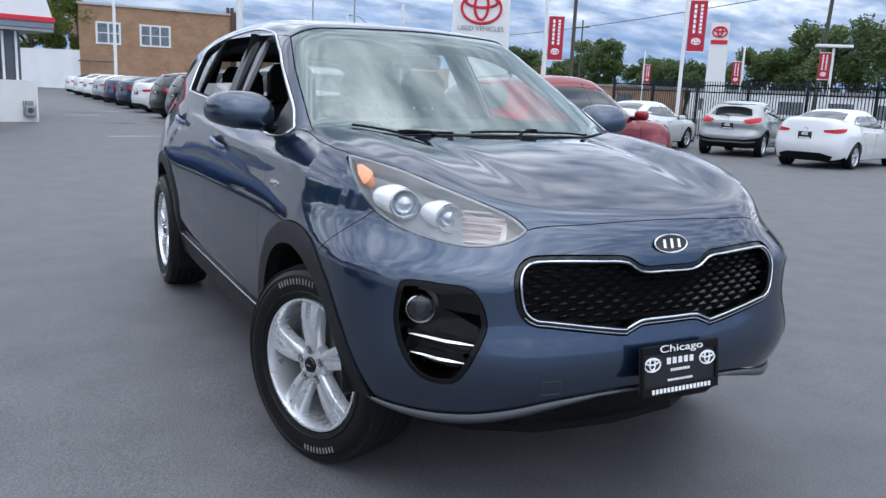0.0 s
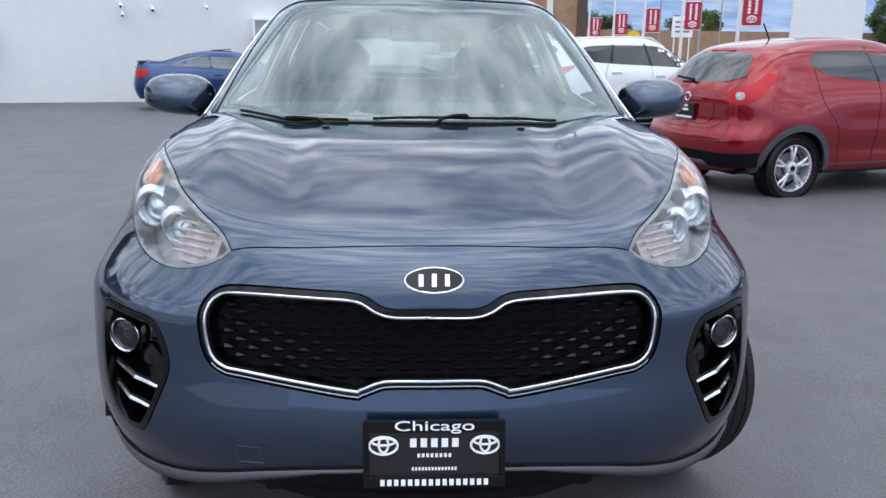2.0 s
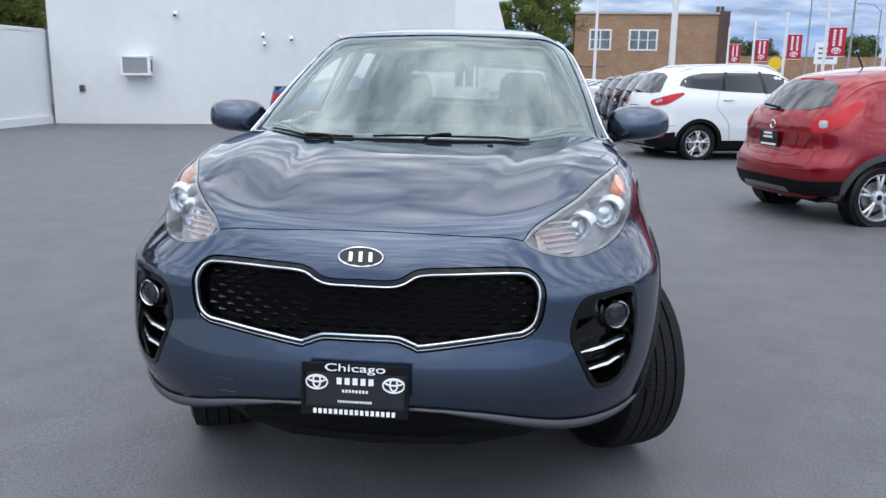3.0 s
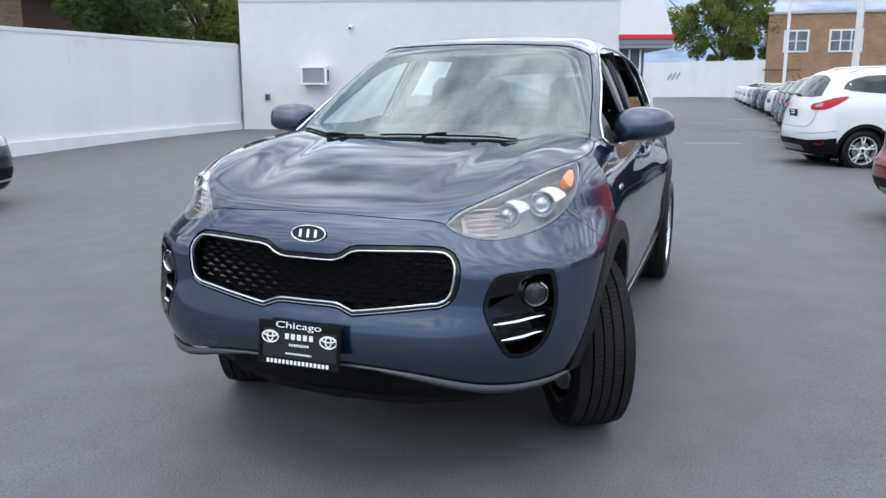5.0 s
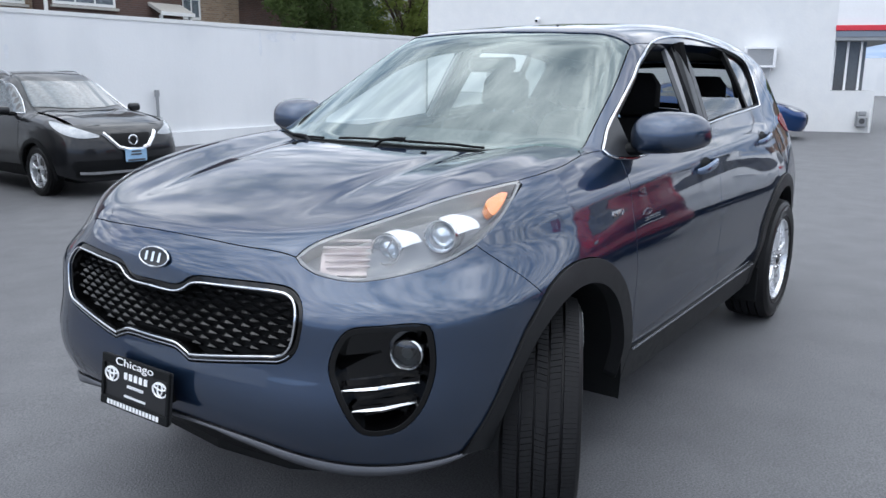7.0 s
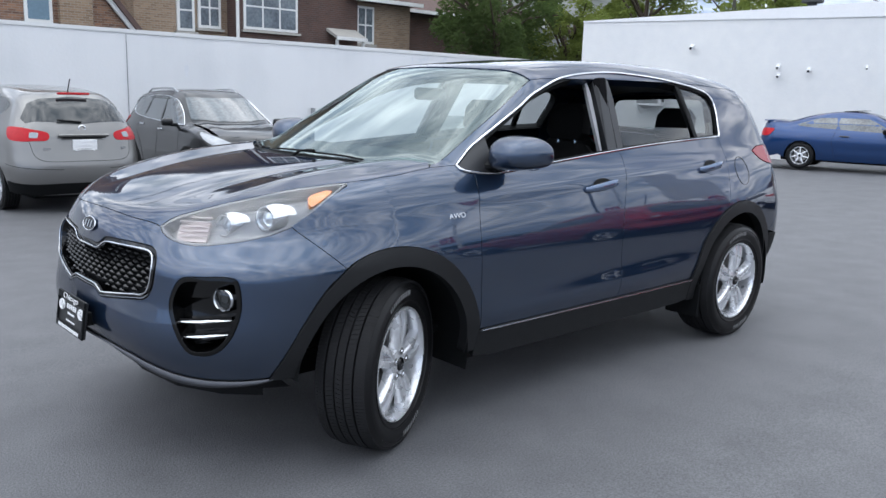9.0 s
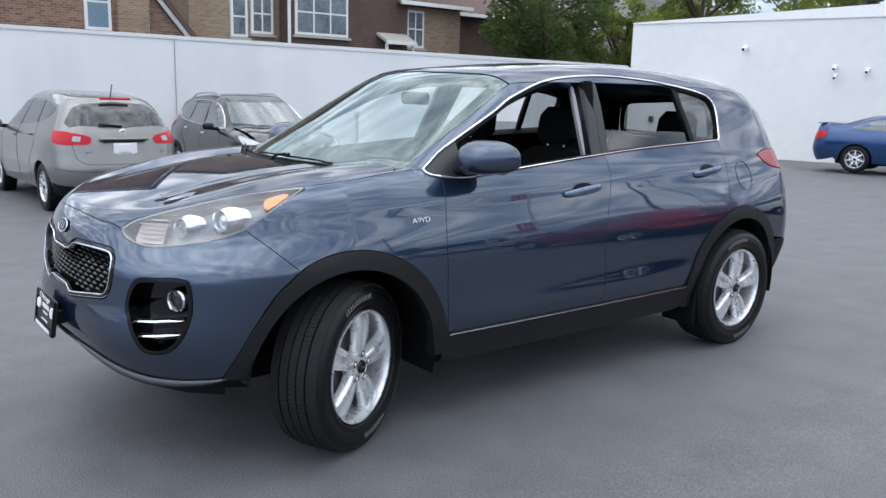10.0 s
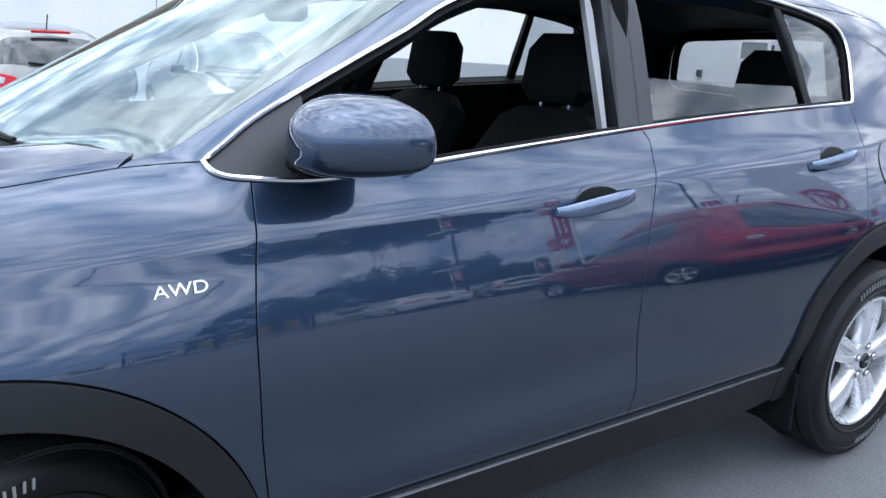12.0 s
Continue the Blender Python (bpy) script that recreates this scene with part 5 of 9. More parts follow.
quarter = np.vstack([
    BD.flat(hood_side_z[-1:], "side"), BD.flat(ws_side, "side"), BD.flat(roof_side, "side")[1:], rear_edge[1:],
    arch_r_pts,
    rear_gap[::-1], upper[1:], pillar_seam[1:-1][::-1]])
TAIL = [(-2.985, 1.135), (-2.985, 1.135), (-3.08, 1.162), (-3.20, 1.166), (-3.275, 1.16), (-3.30, 1.10), (-3.285, 1.040), (-3.285, 1.040), (-3.16, 1.055), (-3.06, 1.085)]
tail_loop = spline_path(TAIL, ST, True)


def cabin_side(mir):
    sg = -1 if mir else 1
    fen = panel("fender", BD, "side", [fender], PAINT_BLUE, SUV, step=0.024, mirror=mir)
    q = panel("body_side", BD, "side", [quarter, tail_loop], PAINT_BLUE, SUV, step=0.024, mirror=mir, lip=0.05)
    df = panel("front_door", BD, "side", [door_f], PAINT_BLUE, SUV, step=0.024, mirror=mir)
    dr = panel("rear_door", BD, "side", [door_r], PAINT_BLUE, SUV, step=0.024, mirror=mir)
    for d, loop in ((df, door_f), (dr, door_r)):
        V, Fs, Nn = panel("x", BD, "side", [offset2(loop, 0.01)], CABIN, None, step=0.08, off=-0.075, gap=0, lip=0, mirror=mir, raw=True)
        mesh("door_trim", V, Fs, CABIN, d, "black inner door trim", True, Nn)
        # sill of the window, between skin and trim
        b = (fb if d is df else rb)[::4]
        P = BD.lift(b, "side")
        V, Fs = [], []
        for p in P:
            y = p[1] * sg
            V += [(p[0], y - sg * 0.004, p[2] - 0.004), (p[0], y - sg * 0.085, p[2] - 0.012)]
        for i in range(len(P) - 1):
            Fs.append((2 * i, 2 * i + 1, 2 * i + 3, 2 * i + 2))
        mesh("window_sill", V, Fs, BLACK_PLASTIC, d)
    tail = panel("tail_lamp", BD, "side", [offset2(tail_loop, 0.002)], TAIL_RED, SUV, step=0.03, off=0.004, mirror=mir, label="dark red tail lamp")
    # bright line round the side windows
    P = BD.lift(offset2(dlo, 0.004), "side")
    Nn = BD.normal(P)
    P = (P + Nn * 0.003) * (1, sg, 1)
    tube("window_trim", P, 0.0058, CHROME, SUV, "chrome line round the side windows", n=8, closed=True)
    inner = offset2(dlo, 0.017)
    panel("window_frame", BD, "side", [offset2(dlo, 0.004), inner], BLACK_PLASTIC, SUV, step=0.03, off=-0.006, gap=0, lip=0.05, mirror=mir, label="black window frame")
    near = dlo[:, 0] > -0.615
    first = int(np.argmax(~near))
    last = len(near) - int(np.argmax(~near[::-1]))
    sail = np.vstack([dlo[last:], dlo[:first]])
    panel("mirror_sail", BD, "side", [offset2(sail, 0.008)], PILLAR, SUV, step=0.03, off=-0.002, gap=0, lip=0.03, mirror=mir)
    top_z = 1.566
    panel("door_pillar", BD, "side", [np.array([(-1.455, 1.175), (-1.590, 1.185), (-1.655, top_z), (-1.540, top_z - 0.003)])], PILLAR, SUV, step=0.03, off=-0.003, gap=0, lip=0.06, mirror=mir, label="black middle pillar")
    panel("pillar_seam", BD, "side", [np.array([(-1.532, 1.18), (-1.538, 1.18), (-1.592, top_z), (-1.586, top_z)])], GLOSS_BLACK, SUV, step=0.03, off=-0.0015, gap=0, lip=0, mirror=mir)
    panel("window_divider", BD, "side", [np.array([(-2.325, 1.218), (-2.362, 1.220), (-2.335, 1.53), (-2.30, 1.53)])], BLACK_PLASTIC, SUV, step=0.03, off=-0.008, gap=0, lip=0.02, mirror=mir)
    panel("window_channel", BD, "side", [np.array([(-1.425, 1.17), (-1.440, 1.17), (-1.505, 1.545), (-1.490, 1.545)])], CHANNEL, SUV, step=0.04, off=-0.030, gap=0, lip=0.02, mirror=mir, label="pale grey window channel")
    quarter_win = np.array([p for p in inner if p[0] < -2.35])
    panel("quarter_window", BD, "side", [quarter_win], GLASS_SIDE, SUV, step=0.06, off=-0.014, gap=0, lip=0, mirror=mir, label="tinted rear quarter window")
    win = np.array([(-1.59, 1.18), (-2.33, 1.218), (-2.325, 1.285), (-1.60, 1.302)])
    g = panel("rear_door_window", BD, "side", [win], GLASS_SIDE, SUV, step=0.06, off=-0.02, gap=0, lip=0, mirror=mir, label="tinted rear door window, half lowered")
    g.visible_shadow = False
    # cladding
    legf = [(0.545, 0.400), (0.512, 0.470), (0.445, 0.593), (0.356, 0.712), (0.262, 0.786)]
    outer = legf + [p for p in circle2(*ARCH_F, 0.499, 80, 58, 182) if p[0] < 0.235] + [(-0.463, 0.330)]
    innr = [(-0.400, 0.330)] + circle2(*ARCH_F, 0.426, 70, 182, 9) + [(0.462, 0.400)]
    clad = panel("wheel_arch_trim", BD, "side", [np.array(outer + innr)], CLAD, SUV, step=0.02, off=0.009, gap=0, lip=0.05, mirror=mir, label="black plastic wheel arch trim")
    outer = [(-3.175, 0.33)] + circle2(*ARCH_R, 0.488, 80, 180, 0) + [(-2.206, 0.285)]
    innr = [(-2.285, 0.285)] + circle2(*ARCH_R, 0.420, 70, 0, 180) + [(-3.095, 0.33)]
    panel("wheel_arch_trim", BD, "side", [np.array(outer + innr)], CLAD, SUV, step=0.02, off=0.012, gap=0, lip=0.05, mirror=mir, label="black plastic wheel arch trim")
    sill = np.array([(-0.452, 0.426), (-0.9, 0.424), (-1.6, 0.420), (-2.218, 0.420), (-2.222, 0.30), (-2.12, 0.285), (-1.3, 0.28), (-0.6, 0.285), (-0.45, 0.30)])
    sc = panel("sill_trim", BD, "side", [sill], CLAD, SUV, step=0.03, off=0.010, gap=0, lip=0.04, mirror=mir, label="black plastic sill trim")
    P = BD.lift(spline_path([(-0.47, 0.419), (-0.9, 0.417), (-1.6, 0.413), (-2.19, 0.412)], 0.03, False), "side") + (0, 0.012, 0)
    tube("sill_bright_edge", P * (1, sg, 1), 0.004, SMOKE_SILVER, sc, "thin bright edge", n=6)
    # wheel wells
    for (cx, cz), nm in ((ARCH_F, "wheel_well"), (ARCH_R, "wheel_well")):
        m = Matrix.Translation((cx, 0, cz)) @ Matrix.Rotation(radians(-12), 4, "Y")
        prof = [(0.0, sg * 0.44), (0.43, sg * 0.44), (0.43, sg * 0.872)]
        lathe(nm, prof, BLACK_PLASTIC, SUV, n=40, m=Matrix.Translation((cx, 0, cz)) @ Matrix.Rotation(radians(-6), 4, "Y"), sweep=radians(186))
    # mud flap
    box("mud_flap", (0.015, 0.22, 0.20), (-2.285, sg * 0.775, 0.275), BLACK_PLASTIC, SUV, bev=0.005)
    # fuel flap groove
    if not mir:
        P = BD.lift(circle2(-2.757, 1.022, 0.083, 48), "side") + (0, 0.0004, 0)
        tube("fuel_flap_seam", P, 0.0022, GLOSS_BLACK, q, n=5, closed=True)
    # door handles
    for d, x, z in ((df, -1.315, 1.012), (dr, -2.380, 1.066)):
        cup = panel("handle_cup", BD, "side", [circle2(x - 0.01, z - 0.004, 0.078, 36, ry=0.047)], PAINT_BLUE, d, step=0.02, off=0.0012, gap=0, lip=0, mirror=mir)
        # flat black oval: the shade inside the cup, put in as colour
        panel("handle_shadow_cup", BD, "side", [circle2(x - 0.01, z + 0.002, 0.074, 32, ry=0.030)], BLACK_PLASTIC, d, step=0.02, off=0.0022, gap=0, lip=0, mirror=mir)
        xs = np.linspace(-0.135, 0.135, 15)
        bm = bmesh.new()
        rings = []
        for u in xs:
            s = u / 0.135
            p = BD.lift([(x - u, z - 0.002 + 0.014 * s)], "side")[0]
            lift = 0.006 + 0.026 * (1 - s ** 4)
            hh = 0.0205 * (1 - 0.5 * abs(s) ** 3)
            tt = 0.010 * (1 - 0.5 * abs(s) ** 3)
            rings.append([bm.verts.new((p[0], sg * (p[1] + lift + tt * math.cos(a)), p[2] + hh * math.sin(a))) for a in np.linspace(0, 2 * math.pi, 13)[:-1]])
        for r0, r1 in zip(rings, rings[1:]):
            for j in range(12):
                bm.faces.new((r0[j], r0[(j + 1) % 12], r1[(j + 1) % 12], r1[j]))
        bm.faces.new(rings[0]); bm.faces.new(rings[-1][::-1])
        part("door_handle", bm, HANDLE_BLUE, d, "bar handle in a paler blue than the body", True)
    # mirror
    V, Fs = [], []
    nu, nv = 40, 24
    for j in range(nv + 1):
        ph = -math.pi / 2 + math.pi * j / nv
        for i in range(nu):
            th = 2 * math.pi * i / nu
            def sp(v, e):
                return math.copysign(abs(v) ** e, v)
            x = sp(math.cos(ph), 0.8) * sp(math.cos(th), 0.9) * (0.122 if math.cos(th) > 0 else 0.066)
            y = sp(math.cos(ph), 0.75) * sp(math.sin(th), 0.72) * 0.118
            z = sp(math.sin(ph), 0.80 if math.sin(ph) > 0 else 0.55) * (0.078 if math.sin(ph) > 0 else 0.056)
            z *= 1 - 0.16 * max(0, -x / 0.06) ** 2 * (z > 0)
            z *= 1 - 0.10 * (y / 0.118)
            x -= 0.035 * max(0, y / 0.118) ** 2
            V.append((-0.640 + 1.1 * x, sg * (0.910 + 1.14 * y), 1.180 + 1.12 * z + 0.008 * y / 0.118))
    for j in range(nv):
        for i in range(nu):
            a, b = j * nu + i, j * nu + (i + 1) % nu
            f = (a, b, b + nu, a + nu)
            Fs.append(f[::-1] if mir else f)
    mirror = mesh("wing_mirror", V, Fs, PAINT_BLUE, SUV, "slate-blue rounded wing mirror", True)
    lathe("mirror_glass", [(0.0, 0), (0.085, 0.0), (0.09, 0.003)], CHROME, mirror, n=30, m=Matrix.Translation((-0.706, sg * 0.905, 1.174)) @ Matrix.Rotation(radians(90), 4, "Z") @ Matrix.Diagonal((1, 1, 0.68, 1)))
    bm = bmesh.new()
    add_tube(bm, [(-0.590, sg * 0.765, 1.125), (-0.60, sg * 0.82, 1.132), (-0.635, sg * 0.875, 1.140)], 0.030, 12, r2=0.026)
    bmesh.ops.scale(bm, vec=(1.5, 1, 0.8), verts=bm.verts, space=Matrix.Translation((0.61, -sg * 0.82, -1.13)))
    part("mirror_arm", bm, BLACK_PLASTIC, mirror, "black mirror arm", True)


CHANNEL = mat("window_channel_grey", (0.30, 0.30, 0.31), 0.5, var=0.1, scale=20)
# handle paint, several times lighter than the body blue
HANDLE_BLUE = car_paint("handle_blue_metallic", (0.12, 0.16, 0.24), 0.7, 0.25)
sides(cabin_side)

# roof, screen, tail
rh = T3(spline_path(ROOF_SIDE, ST, False))[:, :2]
front_edge = spline_path([(-0.895, 0.0), (-0.905, 0.2), (-0.955, 0.42), (-1.035, 0.585)], ST, False)
back_edge = spline_path([(-3.18, 0.55), (-3.235, 0.35), (-3.27, 0.0)], ST, False)
rhalf = np.vstack([front_edge[:-1], rh, back_edge[1:]])
roof_loop = np.vstack([rhalf, (rhalf * (1, -1))[::-1][1:-1]])
panel("roof", BD, "top", [roof_loop], PAINT_BLUE, SUV, step=0.03, gap=0.003, lip=0.02)
panel("headliner", BD, "top", [offset2(roof_loop, 0.01)], CABIN_GREY, SUV, step=0.12, off=-0.05, gap=0, lip=0, label="grey fabric headliner")
ws_base = [(-0.285, 0.722), (-0.235, 0.62), (-0.15, 0.42), (-0.09, 0.2), (-0.075, 0.0)]
whalf = np.vstack([front_edge[:-1], spline_path(WS_SIDE, ST, False)[::-1][:-1], spline_path(ws_base, ST, False)])
ws_loop = np.vstack([whalf, (whalf * (1, -1))[::-1][1:-1]])
ws = panel("windscreen", BD, "top", [ws_loop], GLASS, SUV, step=0.035, off=-0.004, gap=0.003, lip=0, label="clear windscreen reflecting clouds")
ws.visible_shadow = False
ih = np.vstack([spline_path([(-0.855, 0.0), (-0.865, 0.2), (-0.905, 0.40), (-0.955, 0.50)], ST, False)[:-1], spline_path([(-0.955, 0.50), (-0.93, 0.555), (-0.75, 0.600), (-0.52, 0.645), (-0.385, 0.655)], ST, False)[:-1], spline_path([(-0.385, 0.655), (-0.335, 0.60), (-0.265, 0.42), (-0.205, 0.2), (-0.185, 0.0)], ST, False)])
frit_in = np.vstack([ih, (ih * (1, -1))[::-1][1:-1]])
FRIT = mat("black_glass_border", (0.012, 0.013, 0.014), 0.5)
panel("screen_border", BD, "top", [offset2(ws_loop, 0.002), frit_in], FRIT, ws, step=0.03, off=-0.009, gap=0.0, lip=0)
cowl = np.vstack([spline_path([(-0.015, 0.0), (-0.02, 0.12), (-0.07, 0.33), (-0.165, 0.55), (-0.235, 0.66), (-0.265, 0.705)], ST, False), spline_path([(-0.28, 0.718), (-0.288, 0.715), (-0.24, 0.62), (-0.155, 0.42), (-0.095, 0.2), (-0.08, 0.0)], ST, False)])
cowl_loop = np.vstack([cowl, (cowl * (1, -1))[::-1][1:-1]])
panel("cowl", BD, "top", [cowl_loop], BLACK_PLASTIC, SUV, step=0.03, off=-0.014, gap=0, lip=0.02, label="black plastic scuttle panel")


def wiper(line, c):
    P = T3(spline_path(line, 0.03, False)) + (0, 0, 0.008)
    w = tube("wiper", P, 0.0045, BLACK_PLASTIC, SUV, "black wiper blade", n=6)
    Q = [T3([c])[0] + (0, 0, 0.004), P[len(P) // 2] + (0.006, 0, 0.010)]
    tube("wiper_arm", [Q[0] - (0, 0, 0.02), Q[0] * 0.6 + Q[1] * 0.4 + (0, 0, 0.004), Q[1]], 0.008, BLACK_PLASTIC, w, n=6, r2=0.005)
    box("blade_clip", (0.018, 0.05, 0.014), tuple(P[len(P) // 2] + (0.002, 0, 0.006)), BLACK_PLASTIC, w, bev=0.003)


wiper([(-0.140, 0.44), (-0.085, 0.15), (-0.075, -0.16)], (-0.042, 0.02))
wiper([(-0.075, -0.24), (-0.120, -0.42), (-0.205, -0.60)], (-0.055, -0.28))

R2 = lambda pts: BD.flat(np.array(pts, float), "rear")
re3 = BD.lift(rear_edge, "side")
back3 = T3(back_edge)
tg = np.vstack([R2(back3[::-1]), R2(re3)[1:], R2(spline_path([tuple(re3[-1]), (-3.30, 0.62, 0.60), (-3.44, 0.4, 0.60), (-3.5, 0.0, 0.60)], 0.03, False))[1:]])
tg[0, 0] = tg[-1, 0] = 0.0
rw = R2(spline_path([(-3.30, 0.0, 1.475), (-3.29, 0.35, 1.465), (-3.25, 0.52, 1.44), (-3.30, 0.60, 1.30), (-3.34, 0.60, 1.195), (-3.38, 0.40, 1.165), (-3.43, 0.0, 1.155)], 0.03, False))
rw[0, 0] = rw[-1, 0] = 0.0
rw = both_halves(rw)
tgate = panel("tailgate", BD, "rear", [both_halves(tg), rw], PAINT_BLUE, SUV, step=0.05, gap=0.002)
V, Fs, Nn = panel("x", BD, "rear", [rw], GLASS_SIDE, None, step=0.06, off=-0.004, gap=0, lip=0, raw=True)
mesh("rear_window", V, Fs, GLASS_SIDE, tgate, "tinted rear window", True, Nn).visible_shadow = False
V, Fs, Nn = panel("x", BD, "rear", [rw, offset2(rw, 0.035)], GLOSS_BLACK, None, step=0.04, off=-0.008, gap=0, lip=0, raw=True)
mesh("rear_window_border", V, Fs, GLOSS_BLACK, tgate, smooth=True, normals=Nn)
rbm = np.vstack([R2(spline_path([(-3.5, 0.0, 0.60), (-3.44, 0.4, 0.60), (-3.30, 0.62, 0.60), (-3.125, 0.83, 0.61)], 0.03, False)), R2([(-3.125, 0.83, 0.36), (-3.28, 0.68, 0.30), (-3.44, 0.4, 0.28), (-3.5, 0.0, 0.28)])])
rbm[0, 0] = rbm[-1, 0] = 0.0
panel("rear_bumper", BD, "rear", [both_halves(rbm)], BLACK_PLASTIC, SUV, step=0.05, off=0.004, gap=0.002, label="black rear bumper")

# wheels of the crossover
wheel(SUV, (0.012, 0.768, 0.351), 27, False, wide=0.230, phase=-8)
wheel(SUV, (0.048, -0.752, 0.351), 21, True, wide=0.240, phase=5)
wheel(SUV, (-2.67, 0.795, 0.351), 0, False, wide=0.245, phase=-6)
wheel(SUV, (-2.67, -0.795, 0.351), 0, True, wide=0.245)

# ---- beyond the lot ----
def brick_mat(name, c1, c2, mortar, scale=1.0):
    m = mat(name, c1, 0.85)
    nt = m.node_tree
    N, L = nt.nodes.new, nt.links.new
    tc, mp, br = N("ShaderNodeTexCoord"), N("ShaderNodeMapping"), N("ShaderNodeTexBrick")
    cb, ad, cx = N("ShaderNodeSeparateXYZ"), N("ShaderNodeMath"), N("ShaderNodeCombineXYZ")
    ad.operation = "ADD"
    L(tc.outputs["Object"], cb.inputs[0])
    L(cb.outputs[0], ad.inputs[0]); L(cb.outputs[1], ad.inputs[1])
    L(ad.outputs[0], cx.inputs[0]); L(cb.outputs[2], cx.inputs[1])
    L(cx.outputs[0], br.inputs["Vector"])
    br.inputs["Color1"].default_value, br.inputs["Color2"].default_value, br.inputs["Mortar"].default_value = (*c1, 1), (*c2, 1), (*mortar, 1)
    br.inputs["Scale"].default_value, br.inputs["Mortar Size"].default_value = 1.0, 0.008
    br.inputs["Brick Width"].default_value, br.inputs["Row Height"].default_value = 0.21 * scale, 0.072 * scale
    nz = N("ShaderNodeTexNoise")
    nz.inputs["Scale"].default_value, nz.inputs["Detail"].default_value = 0.9, 6
    L(tc.outputs["Object"], nz.inputs[0])
    mx = N("ShaderNodeMixRGB"); mx.blend_type = "MULTIPLY"; mx.inputs[0].default_value = 0.55
    rp = N("ShaderNodeValToRGB")
    rp.color_ramp.elements[0].position, rp.color_ramp.elements[0].color = 0.3, (0.55, 0.52, 0.5, 1)
    rp.color_ramp.elements[1].position = 0.7
    L(nz.outputs[0], rp.inputs[0]); L(br.outputs[0], mx.inputs[1]); L(rp.outputs[0], mx.inputs[2])
    b = nt.nodes["Principled BSDF"]
    L(mx.outputs[0], b.inputs["Base Color"])
    bp = N("ShaderNodeBump"); bp.inputs["Distance"].default_value = 0.006
    L(br.outputs["Fac"], bp.inputs["Height"]); bp.invert = True
    L(bp.outputs[0], b.inputs["Normal"])
    return m


BRICK_TAN = brick_mat("tan_brick", (0.37, 0.26, 0.17), (0.25, 0.17, 0.11), (0.36, 0.32, 0.27))
BRICK_DARK = brick_mat("dark_red_brick", (0.12, 0.065, 0.05), (0.085, 0.05, 0.042), (0.13, 0.11, 0.10))
BRICK_MIX = brick_mat("mixed_brick", (0.33, 0.18, 0.11), (0.15, 0.085, 0.06), (0.30, 0.26, 0.22))
BRICK_FAR = brick_mat("orange_brown_brick", (0.40, 0.24, 0.14), (0.32, 0.19, 0.11), (0.36, 0.28, 0.20), 1.6)
SHINGLE = mat("roof_shingle", (0.13, 0.085, 0.075), 0.9, var=0.4, scale=3, bump=0.01, bscale=30)
TRIM_WHITE = mat("white_window_trim", (0.74, 0.74, 0.72), 0.6, var=0.08, scale=3)
PANE = mat("house_window_pane", (0.20, 0.23, 0.25), 0.12, coat=0.5, var=0.4, scale=1.4, second=(0.06, 0.07, 0.08))
PANE_BLUE = mat("blue_blind_pane", (0.16, 0.24, 0.30), 0.15, coat=0.5, var=0.2, scale=1.5)
STONE = mat("stone_sill", (0.45, 0.43, 0.39), 0.8, var=0.2, scale=5)


def house_window(parent, x, z0, w, h, panes=1, pane=None, depth=0.0):
    """A framed sash window in the wall plane y = depth (outside towards +y)."""
    f = box("window", (w + 0.12, 0.10, h + 0.12), (x, depth + 0.0, z0 + h / 2), TRIM_WHITE, parent, "white sash window")
    pw = w / panes
    for i in range(panes):
        cx = x - w / 2 + pw * (i + 0.5)
        for k, (zz, hh) in enumerate(((z0 + h * 0.25, h * 0.5), (z0 + h * 0.75, h * 0.5))):
            box("pane", (pw - 0.07, 0.03, hh - 0.06), (cx, depth + 0.045, zz), pane or PANE, f)
    box("sill", (w + 0.28, 0.16, 0.08), (x, depth + 0.06, z0 - 0.12), STONE, f)
    return f


def house(name, at, x0, x1, h, depth, brick, label, rz=0.0):
    t = thing(name, (*at, gz(*at) * 0), label, "house", rz=rz)
    box("wall", (x1 - x0, depth, h + 1.0), ((x0 + x1) / 2, -depth / 2, h / 2 - 0.5), brick, t)
    return t


HY = -23.0
# gabled cottage
h1 = thing("cottage", (-4.6, HY, 0), "gabled brick cottage with white rake boards", "house")
bm = bmesh.new()
a0 = [(-3.75, 3.0), (3.75, 3.0), (0, 7.5)]
for y in (0, -9):
    [bm.verts.new((x, y, z)) for x, z in a0]
bm.verts.ensure_lookup_table()
v = bm.verts
bm.faces.new((v[0], v[1], v[2])); bm.faces.new((v[5], v[4], v[3]))
for i in range(3):
    bm.faces.new((v[i], v[(i + 1) % 3], v[3 + (i + 1) % 3], v[3 + i]))
part("gable_wall", bm, BRICK_MIX, h1)
box("wall", (7.4, 9, 4.0), (0, -4.51, 1.0), BRICK_MIX, h1)
for s in (-1, 1):
    rt = Matrix.Rotation(s * math.atan2(4.5, 3.75), 4, "Y")
    box("rake_board", (6.1, 0.10, 0.20), (s * 1.95, 0.12, 5.33), TRIM_WHITE, h1, rot=rt)
    box("roof", (6.2, 9.6, 0.14), (s * 2.0, -4.5, 5.42), SHINGLE, h1, rot=rt)
house_window(h1, -1.02, 3.18, 0.66, 1.55, 1, PANE_BLUE)
house_window(h1, 2.9, 3.1, 0.55, 1.2)
box("brick_pier", (0.95, 0.25, 5.6), (-2.05, 0.08, 2.6), BRICK_TAN, h1)

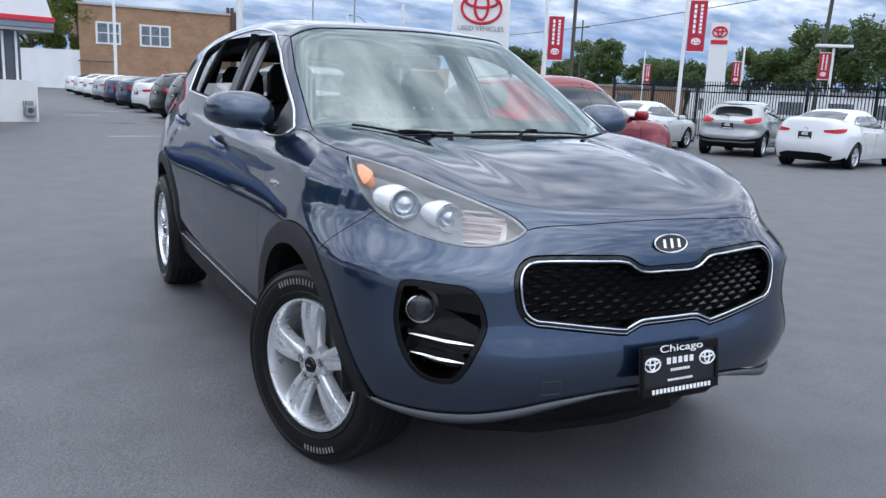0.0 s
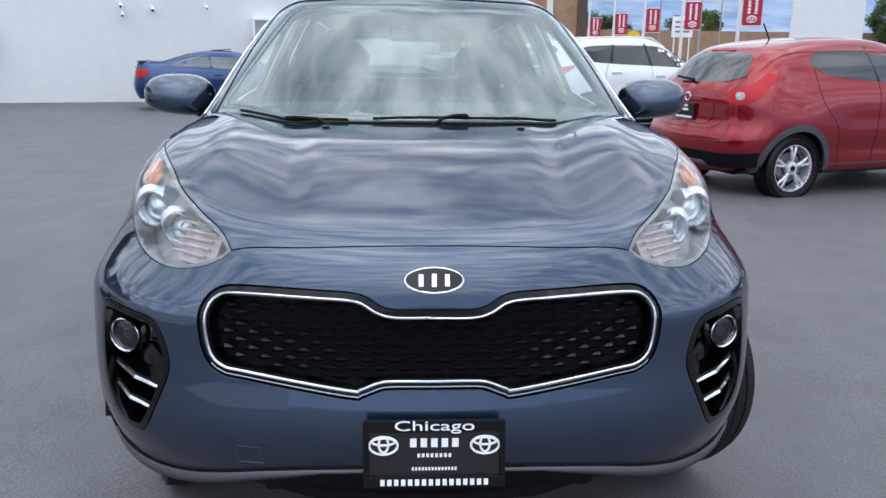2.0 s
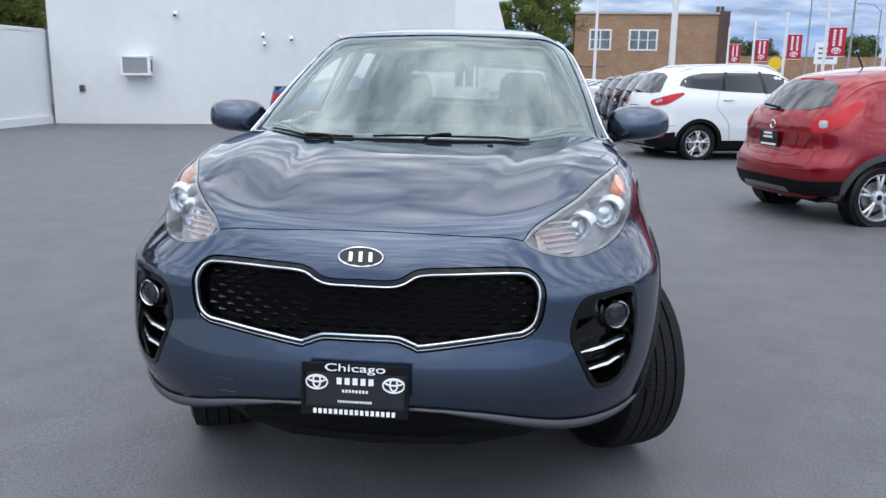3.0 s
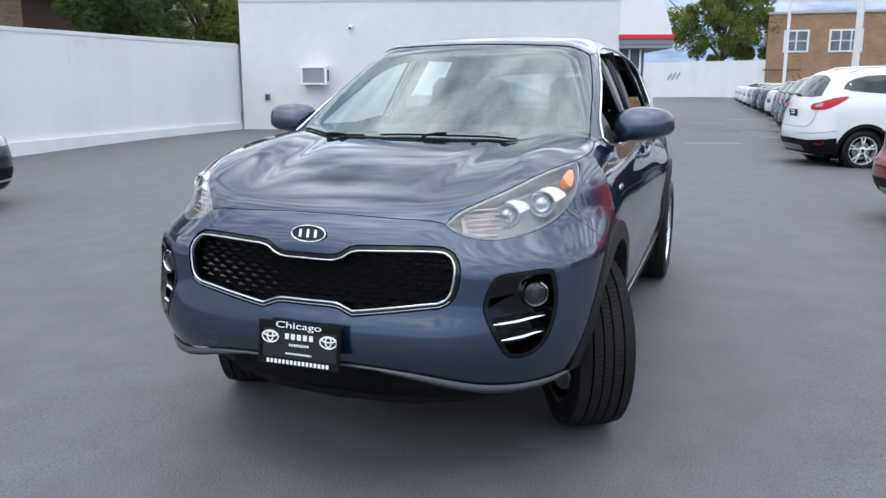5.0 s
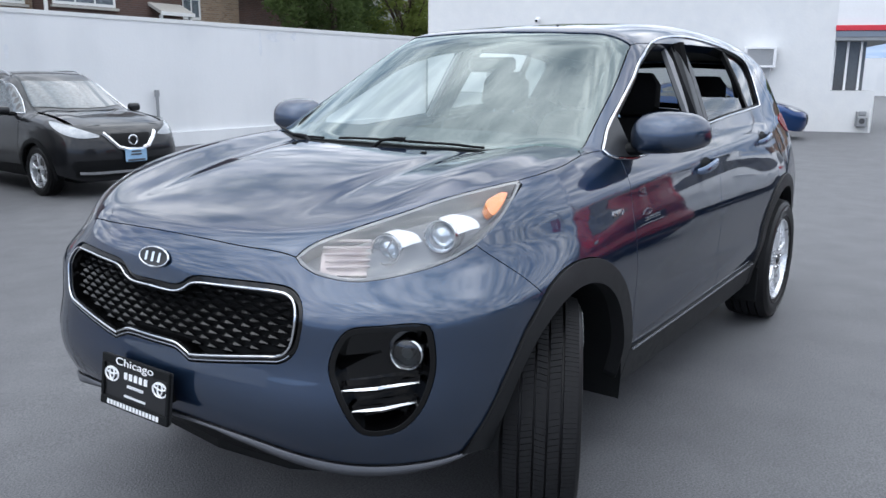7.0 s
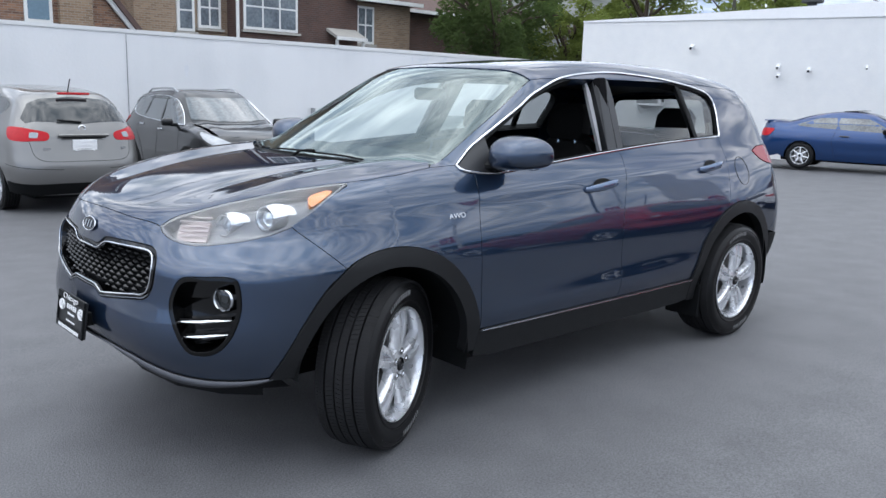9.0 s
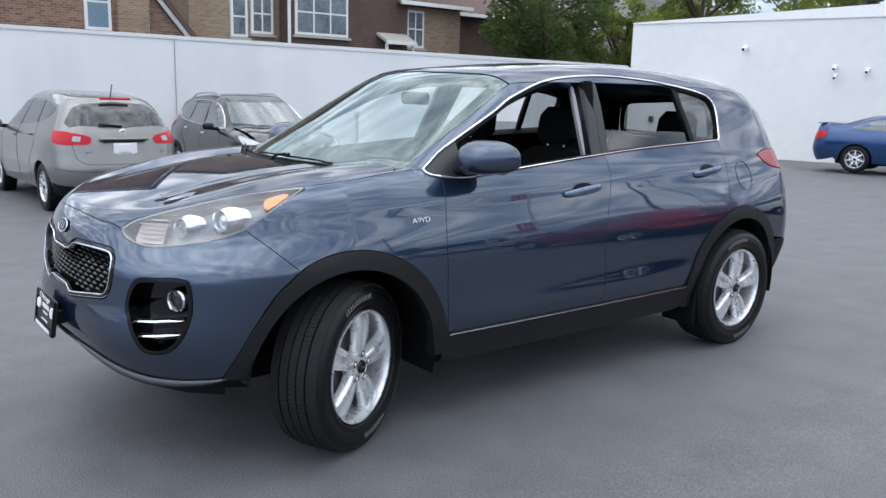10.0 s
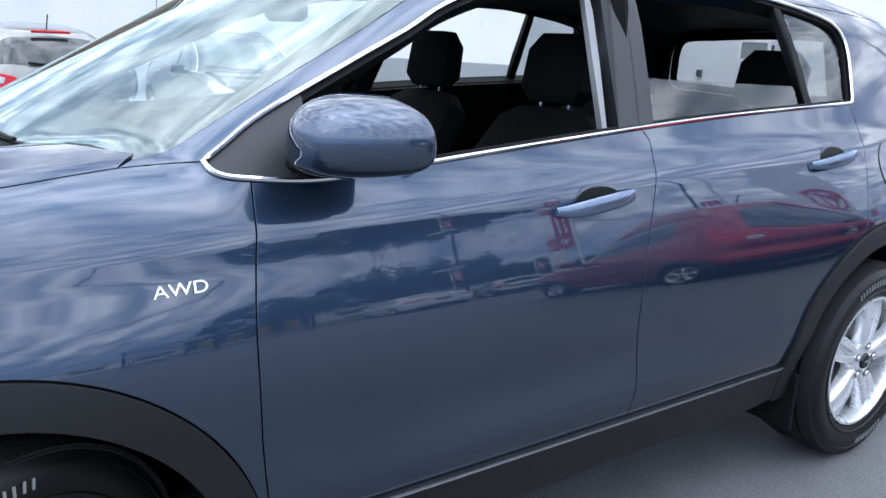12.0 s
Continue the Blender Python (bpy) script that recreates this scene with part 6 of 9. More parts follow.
# two-flat with a light side and a dark front
h2 = thing("brick_two_flat", (-8.6, HY, 0), "two-storey brick two-flat with white windows and a dark brick front", "house")
box("side_wall", (3.3, 12, 9.0), (-1.75, -6.6, 3.6), BRICK_TAN, h2)
box("front_wall", (5.1, 12, 9.0), (-5.95, -5.85, 3.6), BRICK_DARK, h2)
for x, z, w, h in ((-1.84, 3.30, 0.50, 1.25), (-2.70, 3.45, 0.72, 1.25)):
    house_window(h2, x, z, w, h, 1 if w < 0.6 else 2, depth=-0.56)
tube("downpipe", [(-3.38, 0.2, -0.5), (-3.38, 0.2, 7.5)], 0.06, TRIM_WHITE, h2, "white downpipe")
house_window(h2, -4.70, 3.48, 2.05, 1.45, 3, depth=0.15)
aw = box("door_hood", (1.35, 0.8, 0.10), (-7.74, 0.5, 3.50), STONE, h2, "small hipped hood over a door", rot=Matrix.Rotation(radians(-24), 4, "X"))
box("hood_fascia", (1.4, 0.06, 0.12), (-7.74, 0.88, 3.32), TRIM_WHITE, h2)
for s in (-0.6, 0.6):
    box("hood_post", (0.09, 0.09, 0.9), (-7.74 + s, 0.75, 2.82), TRIM_WHITE, h2)
box("doorway", (0.9, 0.05, 2.2), (-7.74, 0.16, 2.0), PANE, h2)
box("eave", (9.2, 13.5, 0.22), (-4.3, -5.9, 8.2), TRIM_WHITE, h2, "white eave")
house_window(h2, -4.70, 6.2, 1.9, 1.3, 3, depth=0.15)

h3 = thing("brick_bungalow", (-16.9, HY, 0), "brown brick house with a shingled hip roof", "house")
box("wall", (2.9, 9, 5.4), (-1.5, -4.5, 2.1), BRICK_TAN, h3)
box("rear_wall", (10.0, 8, 5.4), (-7.6, -5.8, 2.1), BRICK_DARK, h3)
house_window(h3, -0.66, 3.30, 0.72, 1.3, 2)
house_window(h3, -11.35, 3.62, 0.66, 1.1, 2, depth=-1.75)
for y0, x0, x1, dz in ((0.45, 0.35, -3.2, 0.0), (-1.3, -2.9, -13.0, 0.0)):
    bm = bmesh.new()
    z0, z1 = 4.85, 7.4
    q = [bm.verts.new(p) for p in ((x0, y0, z0), (x1, y0, z0), (x1, y0 - 9.5, z0), (x0, y0 - 9.5, z0), (x0 - 1.2, y0 - 4.5, z1), (x1 + 1.2, y0 - 4.6, z1))]
    for f in ((0, 1, 5, 4), (1, 2, 5), (2, 3, 4, 5), (3, 0, 4), (3, 2, 1, 0)):
        bm.faces.new([q[i] for i in f])
    part("roof", bm, SHINGLE, h3, "brown shingled hip roof")
    box("gutter", (abs(x1 - x0), 0.12, 0.14), ((x0 + x1) / 2, y0 + 0.06, z0 + 0.02), TRIM_WHITE, h3)
dm = box("dormer", (1.6, 2.2, 1.2), (-10.6, -3.4, 5.9), BRICK_DARK, h3)
house_window(h3, -10.6, 5.5, 0.8, 0.7, 1, depth=-2.28)
SIDING = mat("grey_siding", (0.36, 0.37, 0.36), 0.7, var=0.15, scale=2)
h4 = thing("frame_house", (-29.6, HY + 2.5, 0), "pale sided house behind trees", "house")
box("wall", (6, 8, 7.5), (-3.6, -6, 3.2), SIDING, h4)
for k in range(24):
    box("siding_board", (6.0, 0.03, 0.10), (-3.6, -1.985, 1.2 + 0.24 * k), SIDING, h4)
house_window(h4, -1.6, 3.4, 0.9, 1.3, 1, depth=-1.98)

# far end of the lot: painted wall and brick building
run_wall("wall_far", (-77.0, -26.0), (-77.0, 3.6), -0.6, 2.62, 3.25, 0.3, WALL_PAINT, "grey-white painted wall at the far end of the lot")
gr = thing("graffiti", (-76.985, -4.3, 1.75), "small dark sprayed scrawl on the far wall", "graffiti")
tube("scrawl", [(0.0, -0.6, -0.3), (0.0, -0.3, 0.35), (0.0, -0.2, -0.3), (0.0, 0.1, 0.4), (0.0, 0.2, -0.2), (0.0, 0.5, 0.4)], 0.05, DARK_GREY, gr, n=5)
fb_ = thing("brick_building", (-77.0, 3.6, 0), "two-storey orange-brown brick building", "building")
box("wall", (14, 14.0, 8.0), (-7.0, 7.0, 3.25), BRICK_FAR, fb_)
box("parapet_cap", (14.3, 14.3, 0.18), (-7.0, 7.0, 7.30), STONE, fb_, "stone parapet cap")
box("corner_pier", (0.7, 0.9, 8.2), (-0.1, 13.7, 3.4), BRICK_DARK, fb_)
for (y, w, n) in ((2.4, 1.9, 2), (6.4, 2.5, 3)):
    f = box("window", (0.14, w + 0.2, 1.95), (0.0, y, 4.85), TRIM_WHITE, fb_, "white window group")
    for i in range(n):
        for k in range(2):
            box("pane", (0.04, w / n - 0.14, 0.78), (0.075, y - w / 2 + w / n * (i + 0.5), 4.43 + 0.86 * k), PANE, f)
for dy in (13.2, 13.6):
    tube("chimney_pot", [(-0.8, dy, 7.3), (-0.8, dy, 8.0)], 0.16, BRICK_DARK, fb_)
tube("handrail", [(0.35, -0.2, 2.35), (0.35, 3.0, 2.35)], 0.05, DARK_GREY, fb_)
box("street_block", (20, 60, 4.2), (-110, 52, 2.0), BRICK_FAR)
tagged(bpy.data.objects["street_block"], "low brick shops far along the street", "building")


# ---- trees ----
def leaf_mat(name, color, second):
    m = mat(name, color, 0.6, var=0.6, scale=1.3, second=second)
    nt = m.node_tree
    N, L = nt.nodes.new, nt.links.new
    b = nt.nodes["Principled BSDF"]
    tr, mx, out = N("ShaderNodeBsdfTranslucent"), N("ShaderNodeMixShader"), nt.nodes["Material Output"]
    L(b.inputs["Base Color"].links[0].from_socket, tr.inputs[0])
    mx.inputs[0].default_value = 0.45
    L(b.outputs[0], mx.inputs[1]); L(tr.outputs[0], mx.inputs[2]); L(mx.outputs[0], out.inputs[0])
    return m


LEAF = leaf_mat("leaf_green", (0.13, 0.18, 0.06), (0.06, 0.095, 0.03))
LEAF_YELLOW = leaf_mat("leaf_yellow_green", (0.27, 0.31, 0.08), (0.14, 0.19, 0.05))
LEAF_DARK = leaf_mat("leaf_dark_green", (0.11, 0.16, 0.055), (0.045, 0.07, 0.025))
BARK = mat("bark", (0.10, 0.075, 0.055), 0.9, var=0.4, scale=4, bump=0.02, bscale=12)


def tree(at, h, rx, ry, z_low, leaf, seed, leaves=5000, size=0.16, label="broad leafy green tree"):
    rnd = random.Random(seed)
    t = thing("tree", (at[0], at[1], gz(at[0], at[1]) if abs(at[0]) < 45 else -0.12), label, "tree", "trees round the lot")
    bm = bmesh.new()
    bend = (rnd.uniform(-0.4, 0.4), rnd.uniform(-0.4, 0.4))
    add_tube(bm, [(0, 0, -0.3), (bend[0] * 0.3, bend[1] * 0.3, h * 0.3), (bend[0], bend[1], h * 0.75)], h * 0.03, 10, r2=h * 0.010)
    tips = []
    for i in range(11):
        an, z0 = rnd.uniform(0, 6.28), h * rnd.uniform(0.28, 0.65)
        ln = rnd.uniform(0.55, 0.95)
        end = Vector((math.cos(an) * rx * ln, math.sin(an) * ry * ln, z0 + (h - z0) * rnd.uniform(0.25, 0.8)))
        mid = Vector((bend[0] * 0.6, bend[1] * 0.6, z0)) * 0.5 + end * 0.5 + Vector((0, 0, h * 0.05))
        add_tube(bm, [(bend[0] * 0.5, bend[1] * 0.5, z0), mid, end], h * 0.012, 6, r2=h * 0.003)
        tips.append(end)
    part("trunk", bm, BARK, t, smooth=True)
    # clumps of leaves, uneven, with gaps
    zc, rz = (h + z_low) / 2, (h - z_low) / 2
    clumps = []
    for i in range(46):
        while True:
            p = Vector((rnd.uniform(-1, 1), rnd.uniform(-1, 1), rnd.uniform(-1, 1)))
            if 0.25 < p.length < 1:
                break
        clumps.append((Vector((p.x * rx * 0.80, p.y * ry * 0.80, zc + p.z * rz * 0.80)), rnd.uniform(0.13, 0.27) * (rx + ry + rz) / 3))
    clumps += [(Vector((e.x * 0.85, e.y * 0.85, min(e.z, h * 0.85))), 0.16 * rx) for e in tips]
    V, Fs = [], []
    for i in range(leaves):
        c, r = clumps[rnd.randrange(len(clumps))]
        d = Vector((rnd.gauss(0, 1), rnd.gauss(0, 1), rnd.gauss(0, 0.8))).normalized() * r * rnd.random() ** 0.45
        p = c + d
        s = size * rnd.uniform(0.6, 1.4)
        a = Vector((rnd.gauss(0, 1), rnd.gauss(0, 1), rnd.gauss(0, 0.6))).normalized()
        b = a.orthogonal().normalized()
        k = len(V)
        V += [p - a * s, p + b * s * 0.42, p + a * s, p - b * s * 0.42]
        Fs.append((k, k + 1, k + 2, k + 3))
    mesh("crown", V, Fs, leaf, t)
    return t


tree((-21.6, -19.8), 7.4, 3.6, 2.6, 1.2, LEAF, 3, 15000, 0.10, "dense bushy green tree behind the boundary wall")
tree((-30.5, -19.0), 8.2, 3.4, 2.6, 2.2, LEAF_YELLOW, 5, 9000, 0.12, "yellow-green tree behind the white building")
tree((-37.0, -17.0), 8.0, 4.0, 3.0, 3.0, LEAF_YELLOW, 8, 5000, 0.17, "yellow-green tree behind the white building")
tree((-78.6, -0.2), 11.2, 2.6, 6.4, 1.6, LEAF_YELLOW, 11, 36000, 0.14, "yellow-green tree leaning over the far wall")
tree((-79.0, -13.0), 8.5, 4.0, 4.0, 1.8, LEAF_YELLOW, 13, 12000, 0.16, "yellow-green tree leaning over the far wall")
tree((-26.2, -19.9), 6.6, 2.2, 2.2, 1.4, LEAF_YELLOW, 14, 9000, 0.10, "yellow-green tree between the brick houses")
for i, (x, y, h, r) in enumerate(((-98, 62, 9.0, 6), (-76, 60, 8.6, 4.6), (-68, 62, 6.0, 4.5), (-62, 61, 5.6, 5), (-51, 60, 6.6, 5.0), (-44, 60, 9.0, 6), (-36, 60, 9.6, 6.5), (-26, 58, 9.0, 6), (-110, 40, 7.5, 5.5), (-122, 30, 7.8, 6), (-88, 63, 6.5, 5))):
    tree((x, y), h, r, r * 0.8, 1.2, LEAF if i % 3 else LEAF_DARK, 20 + i, 11000, 0.19, "distant broad green street tree")

# ---- poles, banners, signs, fence ----
POLE_WHITE = mat("white_pole_paint", (0.74, 0.74, 0.73), 0.45, var=0.08, scale=5)
POLE_WOOD = mat("weathered_pole_wood", (0.085, 0.082, 0.065), 0.9, var=0.3, scale=6)
BANNER = mat("banner_red", (0.42, 0.012, 0.035), 0.6, var=0.12, scale=4)
LOGO_RED = mat("logo_red", (0.52, 0.015, 0.035), 0.5)
SIGN_GREY = mat("sign_grey_letters", (0.20, 0.20, 0.21), 0.5)
YELLOW = mat("yellow_sign", (0.75, 0.50, 0.02), 0.5)


def letters(name, text, size, m, material, parent, label="", depth=0.006):
    cu = bpy.data.curves.new(name, "FONT")
    cu.body, cu.size, cu.extrude, cu.align_x, cu.align_y = text, size, depth, "CENTER", "CENTER"
    tmp = bpy.data.objects.new(name, cu)
    me = bpy.data.meshes.new_from_object(tmp)
    bpy.data.objects.remove(tmp)
    me.materials.append(material)
    ob = new(name, me)
    ob.parent = parent
    ob.matrix_basis = m
    if label:
        tagged(ob, label)
    return ob


def oval_mark(parent, m, w, h, r, material, name="logo_mark"):
    """Three crossing ovals drawn as plain rings."""
    bm = bmesh.new()
    k = 28
    for cx, cz, a, b in ((0, 0, w / 2, h / 2), (0, h * 0.06, w * 0.17, h * 0.44), (0, h * 0.22, w * 0.40, h * 0.20)):
        add_tube(bm, [m @ Vector((cx + a * math.cos(6.2832 * i / k), cz + b * math.sin(6.2832 * i / k), 0)) for i in range(k)], r, 6, closed=True)
    part(name, bm, material, parent, "plain ring mark")


def banner_pole(x, y, z0, z1, top, ang, r=0.07, w=0.62, side=1, arm=False, flag=True, label="white light pole with a red vertical banner"):
    g = gz(x, y) if abs(x) < 45 and abs(y) < 45 else -0.15
    p = thing("light_pole", (x, y, g), label, "pole", "light poles", ang)
    tube("post", [(0, 0, 0), (0, 0, top)], r, POLE_WHITE, p, n=12, r2=r * 0.75)
    lathe("pole_base", [(0.0, 0.0), (0.2, 0.0), (0.2, 0.35), (0.0, 0.36)], STONE, p, n=16, m=Matrix.Rotation(radians(90), 4, "X"))
    if flag:
        b = box("banner", (w, 0.015, z1 - z0), (side * (w / 2 + r + 0.03), 0, (z0 + z1) / 2 - g), BANNER, p, "red cloth banner with white bars")
        for zz in (z0 - g, z1 - g):
            tube("banner_arm", [(0, 0, zz), (side * (w + r + 0.05), 0, zz)], 0.018, POLE_WHITE, p, n=6)
        H = z1 - z0
        for dx, l in ((-0.17 * w, 0.58), (0.19 * w, 0.58)):
            for s in (-1, 1):
                n = 8 if dx > 0 else 6
                for k in range(n):
                    box("banner_bar", (0.15 * w, 0.006, H * l / n * 0.74), (side * (w / 2 + r + 0.03) + dx, s * 0.011, (z0 + z1) / 2 + H * (0.14 + l * ((k + 0.5) / n - 0.5)) - g), PLATE_WHITE, b)
        for s in (-1, 1):
            m = Matrix.Translation((side * (w / 2 + r + 0.03), s * 0.012, z0 - g + H * 0.20)) @ Matrix.Rotation(radians(90), 4, "X")
            oval_mark(b, m, w * 0.5, w * 0.36, 0.016, PLATE_WHITE)
    if arm:
        box("lamp_head", (1.5, 0.30, 0.12), (0, 0, top + 0.05), POLE_WHITE, p, bev=0.02)


banner_pole(-20.5, 14.2, 2.42, 3.86, 7.5, 55, w=0.50)
for x in (-31.6, -38.6, -45.2, -52.0, -59.3):
    banner_pole(x, 14.0, 2.5, 3.85, 5.2, 68, r=0.09, w=0.75)
banner_pole(-18.5, 18.5, 2.92, 4.6, 8.0, 48, w=0.56)
banner_pole(-21.4, 30.0, 2.45, 3.6, 4.05, 48, arm=True, side=-1, w=0.42)
banner_pole(-30.0, 34.0, 2.3, 3.5, 4.6, 48, side=-1, w=0.42)
banner_pole(-46.0, 41.0, 2.4, 3.8, 5.0, 50, w=0.42)
banner_pole(-62.0, 43.0, 2.4, 3.8, 5.0, 50, side=-1, w=0.42)
banner_pole(-22.2, 4.35, 0, 0, 11.0, 0, r=0.10, flag=False, label="tall white light pole among parked cars")
banner_pole(-53.5, 4.1, 0, 0, 10.5, 0, r=0.11, flag=False, label="tall white light pole among parked cars")
for x, y, top in ((-58, 22, 9.5), (-74, 24, 9.5), (-48, 26, 9.5), (-90, 36, 9.0)):
    p = thing("street_lamp", (x, y, -0.2), "tall dark street lamp with a curved arm", "street lamp", "street lamps")
    tube("post", [(0, 0, 0), (0, 0, top)], 0.10, GREY_METAL, p, r2=0.06)
    tube("arm", [(0, 0, top - 0.3), (0.6, -1.0, top + 0.4), (1.0, -2.2, top + 0.5)], 0.04, GREY_METAL, p)
    box("lamp_head", (0.25, 0.7, 0.12), (1.05, -2.5, top + 0.47), GREY_METAL, p, bev=0.03)
for x, y, top, lean in ((-22.9, 31.0, 11.0, 3), (-29.5, 22.0, 10, 0), (-66, 50, 9, 0), (-34.0, -16.5, 8.6, 0)):
    p = thing("utility_pole", (x, y, -0.2), "weathered wooden utility pole", "utility pole", "utility poles")
    tube("post", [(0, 0, 0), (math.tan(radians(lean)) * top, 0, top)], 0.10, POLE_WOOD, p, r2=0.075)
    box("crossarm", (2.2, 0.12, 0.12), (math.tan(radians(lean)) * top, 0, top - 0.7), POLE_WOOD, p)


def cable(a, b, sag, label):
    a, b = Vector(a), Vector(b)
    pts = [a.lerp(b, i / 16) - Vector((0, 0, sag * 4 * (i / 16) * (1 - i / 16))) for i in range(17)]
    tagged(tube("overhead_cable", pts, 0.025, DARK_GREY, n=5), label, "cable", "overhead cables")


cable((-22.4, 31, 6.6), (-110, 48, 8.8), 1.2, "thin black overhead cable between utility poles")
cable((-22.4, 31, 6.6), (20, 26, 6.8), 0.6, "thin black overhead cable between utility poles")
cable((-34.0, -16.5, 7.9), (10.0, -19.5, 9.5), 0.5, "thin black overhead cable between utility poles")
cable((-34.0, -16.5, 7.4), (10.0, -19.0, 8.6), 0.7, "thin black overhead cable between utility poles")
cable((-34.0, -16.5, 7.9), (-80, -14, 7.9), 0.6, "thin black overhead cable between utility poles")

# pylon signs
py = thing("pylon_sign", (-26.0, 14.85, gz(-26, 14.85)), "tall white pylon sign with a red mark and grey lettering", "sign", rz=60)
g0 = gz(-26, 14.85)
bm = bmesh.new()
add_prism(bm, [(-1.20, 0), (1.20, 0), (1.08, 7.2), (-1.08, 7.2)], 0.5, Matrix.Translation((0, 0.25, 0)) @ Matrix.Rotation(radians(90), 4, "X"))
part("pylon_body", bm, POLE_WHITE, py)
mm = Matrix.Translation((0, -0.262, 3.70 - g0)) @ Matrix.Rotation(radians(90), 4, "X")
letters("sign_lettering", "USED VEHICLES", 0.265, mm, SIGN_GREY, py)
oval_mark(py, Matrix.Translation((0, -0.27, 4.48 - g0)) @ Matrix.Rotation(radians(90), 4, "X"), 1.55, 1.15, 0.055, LOGO_RED)
p2 = thing("pylon_sign", (-29.6, 31.6, -0.2), "white pylon sign with a red mark beside the street", "sign", rz=45)
bm = bmesh.new()
add_prism(bm, [(-0.52, 0), (0.52, 0), (0.46, 5.6), (-0.46, 5.6)], 0.4, Matrix.Translation((0, 0.2, 0)) @ Matrix.Rotation(radians(90), 4, "X"))
part("pylon_body", bm, POLE_WHITE, p2)
oval_mark(p2, Matrix.Translation((0, -0.22, 5.1)) @ Matrix.Rotation(radians(90), 4, "X"), 0.72, 0.52, 0.04, LOGO_RED)
box("name_bar", (0.84, 0.02, 0.22), (0, -0.215, 4.58), LOGO_RED, p2, "red bar")
ws_ = thing("white_sign", (-42.0, 15.2, -0.15), "square white street sign on posts", "sign", rz=70)
box("sign_panel", (1.1, 0.06, 1.1), (0, 0, 2.9), PLATE_WHITE, ws_)
for zz in (3.15, 2.9, 2.65):
    box("sign_bar", (0.75, 0.01, 0.10), (0, -0.036, zz), SIGN_GREY, ws_)
for s in (-0.4, 0.4):
    tube("sign_post", [(s, 0, 0), (s, 0, 2.4)], 0.04, POLE_WHITE, ws_)
ys = thing("yellow_sign", (-56.0, 16.5, -0.15), "round yellow sign on a post far along the street", "sign", rz=72)
lathe("sign_disc", [(0.0, -0.05), (0.45, -0.05), (0.45, 0.05), (0.0, 0.05)], YELLOW, ys, n=28, m=Matrix.Translation((0, 0, 2.6)))
box("sign_base", (0.8, 0.1, 0.5), (0, 0, 1.75), YELLOW, ys)
tube("sign_post", [(0, 0, 0), (0, 0, 2.0)], 0.06, DARK_GREY, ys)


def fence():
    f = thing("iron_fence", (-15.0, 20.6, gz(-15, 20.6)), "black iron picket fence at the edge of the lot", "fence")
    L0, L1, top = -9.5, 9.5, 2.18
    pk = bpy.data.meshes.new("picket")
    V = [(sx * 0.011, sy * 0.011, z) for z in (0.1, top) for sx, sy in ((-1, -1), (1, -1), (1, 1), (-1, 1))] + [(0, 0, top + 0.06)]
    pk.from_pydata(V, [], [(0, 1, 5, 4), (1, 2, 6, 5), (2, 3, 7, 6), (3, 0, 4, 7), (4, 5, 8), (5, 6, 8), (6, 7, 8), (7, 4, 8)])
    pk.materials.append(GLOSS_BLACK)
    n = 160
    for i in range(n + 1):
        ob = new("picket", pk)
        ob.parent = f
        ob.matrix_basis = pose(L0 + (L1 - L0) * i / n, 0, 0)
    for z in (0.25, top - 0.35, top - 0.12):
        box("rail", (L1 - L0, 0.04, 0.045), ((L0 + L1) / 2, 0, z), GLOSS_BLACK, f)
    for i in range(9):
        box("post", (0.08, 0.08, top + 0.12), (L0 + (L1 - L0) * i / 8, 0, top / 2 + 0.06), GLOSS_BLACK, f, bev=0.006)


fence()
for i, (x, y, w, h, mt) in enumerate(((-36, 52, 26, 2.4, WHITE_PAINT), (-12, 48, 16, 2.0, WHITE_PAINT), (-70, 54, 24, 2.6, BRICK_FAR))):
    b = thing("low_shed", (x, y, -0.3), "long low flat-roofed building across the street", "building", "low street buildings")
    box("wall", (w, 6, h), (0, 0, h / 2), mt, b)
    box("roof_edge", (w + 0.3, 6.3, 0.18), (0, 0, h + 0.09), GREY_METAL, b)
    for k in range(int(w / 4)):
        wn = box("window", (2.2, 0.06, h * 0.4), (-w / 2 + 2.2 + k * 4, -3.0, h * 0.55), PANE, b)
ob_ = thing("street_banner", (-9.0, 21.5, gz(-9, 21.5)), "dark street banner with orange bars behind the fence", "banner")
box("banner_sheet", (3.2, 0.04, 1.2), (0, 0, 1.15), DARK_GREY, ob_)
for i in range(4):
    box("banner_bar", (0.4, 0.01, 0.3), (-1.1 + i * 0.72, -0.026, 1.3), YELLOW, ob_)
    box("banner_bar", (0.4, 0.01, 0.3), (-1.1 + i * 0.72, -0.026, 0.9), YELLOW, ob_)
for s in (-1.55, 1.55):
    tube("banner_post", [(s, 0.05, 0), (s, 0.05, 1.8)], 0.03, GREY_METAL, ob_)

